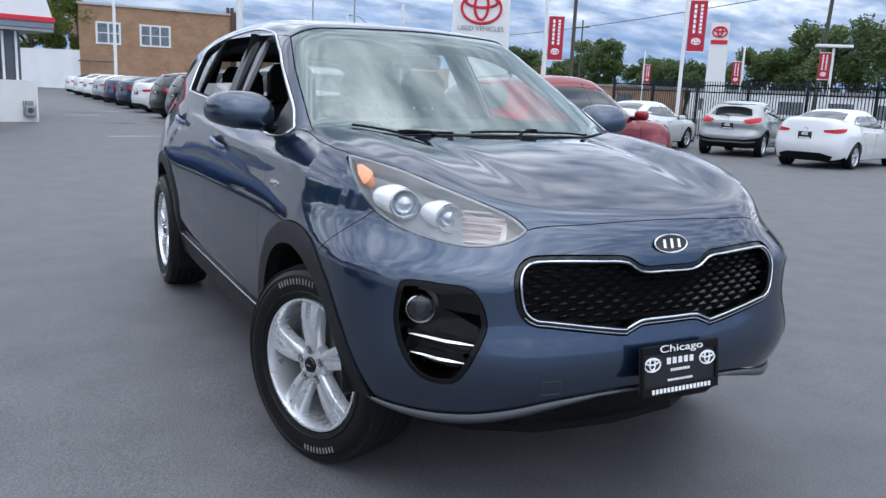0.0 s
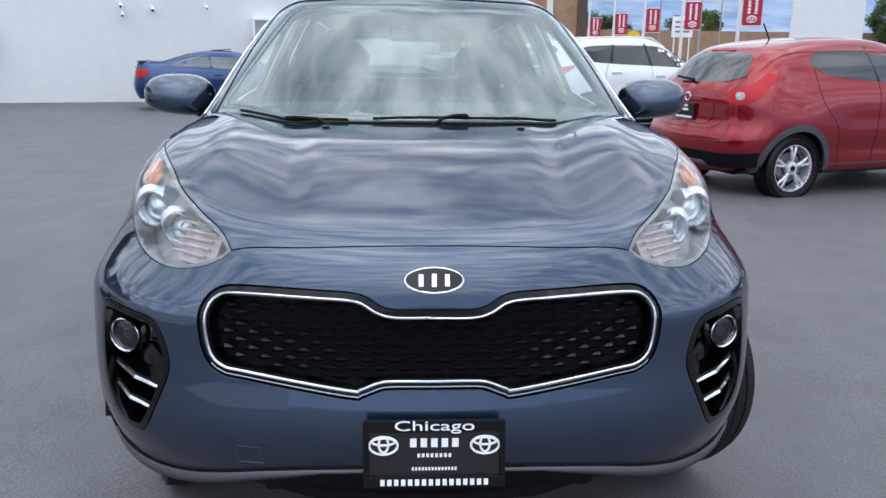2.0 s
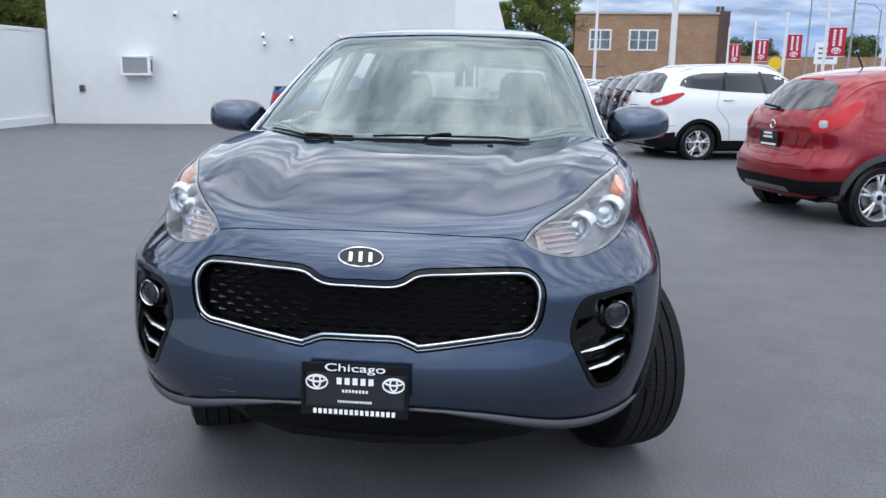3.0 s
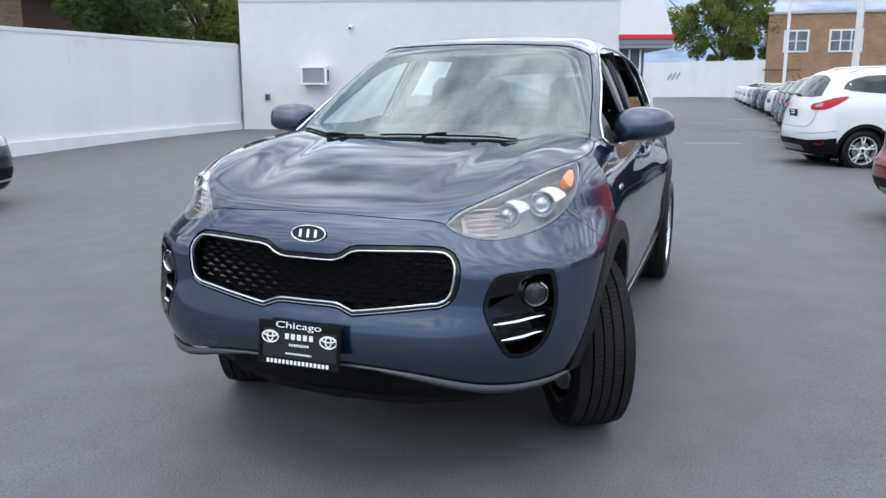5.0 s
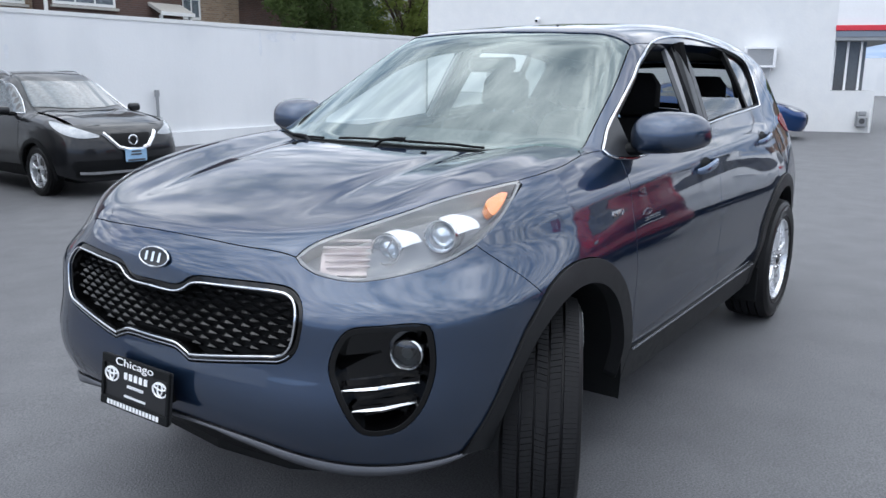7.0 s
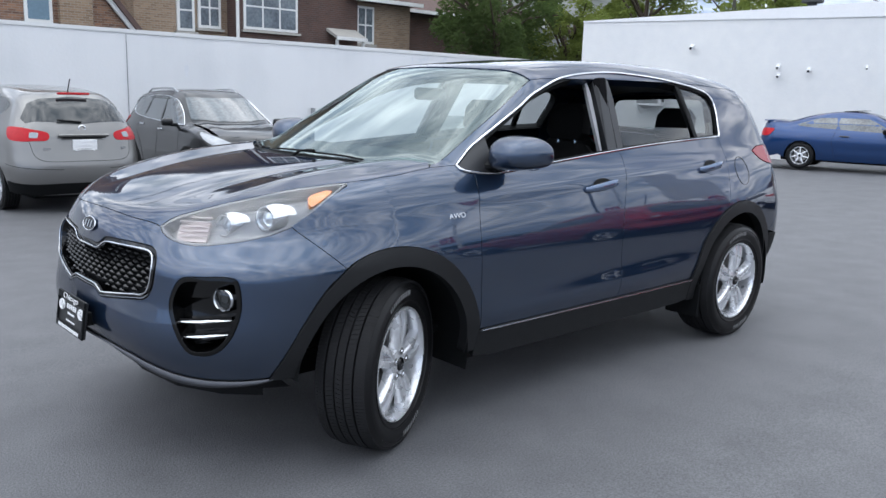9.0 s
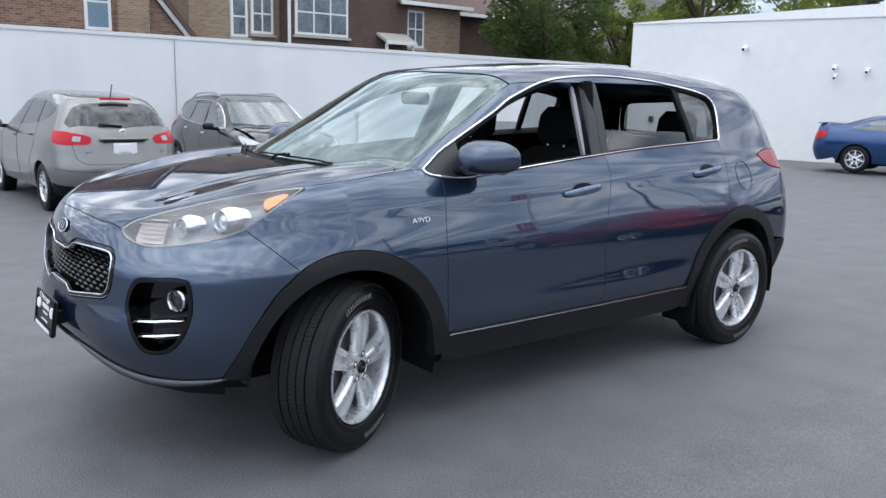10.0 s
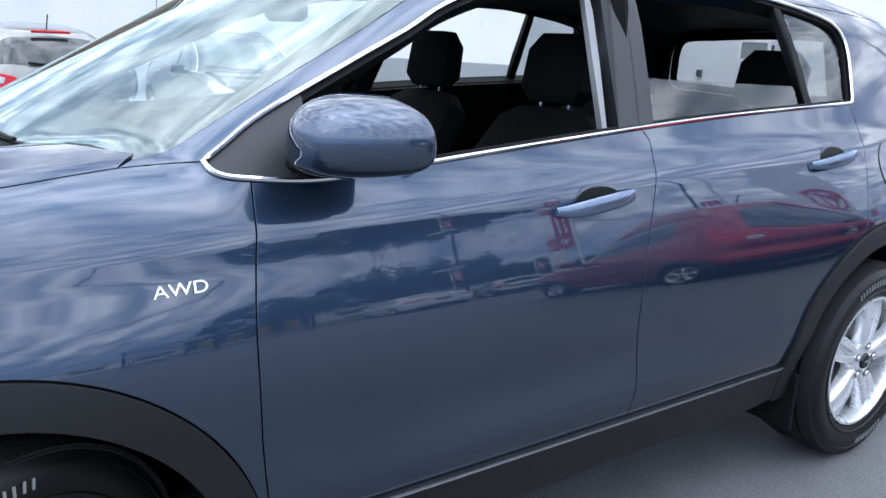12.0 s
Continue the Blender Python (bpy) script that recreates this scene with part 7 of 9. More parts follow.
# ---- parked cars ----
def hull_parked(P):
    hw, H = P["hw"], P["H"]
    b0 = P["belt"]
    width = Spline([(0.15, hw - 0.09), (0.30, hw - 0.045), (0.45, hw - 0.012), (0.65, hw), (0.80, hw - 0.012), (b0 - 0.08, hw - 0.045), (b0, hw - 0.085), (b0 + 0.12, hw - 0.145), (H - 0.14, hw - P["tumble"]), (H, hw - P["tumble"] - 0.07)])
    nose, hood, roof, tail = Spline(P["nose"]), Spline(P["hood"]), Spline(P["roof"]), Spline(P["tail"])
    cx, cz, slope, curv = P["screen"]
    rear0 = -P["wb"]

    def f(x, y, z):
        a = np.abs(y)
        w = width(z) - 0.07 * np.clip((x - 0.1) / 0.8, 0, 2) ** 2 - 0.08 * np.clip((rear0 + 0.2 - x) / 1.0, 0, 2) ** 2
        fl = P.get("flare", 0.012)
        w = w + fl * np.exp(-(x / 0.42) ** 2 - ((z - 0.72) / 0.16) ** 2) + fl * 1.2 * np.exp(-((x - rear0) / 0.45) ** 2 - ((z - 0.78) / 0.18) ** 2)
        w = w - P.get("scoop", 0.010) * np.exp(-((z - 0.52) / 0.09) ** 2) * np.exp(-((x - rear0 / 2) / 0.85) ** 4)
        side = (a - w) * 0.93
        front = x - (nose(z) - 0.22 * a ** 2 - 0.06 * a ** 4)
        rear = (tail(z) + P.get("tailbow", 0.24) * a ** 2) - x
        h = hood(x + 0.10 * a ** 2) - 0.04 * a ** 2 + P.get("ridge", 0.012) * np.exp(-((a - 0.5) / 0.12) ** 2) * np.clip((0.7 - x) / 0.5, 0, 1)
        ws = cz + (cx - x - curv * a ** 2) * slope
        r = roof(x) - 0.085 * a ** 2
        top = smax(h, smin(ws, r, 0.06), 0.02)
        d = smax(smax(side, front, 0.28), rear, P.get("rk", 0.28))
        d = smax(d, (z - top) * 0.9, np.where(x > cx - 0.2, 0.08, 0.13))
        return smax(d, P.get("floor", 0.20) - z, 0.05)
    return f


PLATE_BLACK = mat("dealer_plate_black", (0.012, 0.012, 0.013), 0.4)
PLATE_BLUE = mat("plate_pale_blue", (0.30, 0.48, 0.68), 0.45, var=0.3, scale=20)
TINT = mat("parked_car_glass", (0.020, 0.024, 0.026), 0.04, coat=0.6)
TINT_LIGHT = mat("parked_car_clear_glass", (0.11, 0.13, 0.14), 0.04, coat=0.8, var=0.5, scale=2.5, second=(0.04, 0.045, 0.05))
LAMP_CLEAR = mat("parked_lamp_clear", (0.34, 0.36, 0.38), 0.12, 0.4, coat=1.0, var=0.35, scale=18)
LAMP_RED = mat("parked_lamp_red", (0.46, 0.006, 0.014), 0.3, spec=0.25, coat=0.15, var=0.25, scale=20)


def parked(name, P, paint, at, heading, label, group="", glass_=None, plate="dark", z=None):
    """A parked car, front axle at the origin of its own axes, nose along heading (degrees)."""
    g = gz(*at) if z is None else z
    car = thing(name, (*at, g), label, "car", group, heading)
    wb, hw = P["wb"], P["hw"]
    B = Body(hull_parked(P), {"front": np.array((-0.15, 0, 0.60)), "rear": np.array((-wb + 0.35, 0, 0.75))})
    ST_ = 0.05
    gl = glass_ or TINT
    r_arch = P["tyre"] + P.get("archgap", 0.055)
    zf = P.get("zf", 0.20)
    # one shell from its sides, top, nose and tail
    top_line = [(q, B.lift([(q, P["hw"] - 0.30)], "top")[0, 2]) for q in np.linspace(0.55, min(P["tail"], key=lambda t: t[1])[1] + 0.40, 30)]
    zs = P["sill"]
    edge = [(0.62, top_line[0][1] - 0.015)] + [(x, zz - 0.012) for x, zz in top_line]
    xr = -wb - r_arch - 0.06
    outline = edge + [(top_line[-1][0], 0.7), (xr - 0.10, zs + 0.1)]
    ar = circle2(-wb, P["tyre"] - 0.01, r_arch, 24, 180 + 8, -8)
    af = circle2(0.0, P["tyre"] - 0.01, r_arch, 24, 180 + 8, -8)
    outline += ar + [(-wb + r_arch + 0.02, zs)] + [(-r_arch - 0.02, zs)] + af + [(r_arch + 0.08, zs + 0.05)]
    loop = np.array(outline)
    hwt = hw - 0.30
    xs = [p[0] for p in top_line]
    th = [(x, hwt + 0.012) for x in [0.66] + xs]
    toploop = np.array(th + [(x, -y) for x, y in th[::-1]])
    fz = top_line[0][1]
    a0, a1 = (0.62, fz - 0.015), (r_arch + 0.08, zs + 0.05)
    fronthalf = B.flat(np.vstack([B.lift([(0.66, hwt * k / 4) for k in range(5)], "top"), B.lift([(a0[0] + (a1[0] - a0[0]) * k / 12, a0[1] + (a1[1] - a0[1]) * k / 12) for k in range(13)], "side")]), "front")
    nose_bottom = B.flat(np.array([(P["nose"][0][1], hw * 0.6, zf + 0.03), (P["nose"][0][1] + 0.05, 0.3, zf + 0.03), (P["nose"][0][1] + 0.06, 0.0, zf + 0.03)]), "front")
    fh = np.vstack([fronthalf, nose_bottom])
    fh[0, 0] = fh[-1, 0] = 0
    tl = top_line[-1]
    rearhalf = np.vstack([B.lift([(tl[0] + 0.02, 0.0), (tl[0] + 0.02, hwt * 0.5), (tl[0] + 0.02, hwt + 0.012)], "top"), B.lift([(tl[0] + 0.01, tl[1] - 0.012 + (0.712 - tl[1]) * k / 8) for k in range(9)] + [(tl[0] + 0.01 + (xr - 0.10 - tl[0]) * k / 5, 0.7 + (zs - 0.6) * k / 5) for k in range(1, 6)], "side")])
    rh_ = B.flat(rearhalf, "rear")
    rbot = B.flat(np.array([(P["tail"][0][1] + 0.1, hw * 0.6, zf + 0.08), (P["tail"][0][1], 0.3, zf + 0.06), (P["tail"][0][1], 0.0, zf + 0.06)]), "rear")
    rr = np.vstack([rh_, rbot])
    rr[0, 0] = rr[-1, 0] = 0
    fl2 = spline_dense
    panel("bonnet_and_roof", B, "top", [fl2(toploop)], paint, car, step=0.07, off=0.003, gap=-0.030, lip=0)
    panel("front_end", B, "front", [fl2(both_halves(fh))], paint, car, step=0.06, off=0.0045, gap=-0.025, lip=0)
    panel("rear_end", B, "rear", [fl2(both_halves(rr))], paint, car, step=0.05, off=0.0045, gap=-0.025, lip=0)
    dlo_ = spline_path(P["dlo"], 0.04, True)
    for mir in (False, True):
        sg = -1 if mir else 1
        panel("body_side", B, "side", [fl2(loop)], paint, car, step=0.06, gap=-0.004, lip=0.03, mirror=mir)
        panel("side_glass", B, "side", [dlo_], gl, car, step=0.08, off=0.002, gap=0, lip=0.01, mirror=mir, label="dark side glass")
        for (xa, za, xb, zb, w_) in P["pillars"]:
            panel("window_pillar", B, "side", [np.array([(xa - w_, za), (xa + w_, za), (xb + w_, zb), (xb - w_, zb)])], P.get("pillar_mat", GLOSS_BLACK), car, step=0.1, off=0.006, gap=0, lip=0, mirror=mir)
        if P.get("trim"):
            q = B.lift(dlo_, "side")
            tube("window_trim", (q + B.normal(q) * 0.004) * (1, sg, 1), 0.008, P["trim"], car, n=5, closed=True)
        for ln in P["seams"]:
            q = B.lift(spline_path(ln, 0.06, False), "side")
            tube("door_seam", (q + B.normal(q) * 0.0005) * (1, sg, 1), 0.0035, GLOSS_BLACK, car, n=4)
        for x, zz in P["handles"]:
            q = B.lift([(x - 0.1, zz), (x, zz + 0.003), (x + 0.1, zz)], "side") + np.array(((0, 0.012, 0), (0, 0.04, 0), (0, 0.012, 0)))
            tube("door_handle", q * (1, sg, 1), 0.016, P.get("handle_mat", paint), car, n=6)
        if P.get("clad"):
            cl = P["clad"]
            o = circle2(0.0, P["tyre"] - 0.01, r_arch + 0.055, 24, -12, 192) + circle2(0.0, P["tyre"] - 0.01, r_arch - 0.008, 24, 190, -10)
            panel("wheel_arch_trim", B, "side", [np.array(o)], cl, car, step=0.05, off=0.010, gap=0, lip=0.03, mirror=mir)
            o = circle2(-wb, P["tyre"] - 0.01, r_arch + 0.055, 24, -12, 192) + circle2(-wb, P["tyre"] - 0.01, r_arch - 0.008, 24, 190, -10)
            panel("wheel_arch_trim", B, "side", [np.array(o)], cl, car, step=0.05, off=0.010, gap=0, lip=0.03, mirror=mir)
            panel("sill_trim", B, "side", [np.array([(-r_arch, zs + 0.10), (-wb + r_arch, zs + 0.10), (-wb + r_arch, zs - 0.05), (-r_arch, zs - 0.05)])], cl, car, step=0.1, off=0.008, gap=0, lip=0.05, mirror=mir)
        for key, mt, nm, md in (("tail_lamp", LAMP_RED, "tail_lamp", "rear"), ("head_lamp", LAMP_CLEAR, "headlamp", "front"), ("tail_clear", LAMP_CLEAR, "reversing_lamp", "rear"), ("reflector", LAMP_RED, "bumper_reflector", "rear"), ("front_grille_side", BLACK_PLASTIC, "bumper_vent", "front")):
            if key in P:
                q = B.flat(np.array(P[key]), md)
                panel(nm, B, md, [spline_path(q, 0.025, True)], mt, car, step=0.05, off=0.017 if key == "tail_clear" else 0.012, gap=0, lip=0.012, mirror=mir)
        # mirror
        mx, my, mz = P["mirror"]
        bm = bmesh.new()
        add_box(bm, (0.11, 0.19, 0.125), (mx, sg * my, mz), bev=0.045, seg=3)
        mr = part("wing_mirror", bm, P.get("mirror_mat", paint), car, smooth=True)
        tube("mirror_arm", [(mx + 0.03, sg * (my - 0.20), mz - 0.05), (mx, sg * (my - 0.06), mz - 0.04)], 0.03, BLACK_PLASTIC, mr, n=6)
        for x in (0.0, -wb):
            lathe("wheel_well", [(0.0, sg * (hw - 0.42)), (r_arch + 0.01, sg * (hw - 0.42)), (r_arch + 0.01, sg * (hw - 0.05))], BLACK_PLASTIC, car, n=18, m=Matrix.Translation((x, 0, P["tyre"])) @ Matrix.Rotation(radians(10), 4, "Y"), sweep=radians(200))
            wheel(car, (x, sg * (hw - 0.125), P["tyre"]), 0, mir, rad=P["tyre"], wide=0.21, rim=P["rim"], style=P["style"], detail=False, label="silver alloy wheel with a black tyre")
        if P.get("rails"):
            q = B.lift(spline_path([(x, hw - 0.37) for x in np.linspace(*P["rails"], 8)], 0.15, False), "top")
            q[1:-1] += (0, 0, 0.05)
            tube("roof_rail", q * (1, sg, 1), 0.016, P.get("rail_mat", CHROME), car, n=6)
    bm = bmesh.new()
    add_box(bm, (wb + 1.0, hw * 1.3, 0.16), (-wb / 2, 0, zf + 0.06), bev=0.03)
    part("underbody", bm, BLACK_PLASTIC, car)
    # screens
    q = P["screen_loop"]
    sl = np.array(q + [(x, -y) for x, y in q[::-1]])
    panel("windscreen", B, "top", [fl2(sl)], TINT_LIGHT, car, step=0.07, off=0.010, gap=0, lip=0)
    q = P["rear_glass"]
    if P["rear_mode"] == "top":
        rl_ = np.array(q + [(x, -y) for x, y in q[::-1]])
        panel("rear_window", B, "top", [fl2(rl_)], gl, car, step=0.07, off=0.010, gap=0, lip=0)
    else:
        hf = B.flat(np.array(q), "rear")
        hf[0, 0] = hf[-1, 0] = 0
        panel("rear_window", B, "rear", [both_halves(hf)], gl, car, step=0.05, off=0.011, gap=0, lip=0)
        x0 = B.lift(B.flat(np.array([q[-1]]), "rear"), "rear")[0]
        tube("rear_wiper", [(x0[0] - 0.02, 0.0, x0[2] + 0.03), (x0[0] - 0.0, 0.30, x0[2] + 0.055)], 0.013, BLACK_PLASTIC, car, n=6)
    for key, mt, nm, md, of in (("grille", BLACK_PLASTIC, "grille", "front", 0.010), ("lower_front", BLACK_PLASTIC, "lower_grille", "front", 0.011), ("lower_rear", P.get("lower_mat", BLACK_PLASTIC), "lower_bumper", "rear", 0.013), ("silver_front", CHROME, "bright_bumper_bar", "front", 0.018), ("silver_rear", SMOKE_SILVER, "rear_skid_panel", "rear", 0.020)):
        if key in P:
            hf = B.flat(np.array(P[key]), md)
            hf[0, 0] = hf[-1, 0] = 0
            panel(nm, B, md, [both_halves(np.array(spline_dense_open(hf)))], mt, car, step=0.05, off=of, gap=0, lip=0.012)
    for key, mt in (("chrome_v", CHROME),):
        if key in P:
            for sg in (-1, 1):
                q = B.lift(B.flat(np.array(P[key]), "front"), "front") + (0.02, 0, 0)
                tube("grille_chrome", q * (1, sg, 1), 0.028, mt, car, "bright chrome grille bracket", n=6)
    for ln in P.get("tail_seams", ()):
        q = B.lift(spline_path(B.flat(np.array(ln), "rear"), 0.05, False), "rear")
        q = q + B.normal(q) * 0.005
        for sg in (-1, 1):
            tube("tailgate_seam", q * (1, sg, 1), 0.0035, GLOSS_BLACK, car, n=4)
    if "badge_front" in P:
        q = B.lift(B.flat(np.array([P["badge_front"]]), "front"), "front")
        lathe("badge", [(0.05, 0.0), (0.062, 0.006), (0.075, 0.0)], CHROME, car, n=24, m=Matrix.Translation(Vector(q[0]) + Vector((0.02, 0, 0))) @ Matrix.Rotation(radians(-90), 4, "Z"))
    if "badge_rear" in P:
        q = B.lift(B.flat(np.array([P["badge_rear"]]), "rear"), "rear")
        lathe("badge", [(0.03, 0.0), (0.04, 0.006), (0.05, 0.0)], CHROME, car, n=24, m=Matrix.Translation(Vector(q[0]) - Vector((0.008, 0, 0))) @ Matrix.Rotation(radians(90), 4, "Z"))
    if "brake_light" in P:
        x, zz, w_ = P["brake_light"]
        box("high_brake_light", (0.05, w_, 0.03), (x, 0, zz), LAMP_RED, car, bev=0.008)
    if "aerial" in P:
        x, zz = P["aerial"]
        tube("aerial", [(x, 0, zz), (x - 0.12, 0, zz + 0.20)], 0.008, BLACK_PLASTIC, car, n=6)
    if plate != "none":
        end = "plate_front" if plate == "front" else "plate_rear"
        x, zz, tilt = P[end]
        md = "front" if plate == "front" else "rear"
        s = 1 if md == "front" else -1
        mt = PLATE_BLUE if plate == "front" else (PLATE_BLACK if plate == "dark" else WHITE_PAINT)
        rt = Matrix.Rotation(radians(tilt), 4, "Y")
        pl = box("plate", (0.014, 0.32, 0.165), (x, 0, zz), mt, car, "dealer plate with plain bars", rot=rt, bev=0.004)
        for dz, w_ in ((0.055, 0.14), (0.015, 0.16), (-0.06, 0.26)):
            box("plate_bar", (0.006, w_, 0.022), (x + s * 0.009 + math.sin(radians(tilt)) * dz, 0, zz + dz), DARK_GREY if plate == "front" else PLATE_WHITE, pl, rot=rt)
    return car


def spline_dense_open(P, step=0.035):
    out = []
    for a, b in zip(P[:-1], P[1:]):
        k = max(1, int(np.linalg.norm(b - a) / step))
        out += [a + (b - a) * i / k for i in range(k)]
    return out + [P[-1]]


RED_PAINT = car_paint("deep_red_metallic", (0.23, 0.006, 0.013))
WHITE_CAR = car_paint("white_car_paint", (0.66, 0.67, 0.68), 0.0)
BLUE_COUPE = car_paint("royal_blue_metallic", (0.010, 0.040, 0.13))
BLACK_CAR = car_paint("black_car_paint", (0.008, 0.0085, 0.010), 0.0, ior=1.42)
SILVER_CAR = car_paint("silver_grey_metallic", (0.36, 0.37, 0.38), 0.6)
WARM_SILVER = car_paint("warm_grey_metallic", (0.20, 0.197, 0.19), 0.6)
GREY_CAR = car_paint("dark_grey_metallic", (0.022, 0.024, 0.028), 0.5)
NAVY_CAR = car_paint("navy_metallic", (0.02, 0.035, 0.075), 0.5)

JUKE = dict(wb=2.53, hw=0.885, H=1.57, belt=1.10, tumble=0.27, tyre=0.335, rim=0.235, style="twin", sill=0.27, flare=0.035, scoop=0.03, ridge=0.03,
    nose=[(0.2, 0.70), (0.4, 0.80), (0.6, 0.82), (0.8, 0.76), (1.0, 0.60)],
    hood=[(-0.6, 1.10), (-0.2, 1.07), (0.2, 1.03), (0.5, 0.97), (0.75, 0.88)], screen=(-0.25, 1.06, 0.62, 0.45),
    roof=[(-0.8, 1.45), (-1.2, 1.545), (-1.6, 1.57), (-2.2, 1.54), (-2.7, 1.46), (-3.0, 1.38), (-3.3, 1.28)],
    tail=[(0.25, -3.16), (0.42, -3.28), (0.55, -3.31), (0.64, -3.295), (0.73, -3.235), (0.86, -3.215), (1.0, -3.19), (1.1, -3.12), (1.3, -2.95), (1.45, -2.84), (1.55, -2.8)],
    dlo=[(-0.55, 1.09), (-0.55, 1.09), (-1.2, 1.115), (-2.0, 1.17), (-2.25, 1.25), (-2.3, 1.33), (-2.2, 1.40), (-1.9, 1.46), (-1.4, 1.475), (-1.1, 1.42), (-0.8, 1.26)],
    pillars=[(-1.47, 1.13, -1.52, 1.47, 0.02)], seams=[[(-1.47, 1.13), (-1.50, 0.8), (-1.52, 0.34)], [(-2.28, 1.25), (-2.25, 0.95), (-2.05, 0.72), (-1.98, 0.36)], [(-0.48, 1.08), (-0.45, 0.8), (-0.47, 0.34)]],
    handles=[(-1.30, 0.96)], clad=DARK_GREY, mirror=(-0.66, 0.98, 1.10), screen_loop=[(-0.33, 0.0), (-0.38, 0.3), (-0.55, 0.60), (-0.98, 0.50), (-0.88, 0.25), (-0.85, 0.0)],
    rear_mode="rear", rear_glass=[(-2.85, 0, 1.44), (-2.85, 0.3, 1.43), (-2.83, 0.47, 1.38), (-2.98, 0.57, 1.16), (-3.07, 0.40, 1.11), (-3.12, 0, 1.09)],
    tail_lamp=[(-3.19, 0.56, 1.03), (-3.03, 0.70, 1.12), (-2.86, 0.72, 1.20), (-2.75, 0.76, 1.20), (-2.88, 0.79, 1.08), (-2.98, 0.80, 0.99), (-3.10, 0.70, 0.93), (-3.20, 0.60, 0.93)],
    tail_clear=[(-3.15, 0.63, 1.03), (-3.10, 0.69, 1.03), (-3.10, 0.70, 0.97), (-3.15, 0.65, 0.97)],
    head_lamp=[(0.62, 0.5, 0.86), (0.45, 0.66, 0.92), (0.30, 0.72, 0.95), (0.45, 0.70, 0.88)],
    lower_rear=[(-3.3, 0, 0.49), (-3.25, 0.45, 0.48), (-2.95, 0.82, 0.51), (-2.95, 0.80, 0.36), (-3.2, 0.45, 0.33), (-3.25, 0, 0.33)], silver_rear=[(-3.28, 0, 0.40), (-3.22, 0.35, 0.40), (-3.2, 0.40, 0.35), (-3.25, 0, 0.345)], zf=0.27, floor=0.27,
    tail_seams=[[(-3.06, 0.58, 1.09), (-3.12, 0.60, 0.98), (-3.18, 0.52, 0.80), (-3.22, 0.42, 0.70), (-3.24, 0.0, 0.685)], [(-3.15, 0.0, 0.945), (-3.15, 0.32, 0.945), (-3.15, 0.38, 0.90), (-3.2, 0.34, 0.74), (-3.2, 0.0, 0.735)], [(-3.0, 0.80, 0.62), (-3.2, 0.62, 0.585), (-3.28, 0.3, 0.58)]], badge_rear=(-3.2, 0, 1.0), brake_light=(-2.80, 1.465, 0.35), aerial=(-2.2, 1.55), plate_rear=(-3.245, 0.83, -6), grille=[(0.8, 0, 0.74), (0.75, 0.4, 0.74), (0.75, 0.35, 0.6), (0.82, 0, 0.6)])
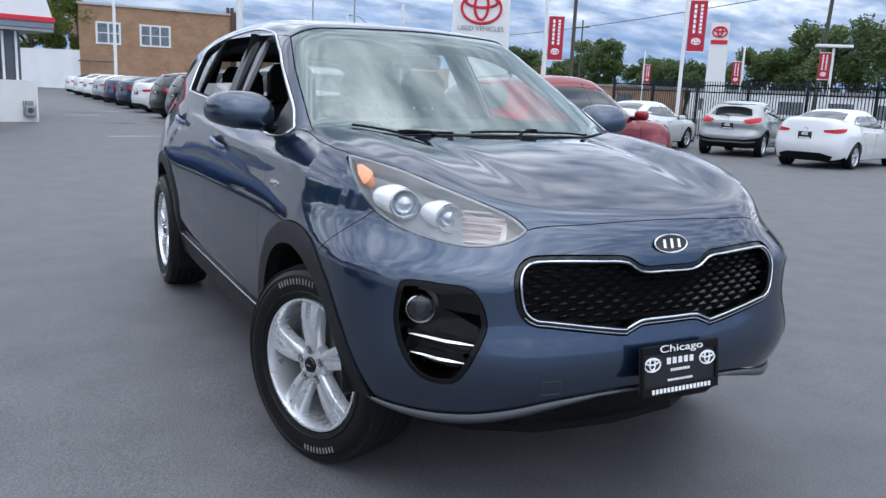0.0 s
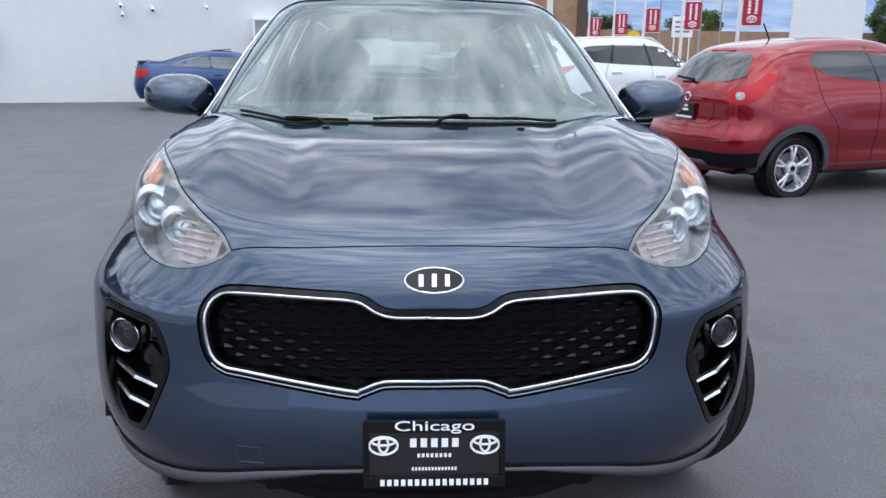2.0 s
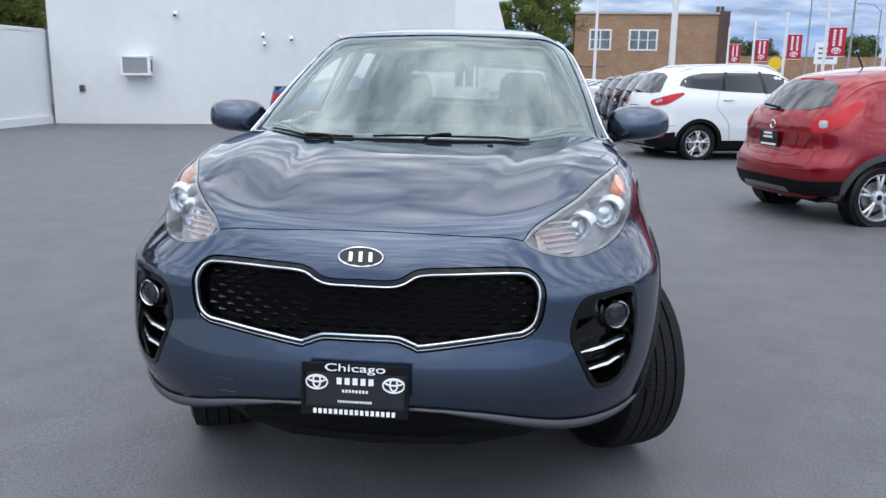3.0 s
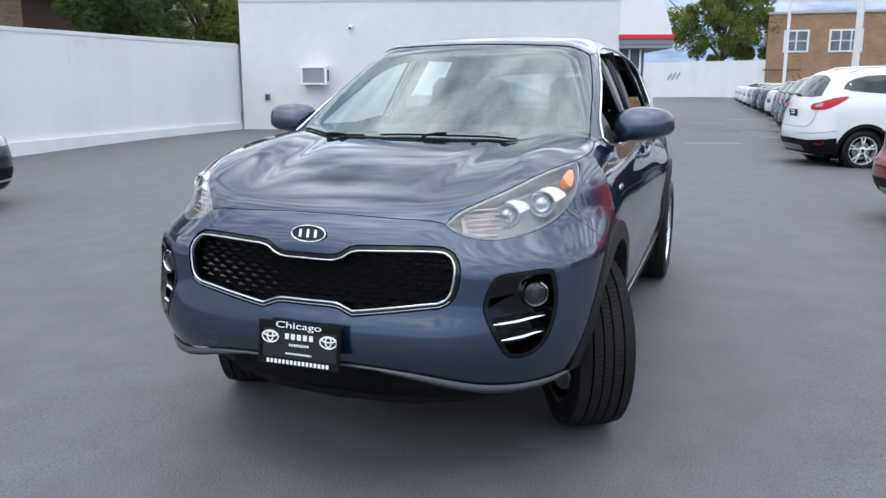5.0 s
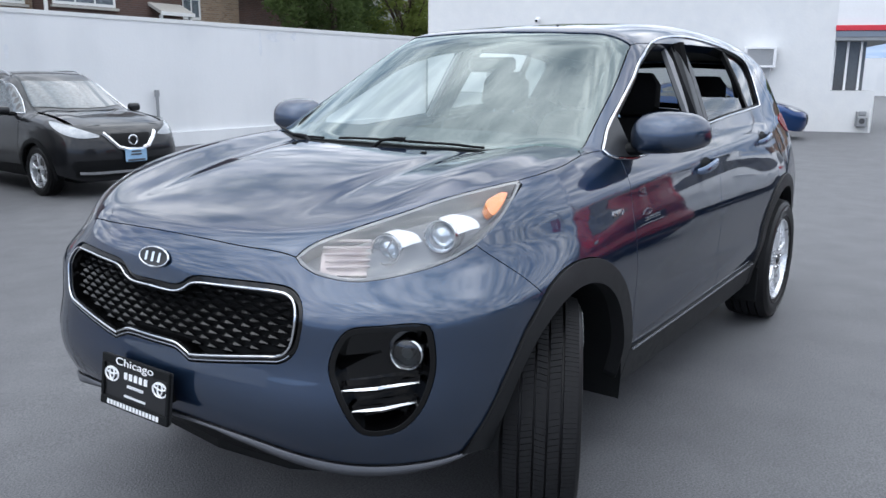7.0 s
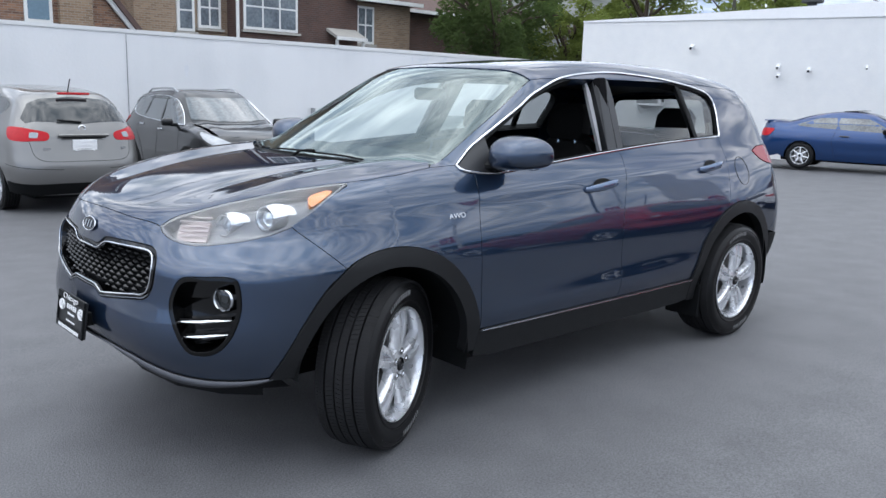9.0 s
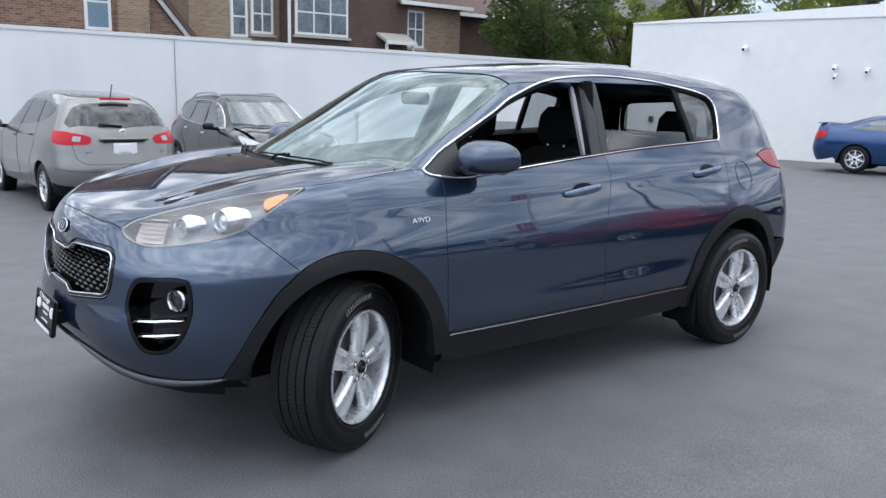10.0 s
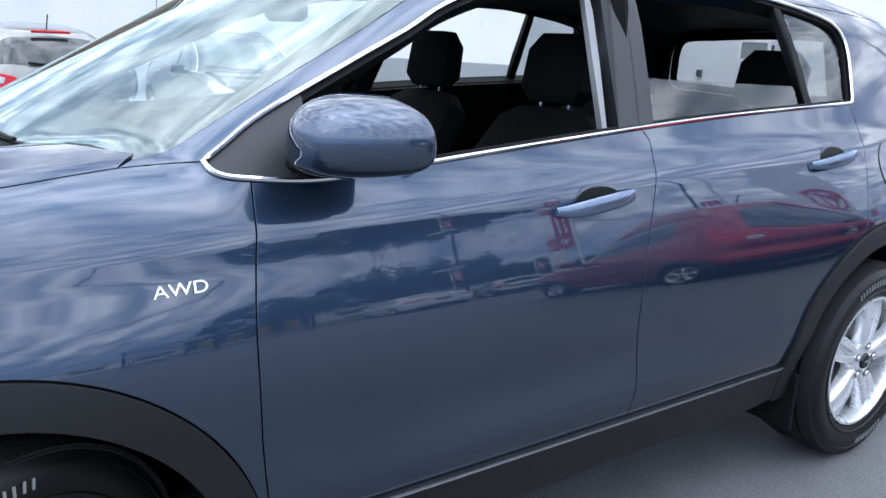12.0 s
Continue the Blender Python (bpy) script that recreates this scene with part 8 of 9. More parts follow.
ESCAPE = dict(wb=2.69, hw=0.915, H=1.68, belt=1.14, tumble=0.28, tyre=0.345, rim=0.235, style="twin", sill=0.30, flare=0.015,
    nose=[(0.2, 0.82), (0.4, 0.92), (0.6, 0.94), (0.8, 0.90), (1.0, 0.76)],
    hood=[(-0.6, 1.16), (-0.2, 1.13), (0.2, 1.09), (0.55, 1.02), (0.85, 0.92)], screen=(-0.15, 1.12, 0.58, 0.45),
    roof=[(-0.7, 1.50), (-1.1, 1.63), (-1.6, 1.675), (-2.2, 1.66), (-2.8, 1.61), (-3.2, 1.55), (-3.5, 1.47)],
    tail=[(0.25, -3.46), (0.45, -3.57), (0.62, -3.59), (0.8, -3.55), (1.0, -3.50), (1.2, -3.40), (1.4, -3.26), (1.55, -3.16), (1.65, -3.12)],
    dlo=[(-0.42, 1.12), (-0.42, 1.12), (-1.2, 1.16), (-2.2, 1.20), (-2.95, 1.26), (-3.02, 1.32), (-2.85, 1.45), (-2.3, 1.53), (-1.6, 1.55), (-1.1, 1.50), (-0.75, 1.33)],
    pillars=[(-1.38, 1.16, -1.45, 1.55, 0.03), (-2.22, 1.22, -2.12, 1.53, 0.03)], seams=[[(-1.38, 1.17), (-1.40, 0.8), (-1.5, 0.36)], [(-2.28, 1.23), (-2.38, 0.95), (-2.15, 0.7), (-2.1, 0.38)], [(-0.42, 1.11), (-0.44, 0.8), (-0.46, 0.36)]],
    handles=[(-1.22, 1.0), (-2.15, 1.05)], clad=BLACK_PLASTIC, mirror=(-0.62, 1.0, 1.14), screen_loop=[(-0.2, 0.0), (-0.25, 0.3), (-0.45, 0.66), (-0.98, 0.54), (-0.88, 0.25), (-0.85, 0.0)],
    rear_mode="rear", rear_glass=[(-3.17, 0, 1.53), (-3.17, 0.35, 1.52), (-3.18, 0.50, 1.46), (-3.36, 0.60, 1.18), (-3.42, 0.4, 1.15), (-3.44, 0, 1.15)],
    tail_lamp=[(-3.46, 0.50, 1.03), (-3.38, 0.66, 1.08), (-3.22, 0.74, 1.12), (-2.98, 0.80, 1.16), (-3.02, 0.80, 1.09), (-3.22, 0.76, 0.97), (-3.40, 0.65, 0.95), (-3.47, 0.52, 0.97)],
    tail_clear=[(-3.42, 0.60, 1.02), (-3.32, 0.68, 1.05), (-3.32, 0.70, 1.01), (-3.42, 0.61, 0.99)],
    head_lamp=[(0.82, 0.45, 0.86), (0.60, 0.66, 0.93), (0.35, 0.76, 0.97), (0.55, 0.74, 0.87)],
    lower_rear=[(-3.58, 0, 0.52), (-3.5, 0.5, 0.51), (-3.12, 0.85, 0.56), (-3.1, 0.85, 0.30), (-3.4, 0.5, 0.27), (-3.5, 0, 0.27)],
    tail_seams=[[(-3.3, 0.68, 1.14), (-3.42, 0.66, 0.95), (-3.5, 0.55, 0.72), (-3.52, 0.0, 0.70)], [(-3.1, 0.84, 0.66), (-3.4, 0.66, 0.62), (-3.55, 0.3, 0.60)]],
    reflector=[(-3.40, 0.68, 0.52), (-3.28, 0.76, 0.54), (-3.28, 0.76, 0.47), (-3.40, 0.68, 0.45)],
    silver_rear=[(-3.56, 0, 0.42), (-3.5, 0.4, 0.41), (-3.45, 0.42, 0.32), (-3.5, 0, 0.31)], rails=(-0.95, -2.95), rail_mat=WHITE_CAR,
    grille=[(0.88, 0, 0.84), (0.84, 0.42, 0.84), (0.86, 0.38, 0.6), (0.92, 0, 0.6)], plate_rear=(-3.54, 0.88, -6), plate_front=(0.95, 0.5, 0))
SILVER_RAIL = mat("silver_rail", (0.42, 0.43, 0.44), 0.3, 0.7)
ROGUE = dict(ESCAPE)
ROGUE.update(H=1.70, belt=1.12, clad=BLACK_PLASTIC, rails=(-1.25, -2.7), rail_mat=SILVER_RAIL, trim=CHROME, pillar_mat=GLOSS_BLACK,
    dlo=[(-0.42, 1.10), (-0.42, 1.10), (-1.2, 1.12), (-2.2, 1.16), (-2.75, 1.22), (-2.9, 1.32), (-2.8, 1.44), (-2.3, 1.53), (-1.6, 1.55), (-1.1, 1.50), (-0.75, 1.33)],
    grille=[(0.90, 0, 0.86), (0.88, 0.30, 0.86), (0.90, 0.20, 0.66), (0.92, 0, 0.64)], chrome_v=[(0.86, 0.40, 0.88), (0.88, 0.33, 0.80), (0.90, 0.22, 0.68), (0.92, 0.10, 0.645), (0.92, 0.0, 0.64)],
    head_lamp=[(0.82, 0.42, 0.82), (0.74, 0.58, 0.90), (0.50, 0.72, 0.97), (0.30, 0.78, 0.99), (0.50, 0.77, 0.87), (0.72, 0.64, 0.80)],
    lower_front=[(0.94, 0, 0.52), (0.90, 0.5, 0.52), (0.72, 0.72, 0.52), (0.70, 0.72, 0.30), (0.85, 0.5, 0.27), (0.92, 0, 0.27)],
    front_grille_side=[(0.80, 0.58, 0.50), (0.70, 0.70, 0.52), (0.68, 0.74, 0.42), (0.80, 0.60, 0.38)],
    silver_front=[(0.94, 0, 0.36), (0.90, 0.4, 0.36), (0.74, 0.68, 0.38), (0.74, 0.68, 0.34), (0.90, 0.4, 0.32), (0.94, 0, 0.32)], badge_front=(0.93, 0, 0.77), handle_mat=CHROME,
    plate_front=(0.985, 0.56, 0))
ROGUE_OLD = dict(ESCAPE)
ROGUE_OLD.update(H=1.66, hw=0.90, clad=None, rails=None, style="six", rim=0.215, tyre=0.335, belt=1.14,
    dlo=[(-0.42, 1.12), (-0.42, 1.12), (-1.2, 1.15), (-2.2, 1.22), (-2.65, 1.30), (-2.8, 1.40), (-2.6, 1.47), (-2.2, 1.52), (-1.6, 1.54), (-1.1, 1.49), (-0.75, 1.33)],
    tail=[(0.25, -3.45), (0.45, -3.57), (0.62, -3.60), (0.8, -3.56), (1.0, -3.51), (1.2, -3.42), (1.4, -3.29), (1.55, -3.19), (1.65, -3.15)],
    rear_glass=[(-3.2, 0, 1.56), (-3.2, 0.45, 1.55), (-3.20, 0.62, 1.50), (-3.30, 0.76, 1.30), (-3.36, 0.70, 1.22), (-3.44, 0, 1.18)],
    tail_lamp=[(-3.47, 0.44, 1.07), (-3.38, 0.60, 1.11), (-3.20, 0.76, 1.14), (-3.08, 0.80, 1.12), (-3.15, 0.80, 0.98), (-3.30, 0.72, 0.95), (-3.42, 0.60, 0.96), (-3.50, 0.46, 0.98)],
    tail_clear=[(-3.42, 0.54, 1.06), (-3.36, 0.62, 1.06), (-3.36, 0.63, 1.0), (-3.42, 0.55, 1.0)],
    lower_rear=[(-3.58, 0, 0.40), (-3.5, 0.5, 0.40), (-3.12, 0.85, 0.44), (-3.1, 0.85, 0.28), (-3.4, 0.5, 0.25), (-3.5, 0, 0.25)], badge_rear=(-3.45, 0, 1.12), brake_light=(-3.22, 1.575, 0.42), aerial=(-3.0, 1.57), plate_rear=(-3.545, 0.90, -4))
for k in ("silver_rear", "reflector", "trim"):
    ROGUE_OLD.pop(k, None)
CHR = dict(JUKE)
CHR.update(wb=2.64, hw=0.895, H=1.55, tyre=0.345, nose=[(0.2, 0.78), (0.4, 0.88), (0.6, 0.90), (0.8, 0.84), (1.0, 0.68)],
    tail=[(0.25, -3.28), (0.45, -3.40), (0.6, -3.42), (0.8, -3.36), (1.0, -3.36), (1.1, -3.24), (1.3, -2.98), (1.45, -2.82), (1.55, -2.76)],
    dlo=[(-0.55, 1.07), (-0.55, 1.07), (-1.2, 1.11), (-2.0, 1.20), (-2.35, 1.29), (-2.4, 1.35), (-2.2, 1.40), (-1.9, 1.45), (-1.4, 1.465), (-1.1, 1.42), (-0.8, 1.26)],
    rear_glass=[(-2.86, 0, 1.42), (-2.86, 0.3, 1.41), (-2.88, 0.50, 1.35), (-3.08, 0.58, 1.17), (-3.18, 0.40, 1.13), (-3.22, 0, 1.12)],
    tail_lamp=[(-3.36, 0.42, 1.03), (-3.28, 0.56, 1.08), (-3.10, 0.74, 1.12), (-2.92, 0.80, 1.13), (-3.00, 0.80, 1.02), (-3.18, 0.72, 0.96), (-3.34, 0.54, 0.95)], clad=BLACK_PLASTIC,
    lower_rear=[(-3.42, 0, 0.50), (-3.36, 0.45, 0.50), (-3.02, 0.82, 0.60), (-3.02, 0.80, 0.28), (-3.3, 0.45, 0.25), (-3.36, 0, 0.25)],
    silver_rear=[(-3.40, 0, 0.46), (-3.34, 0.45, 0.45), (-3.15, 0.70, 0.50), (-3.15, 0.70, 0.46), (-3.34, 0.45, 0.40), (-3.40, 0, 0.40)], plate_rear=(-3.405, 0.86, -8), badge_rear=(-3.3, 0, 1.05), brake_light=(-2.84, 1.46, 0.4))
CHR.pop("tail_clear")
SEDAN = dict(wb=2.70, hw=0.89, H=1.435, belt=0.98, tumble=0.28, tyre=0.322, rim=0.215, style="twin", sill=0.24, flare=0.010, rk=0.26,
    nose=[(0.15, 0.80), (0.3, 0.90), (0.5, 0.94), (0.7, 0.90), (0.85, 0.78)],
    hood=[(-0.6, 1.00), (-0.2, 0.97), (0.2, 0.93), (0.55, 0.86), (0.85, 0.76)], screen=(-0.25, 0.96, 0.52, 0.42),
    roof=[(-0.8, 1.27), (-1.2, 1.40), (-1.6, 1.435), (-2.1, 1.41), (-2.5, 1.33), (-2.9, 1.19), (-3.2, 1.09), (-3.45, 1.06), (-3.7, 1.03)],
    tail=[(0.2, -3.56), (0.4, -3.66), (0.6, -3.69), (0.8, -3.66), (0.95, -3.64), (1.06, -3.62), (1.2, -3.60)],
    dlo=[(-0.62, 0.96), (-0.62, 0.96), (-1.2, 0.98), (-2.0, 1.01), (-2.6, 1.07), (-2.72, 1.11), (-2.5, 1.20), (-2.2, 1.28), (-1.8, 1.325), (-1.4, 1.325), (-1.05, 1.22)],
    pillars=[(-1.52, 0.99, -1.60, 1.325, 0.03), (-2.35, 1.04, -2.25, 1.26, 0.02)], seams=[[(-1.52, 0.99), (-1.53, 0.7), (-1.58, 0.30)], [(-2.42, 1.05), (-2.45, 0.85), (-2.2, 0.62), (-2.15, 0.32)], [(-0.50, 0.95), (-0.48, 0.7), (-0.5, 0.3)]],
    handles=[(-1.38, 0.86), (-2.25, 0.89)], mirror=(-0.78, 0.98, 0.98), screen_loop=[(-0.30, 0.0), (-0.35, 0.3), (-0.55, 0.62), (-1.10, 0.50), (-1.0, 0.25), (-0.97, 0.0)],
    rear_mode="top", rear_glass=[(-2.38, 0.0), (-2.40, 0.25), (-2.46, 0.48), (-2.96, 0.56), (-3.10, 0.3), (-3.12, 0.0)],
    tail_lamp=[(-3.64, 0.40, 0.93), (-3.55, 0.60, 0.955), (-3.36, 0.74, 0.975), (-3.22, 0.78, 0.975), (-3.30, 0.78, 0.91), (-3.48, 0.70, 0.865), (-3.63, 0.42, 0.885)],
    head_lamp=[(0.86, 0.42, 0.70), (0.66, 0.62, 0.76), (0.40, 0.74, 0.80), (0.60, 0.72, 0.68)],
    lower_rear=[(-3.68, 0, 0.40), (-3.62, 0.40, 0.40), (-3.50, 0.62, 0.34), (-3.50, 0.60, 0.24), (-3.6, 0.4, 0.20), (-3.65, 0, 0.20)],
    grille=[(0.92, 0, 0.62), (0.88, 0.42, 0.60), (0.88, 0.4, 0.38), (0.94, 0, 0.36)], plate_rear=(-3.675, 0.80, 0), badge_rear=(-3.65, 0, 0.95))
COUPE = dict(SEDAN)
COUPE.update(wb=2.67, hw=0.905, H=1.41, style="seven", rim=0.215, tyre=0.32,
    roof=[(-0.8, 1.22), (-1.2, 1.37), (-1.6, 1.41), (-2.1, 1.39), (-2.5, 1.31), (-2.9, 1.19), (-3.2, 1.10), (-3.5, 1.05), (-3.8, 1.01)],
    tail=[(0.2, -3.64), (0.4, -3.75), (0.6, -3.78), (0.8, -3.74), (0.95, -3.70), (1.06, -3.67), (1.2, -3.64)],
    nose=[(0.15, 0.86), (0.3, 0.96), (0.5, 0.99), (0.65, 0.95), (0.8, 0.80)], hood=[(-0.6, 0.99), (-0.2, 0.96), (0.2, 0.90), (0.55, 0.82), (0.85, 0.72)],
    dlo=[(-0.70, 0.95), (-0.70, 0.95), (-1.3, 0.96), (-2.0, 0.99), (-2.75, 1.03), (-2.82, 1.06), (-2.5, 1.18), (-2.2, 1.26), (-1.8, 1.30), (-1.45, 1.295), (-1.1, 1.18)],
    pillars=[(-1.88, 0.985, -1.92, 1.295, 0.045)], pillar_mat=BLUE_COUPE, seams=[[(-1.92, 0.98), (-1.98, 0.7), (-1.9, 0.32)], [(-0.52, 0.95), (-0.48, 0.7), (-0.5, 0.3)]],
    handles=[(-1.72, 0.83)], handle_mat=DARK_GREY, mirror=(-0.86, 0.99, 0.98), mirror_mat=BLACK_PLASTIC, rear_glass=[(-2.40, 0.0), (-2.42, 0.25), (-2.48, 0.48), (-2.98, 0.55), (-3.10, 0.3), (-3.12, 0.0)],
    tail_lamp=[(-3.70, 0.40, 0.92), (-3.60, 0.62, 0.94), (-3.42, 0.76, 0.95), (-3.34, 0.80, 0.93), (-3.40, 0.80, 0.80), (-3.55, 0.74, 0.76), (-3.70, 0.5, 0.80)])
for k in ("lower_rear",):
    COUPE.pop(k)

def taller(P, d):
    """The same car with everything above its waist raised by d."""
    up = lambda z: z + d * min(1, max(0, (z - 0.55) / 0.5))
    Q = dict(P)
    for k in ("H", "belt"):
        Q[k] = up(P[k])
    for k in ("nose", "tail"):
        Q[k] = [(up(z), x) for z, x in P[k]]
    for k in ("hood", "roof", "dlo", "handles"):
        Q[k] = [(x, up(z)) for x, z in P[k]]
    for k in ("tail_lamp", "tail_clear", "head_lamp", "rear_glass", "lower_rear", "reflector", "silver_rear", "grille"):
        if k in P:
            Q[k] = [(x, y, up(z)) for x, y, z in P[k]]
    for k in ("seams",):
        Q[k] = [[(x, up(z)) for x, z in ln] for ln in P[k]]
    Q["tail_seams"] = [[(x, y, up(z)) for x, y, z in ln] for ln in P.get("tail_seams", ())]
    Q["pillars"] = [(a, up(b), c, up(e), w) for a, b, c, e, w in P["pillars"]]
    Q["screen"] = (P["screen"][0], up(P["screen"][1]), *P["screen"][2:])
    Q["mirror"] = (*P["mirror"][:2], up(P["mirror"][2]))
    Q["plate_rear"] = (P["plate_rear"][0], up(P["plate_rear"][1]), P["plate_rear"][2])
    return Q


ESCAPE = taller(ESCAPE, 0.07)
JUKE = taller(JUKE, 0.05)
parked("small_crossover", JUKE, RED_PAINT, (-6.84, 5.97), 108, "deep red small crossover with bulging arches and a rear wiper")
wsuv = parked("white_suv", ESCAPE, WHITE_CAR, (-14.37, 5.86), 108, "white compact SUV with black lower cladding and red tail lamps", "row of parked cars")
wsuv.scale = (1.05, 1.05, 1.05)
cp = parked("coupe", COUPE, BLUE_COUPE, (-19.22, -3.08), 103, "royal blue two-door coupe parked by the white wall", plate="none", glass_=TINT_LIGHT)
bm = bmesh.new()
add_box(bm, (0.22, 1.20, 0.025), (-3.52, 0, 1.135), bev=0.01)
sp = part("rear_spoiler", bm, BLUE_COUPE, cp)
for s in (-0.5, 0.5):
    box("spoiler_leg", (0.12, 0.05, 0.09), (-3.50, s, 1.085), BLUE_COUPE, sp)
box("sunroof", (0.5, 0.75, 0.02), (-1.62, 0, 1.425), GLOSS_BLACK, cp, "tilted dark sunroof", rot=Matrix.Rotation(radians(-4), 4, "Y"), bev=0.006)
parked("dark_suv", ROGUE, BLACK_CAR, (-4.55, -8.85), 87, "glossy black SUV with chrome roof rails nose out from the wall", plate="front", glass_=TINT_LIGHT)
svs = parked("silver_suv", ROGUE_OLD, WARM_SILVER, (-1.64, -11.5), -88, "warm silver SUV with red tail lamps parked nose to the wall", plate="white")
box("tailgate_garnish", (0.05, 0.66, 0.040), (-3.515, 0, 1.035), WARM_SILVER, svs, "silver garnish bar above the plate", bev=0.012)
box("plate_recess_edge", (0.03, 0.56, 0.012), (-3.535, 0, 1.008), BLACK_PLASTIC, svs)
for y0, n, w_ in ((0.50, 5, 0.034), (-0.52, 2, 0.03)):
    for k in range(n):
        box("name_bar", (0.012, w_ * 0.7, 0.028), (-3.500, y0 - k * w_, 0.86), CHROME, svs)
chr_ = parked("sporty_crossover", CHR, SILVER_CAR, (-15.44, 18.98), 118, "silver coupe-like crossover with black lower bumper")
bm = bmesh.new()
add_box(bm, (0.26, 1.16, 0.03), (-2.92, 0, 1.475), bev=0.012)
chs = part("roof_spoiler", bm, SILVER_CAR, chr_)
for k in (-0.36, 0.0, 0.36):
    box("spoiler_slot", (0.10, 0.28, 0.008), (-2.94, k, 1.491), GLOSS_BLACK, chs)
wsed = parked("white_sedan", SEDAN, WHITE_CAR, (-11.38, 18.35), 106, "white compact sedan with red tail lamps and dealer plate", "white sedans")
copy_thing(wsed, pose(-17.4, 16.9, gz(-17.4, 16.9), 0, 0, 112))

# far row of parked cars
row = "row of parked cars"
dk = parked("dark_grey_suv", ESCAPE, GREY_CAR, (-17.6, 5.85), 108, "dark grey SUV in a row of parked cars", row)
copy_thing(dk, pose(-20.8, 5.9, gz(-20.8, 5.9), 0, 0, 108))
bs = parked("black_suv", ROGUE_OLD, BLACK_CAR, (-24.4, 5.95), 108, "black SUV with tall red tail lamps in the row", row)
copy_thing(bs, pose(-28.2, 6.0, gz(-28.2, 6.0), 0, 0, 108))
copy_thing(wsed, pose(-32.4, 6.0, gz(-32.4, 6.0), 0, 0, 108))
ns = parked("navy_sedan", SEDAN, NAVY_CAR, (-36.0, 5.8), 108, "dark navy sedan in the far row", row)
copy_thing(ns, pose(-39.5, 5.6, gz(-39.5, 5.6), 0, 0, 108))
ss = parked("silver_sedan", SEDAN, SILVER_CAR, (-43.0, 5.4), 108, "silver grey sedan in the far row", row)
copy_thing(wsed, pose(-47.0, 5.2, gz(-44, 5.2), 0, 0, 108))
copy_thing(wsed, pose(-51.0, 5.0, gz(-44, 5.0), 0, 0, 108))
copy_thing(wsed, pose(-55.6, 4.8, gz(-44, 4.8), 0, 0, 108))

# ---- plate, lettering and cabin of the crossover ----
def front_plate():
    m = Matrix.Translation((0.955, 0, 0.531)) @ Matrix.Rotation(radians(-8), 4, "Y") @ Matrix.Rotation(radians(90), 4, "Z") @ Matrix.Rotation(radians(90), 4, "X") @ Matrix.Diagonal((1, 0.92, 1, 1))
    # local x to the car's left, y up, z forwards
    bm = bmesh.new()
    add_box(bm, (0.300, 0.158, 0.012), (0, 0, 0), bev=0.006, seg=2)
    bmesh.ops.transform(bm, matrix=m, verts=bm.verts)
    pl = part("dealer_plate", bm, PLATE_BLACK2, SUV, "black dealer plate with white lettering and bars")
    bm = bmesh.new()
    for sz, at in (((0.302, 0.028, 0.010), (0, 0.066, 0.008)), ((0.302, 0.028, 0.010), (0, -0.066, 0.008)), ((0.012, 0.104, 0.010), (-0.145, 0, 0.008)), ((0.012, 0.104, 0.010), (0.145, 0, 0.008))):
        add_box(bm, sz, at, bev=0.002)
    bmesh.ops.transform(bm, matrix=m, verts=bm.verts)
    part("plate_frame", bm, BLACK_PLASTIC, pl)
    letters("plate_lettering", "Chicago", 0.033, m @ Matrix.Translation((0, 0.067, 0.0135)) @ Matrix.Diagonal((1.6, 1, 1, 1)), PLATE_WHITE, pl, depth=0.0008)
    for x, y, w, h in ((0, 0.026, 0.112, 0.024), (0, -0.004, 0.076, 0.010), (0, -0.036, 0.098, 0.008), (0, -0.066, 0.235, 0.017)):
        n = max(3, int(w / (h * 0.85)))
        for i in range(n):
            bm = bmesh.new()
            add_box(bm, (w / n * 0.62, h * 0.85, 0.002), (x - w / 2 + w / n * (i + 0.5), y, 0.0075 if y > -0.06 else 0.0138))
            bmesh.ops.transform(bm, matrix=m, verts=bm.verts)
            part("plate_bar", bm, PLATE_WHITE, pl)
    for s in (-1, 1):
        oval_mark(pl, m @ Matrix.Translation((s * 0.108, 0.020, 0.0078)), 0.060, 0.042, 0.0026, PLATE_WHITE)
    for s in (-0.10, 0.10):
        box("plate_bracket", (0.05, 0.03, 0.05), (0.93, s, 0.53), BLACK_PLASTIC, pl)


PLATE_BLACK2 = mat("plate_satin_black", (0.010, 0.010, 0.011), 0.4)
front_plate()


def awd(mir):
    sg = -1 if mir else 1
    p = BD.lift([(-0.315, 0.937)], "side")
    n = Vector(BD.normal(p)[0])
    n = Vector((n.x, sg * n.y, n.z))
    p = Vector((p[0][0], sg * p[0][1], p[0][2]))
    xa = Vector((-1, 0, 0.02)) if not mir else Vector((1, 0, -0.02))
    xa = (xa - n * xa.dot(n)).normalized()
    m = Matrix((xa, n.cross(xa), n)).transposed().to_4x4()
    m.translation = p + n * 0.002
    letters("drive_badge", "AWD", 0.031, m @ Matrix.Diagonal((1.25, 1, 1, 1)), CHROME, SUV, "small chrome lettering on the fender", 0.002)


sides(awd)


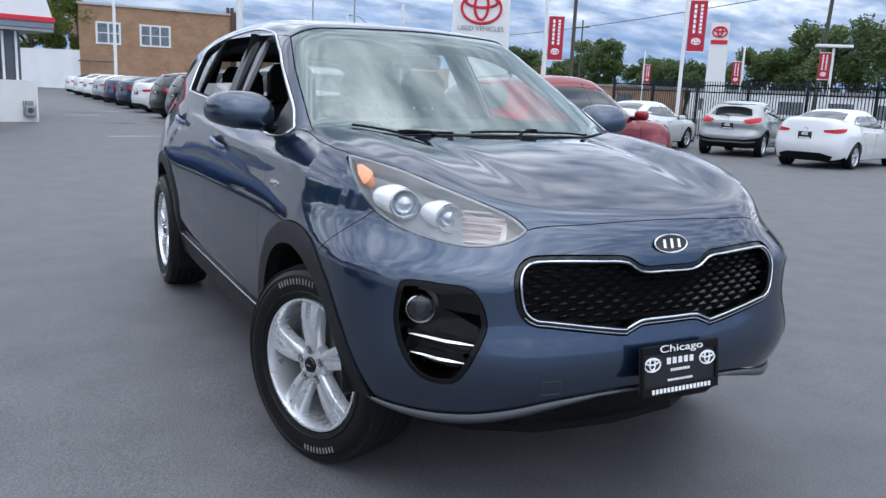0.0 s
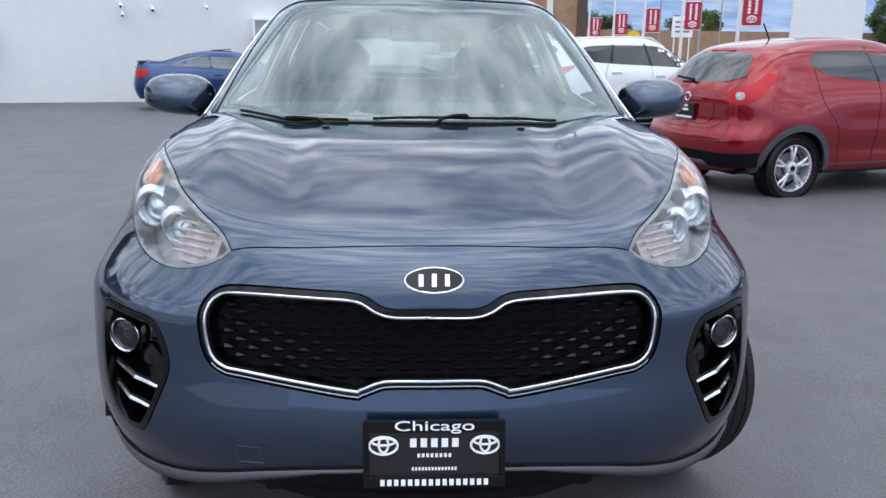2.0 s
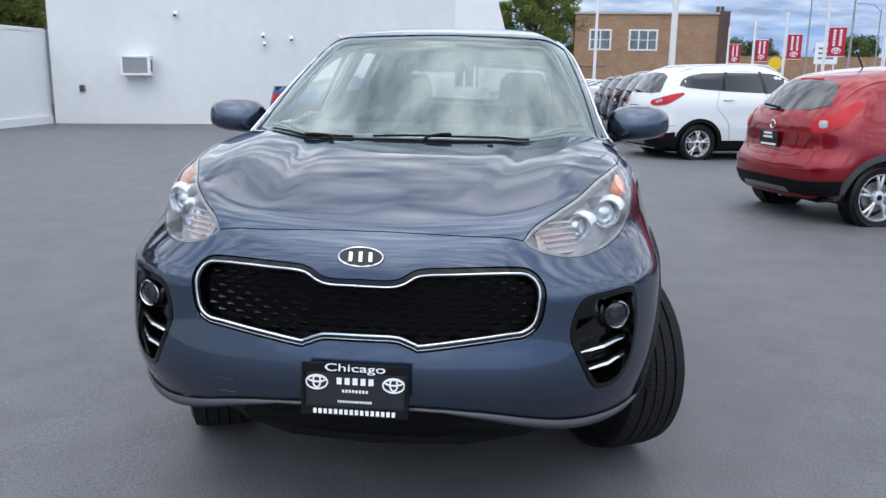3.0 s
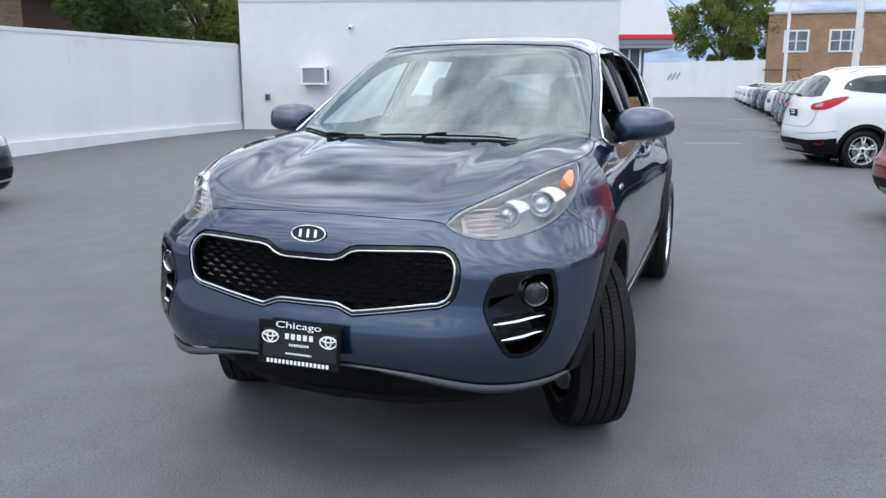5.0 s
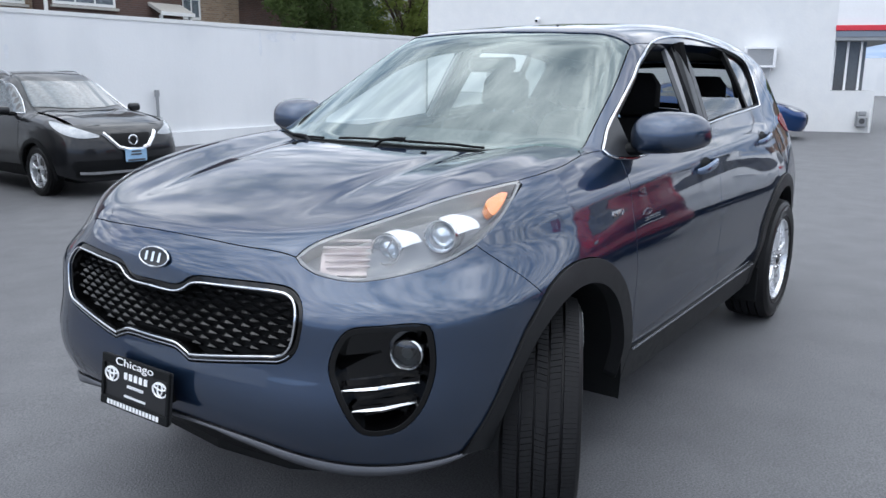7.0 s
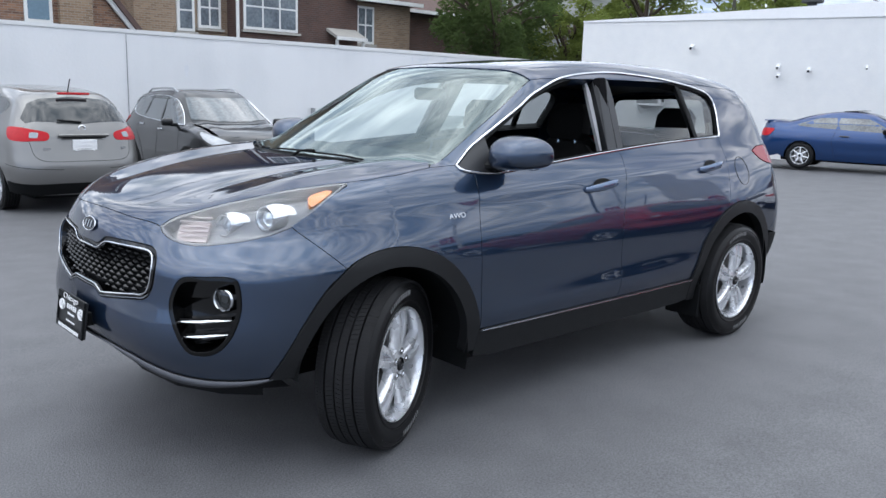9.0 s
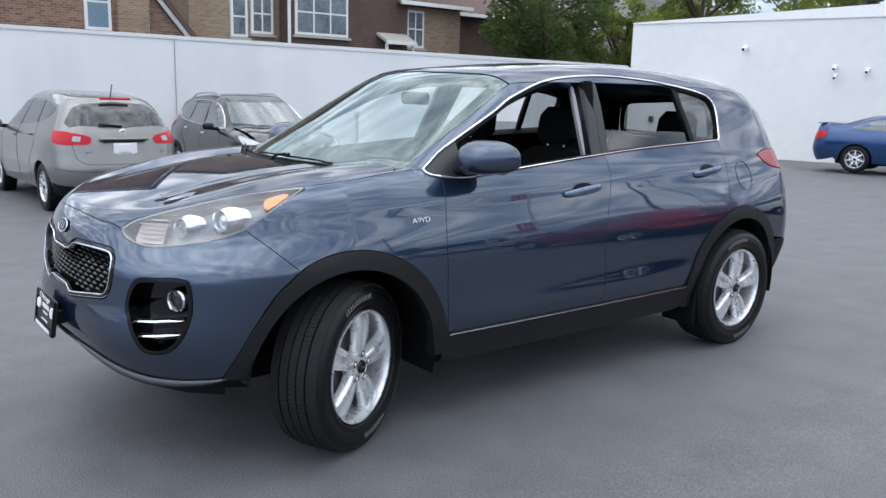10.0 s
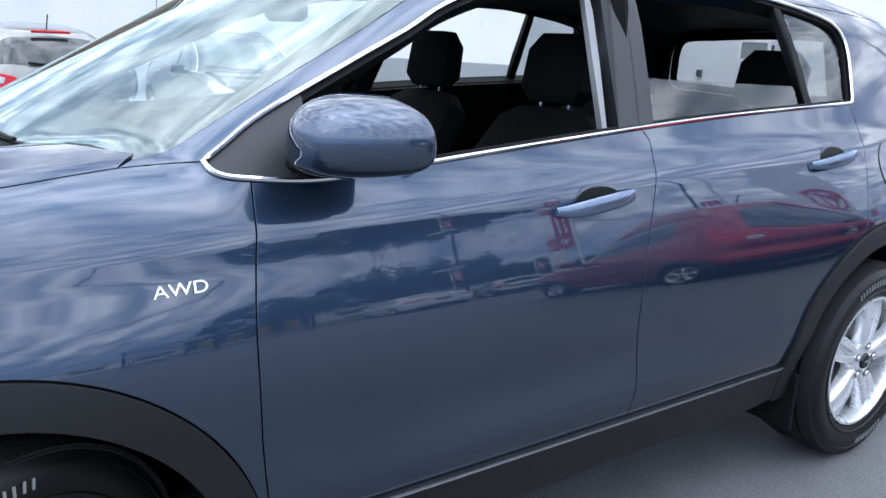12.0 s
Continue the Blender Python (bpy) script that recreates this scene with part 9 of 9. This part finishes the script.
def pad(name, pts, half, thick, material, parent, label="", n=12):
    """A padded slab that follows pts (centre line in xz), half: half widths (y) along it, thick: thicknesses."""
    bm = bmesh.new()
    rings = []
    for i, ((x, y, z), h, t) in enumerate(zip(pts, half, thick)):
        a = Vector(pts[max(i - 1, 0)]); b = Vector(pts[min(i + 1, len(pts) - 1)])
        d = (b - a).normalized()
        nn = Vector((0, 1, 0)).cross(d).normalized()
        ring = []
        for k in range(n):
            an = 2 * math.pi * k / n
            cy = math.copysign(abs(math.cos(an)) ** 0.5, math.cos(an)) * h
            cn = math.copysign(abs(math.sin(an)) ** 0.6, math.sin(an)) * t
            ring.append(bm.verts.new(Vector((x, y, z)) + Vector((0, cy, 0)) + nn * cn))
        rings.append(ring)
    for r0, r1 in zip(rings, rings[1:]):
        for k in range(n):
            bm.faces.new((r0[k], r0[(k + 1) % n], r1[(k + 1) % n], r1[k]))
    bm.faces.new(rings[0][::-1]); bm.faces.new(rings[-1])
    return part(name, bm, material, parent, label, True)


def seat(y, x, wide=0.25, dz=0.0, rest=True):
    c = pad("seat_back", [(x + 0.28, y, 0.60 + dz), (x + 0.26, y, 0.75 + dz), (x + 0.14, y, 0.98 + dz), (x + 0.04, y, 1.13 + dz), (x + 0.02, y, 1.175 + dz)], [wide * 0.8, wide, wide, wide * 0.86, wide * 0.6], [0.05, 0.075, 0.07, 0.06, 0.035], CABIN, SUV, "dark fabric seat back")
    pad("seat_cushion", [(x + 0.80, y, 0.60 + dz), (x + 0.70, y, 0.64 + dz), (x + 0.35, y, 0.60 + dz), (x + 0.25, y, 0.58 + dz)], [wide * 0.8, wide, wide, wide * 0.8], [0.05, 0.08, 0.08, 0.05], CABIN, c)
    if not rest:
        return
    pad("headrest", [(x + 0.030, y, 1.20 + dz), (x + 0.022, y, 1.24 + dz), (x + 0.005, y, 1.35 + dz), (x + 0.0, y, 1.40 + dz)], [0.10, 0.135, 0.13, 0.09], [0.03, 0.055, 0.052, 0.03], CABIN, c, "dark headrest")
    for s in (-0.06, 0.06):
        tube("headrest_post", [(x + 0.03, y + s, 1.12 + dz), (x + 0.025, y + s, 1.25 + dz)], 0.007, CHROME, c, n=6)


seat(0.38, -1.62)
seat(-0.38, -1.69)
seat(0.40, -2.66, dz=-0.015)
seat(-0.40, -2.66, dz=-0.015)
seat(0.0, -2.66, dz=-0.06, rest=False)
dash = pad("dashboard", [(-0.22, 0, 1.02), (-0.34, 0, 1.085), (-0.55, 0, 1.09), (-0.72, 0, 1.03), (-0.76, 0, 0.85)], [0.62, 0.68, 0.70, 0.70, 0.68], [0.03, 0.045, 0.05, 0.06, 0.05], CABIN, SUV, "black soft dashboard")
bm = bmesh.new()
wm = Matrix.Translation((-0.86, 0.38, 0.98)) @ Matrix.Rotation(radians(-66), 4, "Y")
add_tube(bm, [wm @ Vector((0.185 * math.cos(a), 0.185 * math.sin(a), 0)) for a in np.linspace(0, 6.2832, 33)[:-1]], 0.016, 8, closed=True)
sw = part("steering_wheel", bm, CABIN, SUV, "black steering wheel", True)
bm = bmesh.new()
add_box(bm, (0.12, 0.16, 0.05), (0, 0, 0), bev=0.02)
add_box(bm, (0.03, 0.34, 0.025), (0, 0, 0), bev=0.008)
add_box(bm, (0.17, 0.03, 0.025), (-0.09, 0, 0), bev=0.008)
bmesh.ops.transform(bm, matrix=wm, verts=bm.verts)
part("wheel_hub", bm, CABIN_GREY, sw)
tube("steering_column", [wm @ Vector((0, 0, -0.02)), (-0.62, 0.38, 0.88)], 0.04, CABIN, sw)
bm = bmesh.new()
add_box(bm, (2.9, 1.36, 0.06), (-1.75, 0, 0.40), bev=0.02)
add_box(bm, (0.9, 0.24, 0.32), (-1.2, 0, 0.56), bev=0.04)
add_box(bm, (0.10, 1.30, 0.55), (-2.82, 0, 0.80), bev=0.03)
add_box(bm, (0.5, 1.34, 0.04), (-3.1, 0, 1.06), bev=0.01)
part("cabin_floor", bm, CABIN, SUV, "black carpet and centre console")
mrr = box("rear_view_mirror", (0.035, 0.24, 0.065), (-0.90, 0.0, 1.43), GLOSS_BLACK, SUV, bev=0.015)
box("mirror_mount", (0.08, 0.16, 0.03), (-0.86, 0.0, 1.515), CABIN_GREY, mrr, bev=0.01)
for s in (-1, 1):
    tube("belt_pillar_trim", [(-1.53, s * 0.70, 1.16), (-1.57, s * 0.585, 1.53)], 0.04, CABIN, SUV, n=8)
    tube("rear_pillar_trim", [(-2.74, s * 0.62, 1.20), (-2.80, s * 0.53, 1.44)], 0.04, CABIN, SUV, n=8)
# small washer jets on the bonnet
for s in (-1, 1):
    p = T3([(0.02, s * 0.30)])[0]
    box("washer_jet", (0.012, 0.022, 0.008), (p[0], p[1], p[2] + 0.001), BLACK_PLASTIC, SUV, bev=0.003)
# bumper tow cap and sensors
loopc = F([(0.88, -0.435, 0.515), (0.88, -0.375, 0.515), (0.88, -0.375, 0.470), (0.88, -0.435, 0.470)])
tube("tow_cap_seam", BD.lift(spline_dense(loopc, 0.01), "front"), 0.0012, DARK_GREY, bumper, n=4, closed=True)
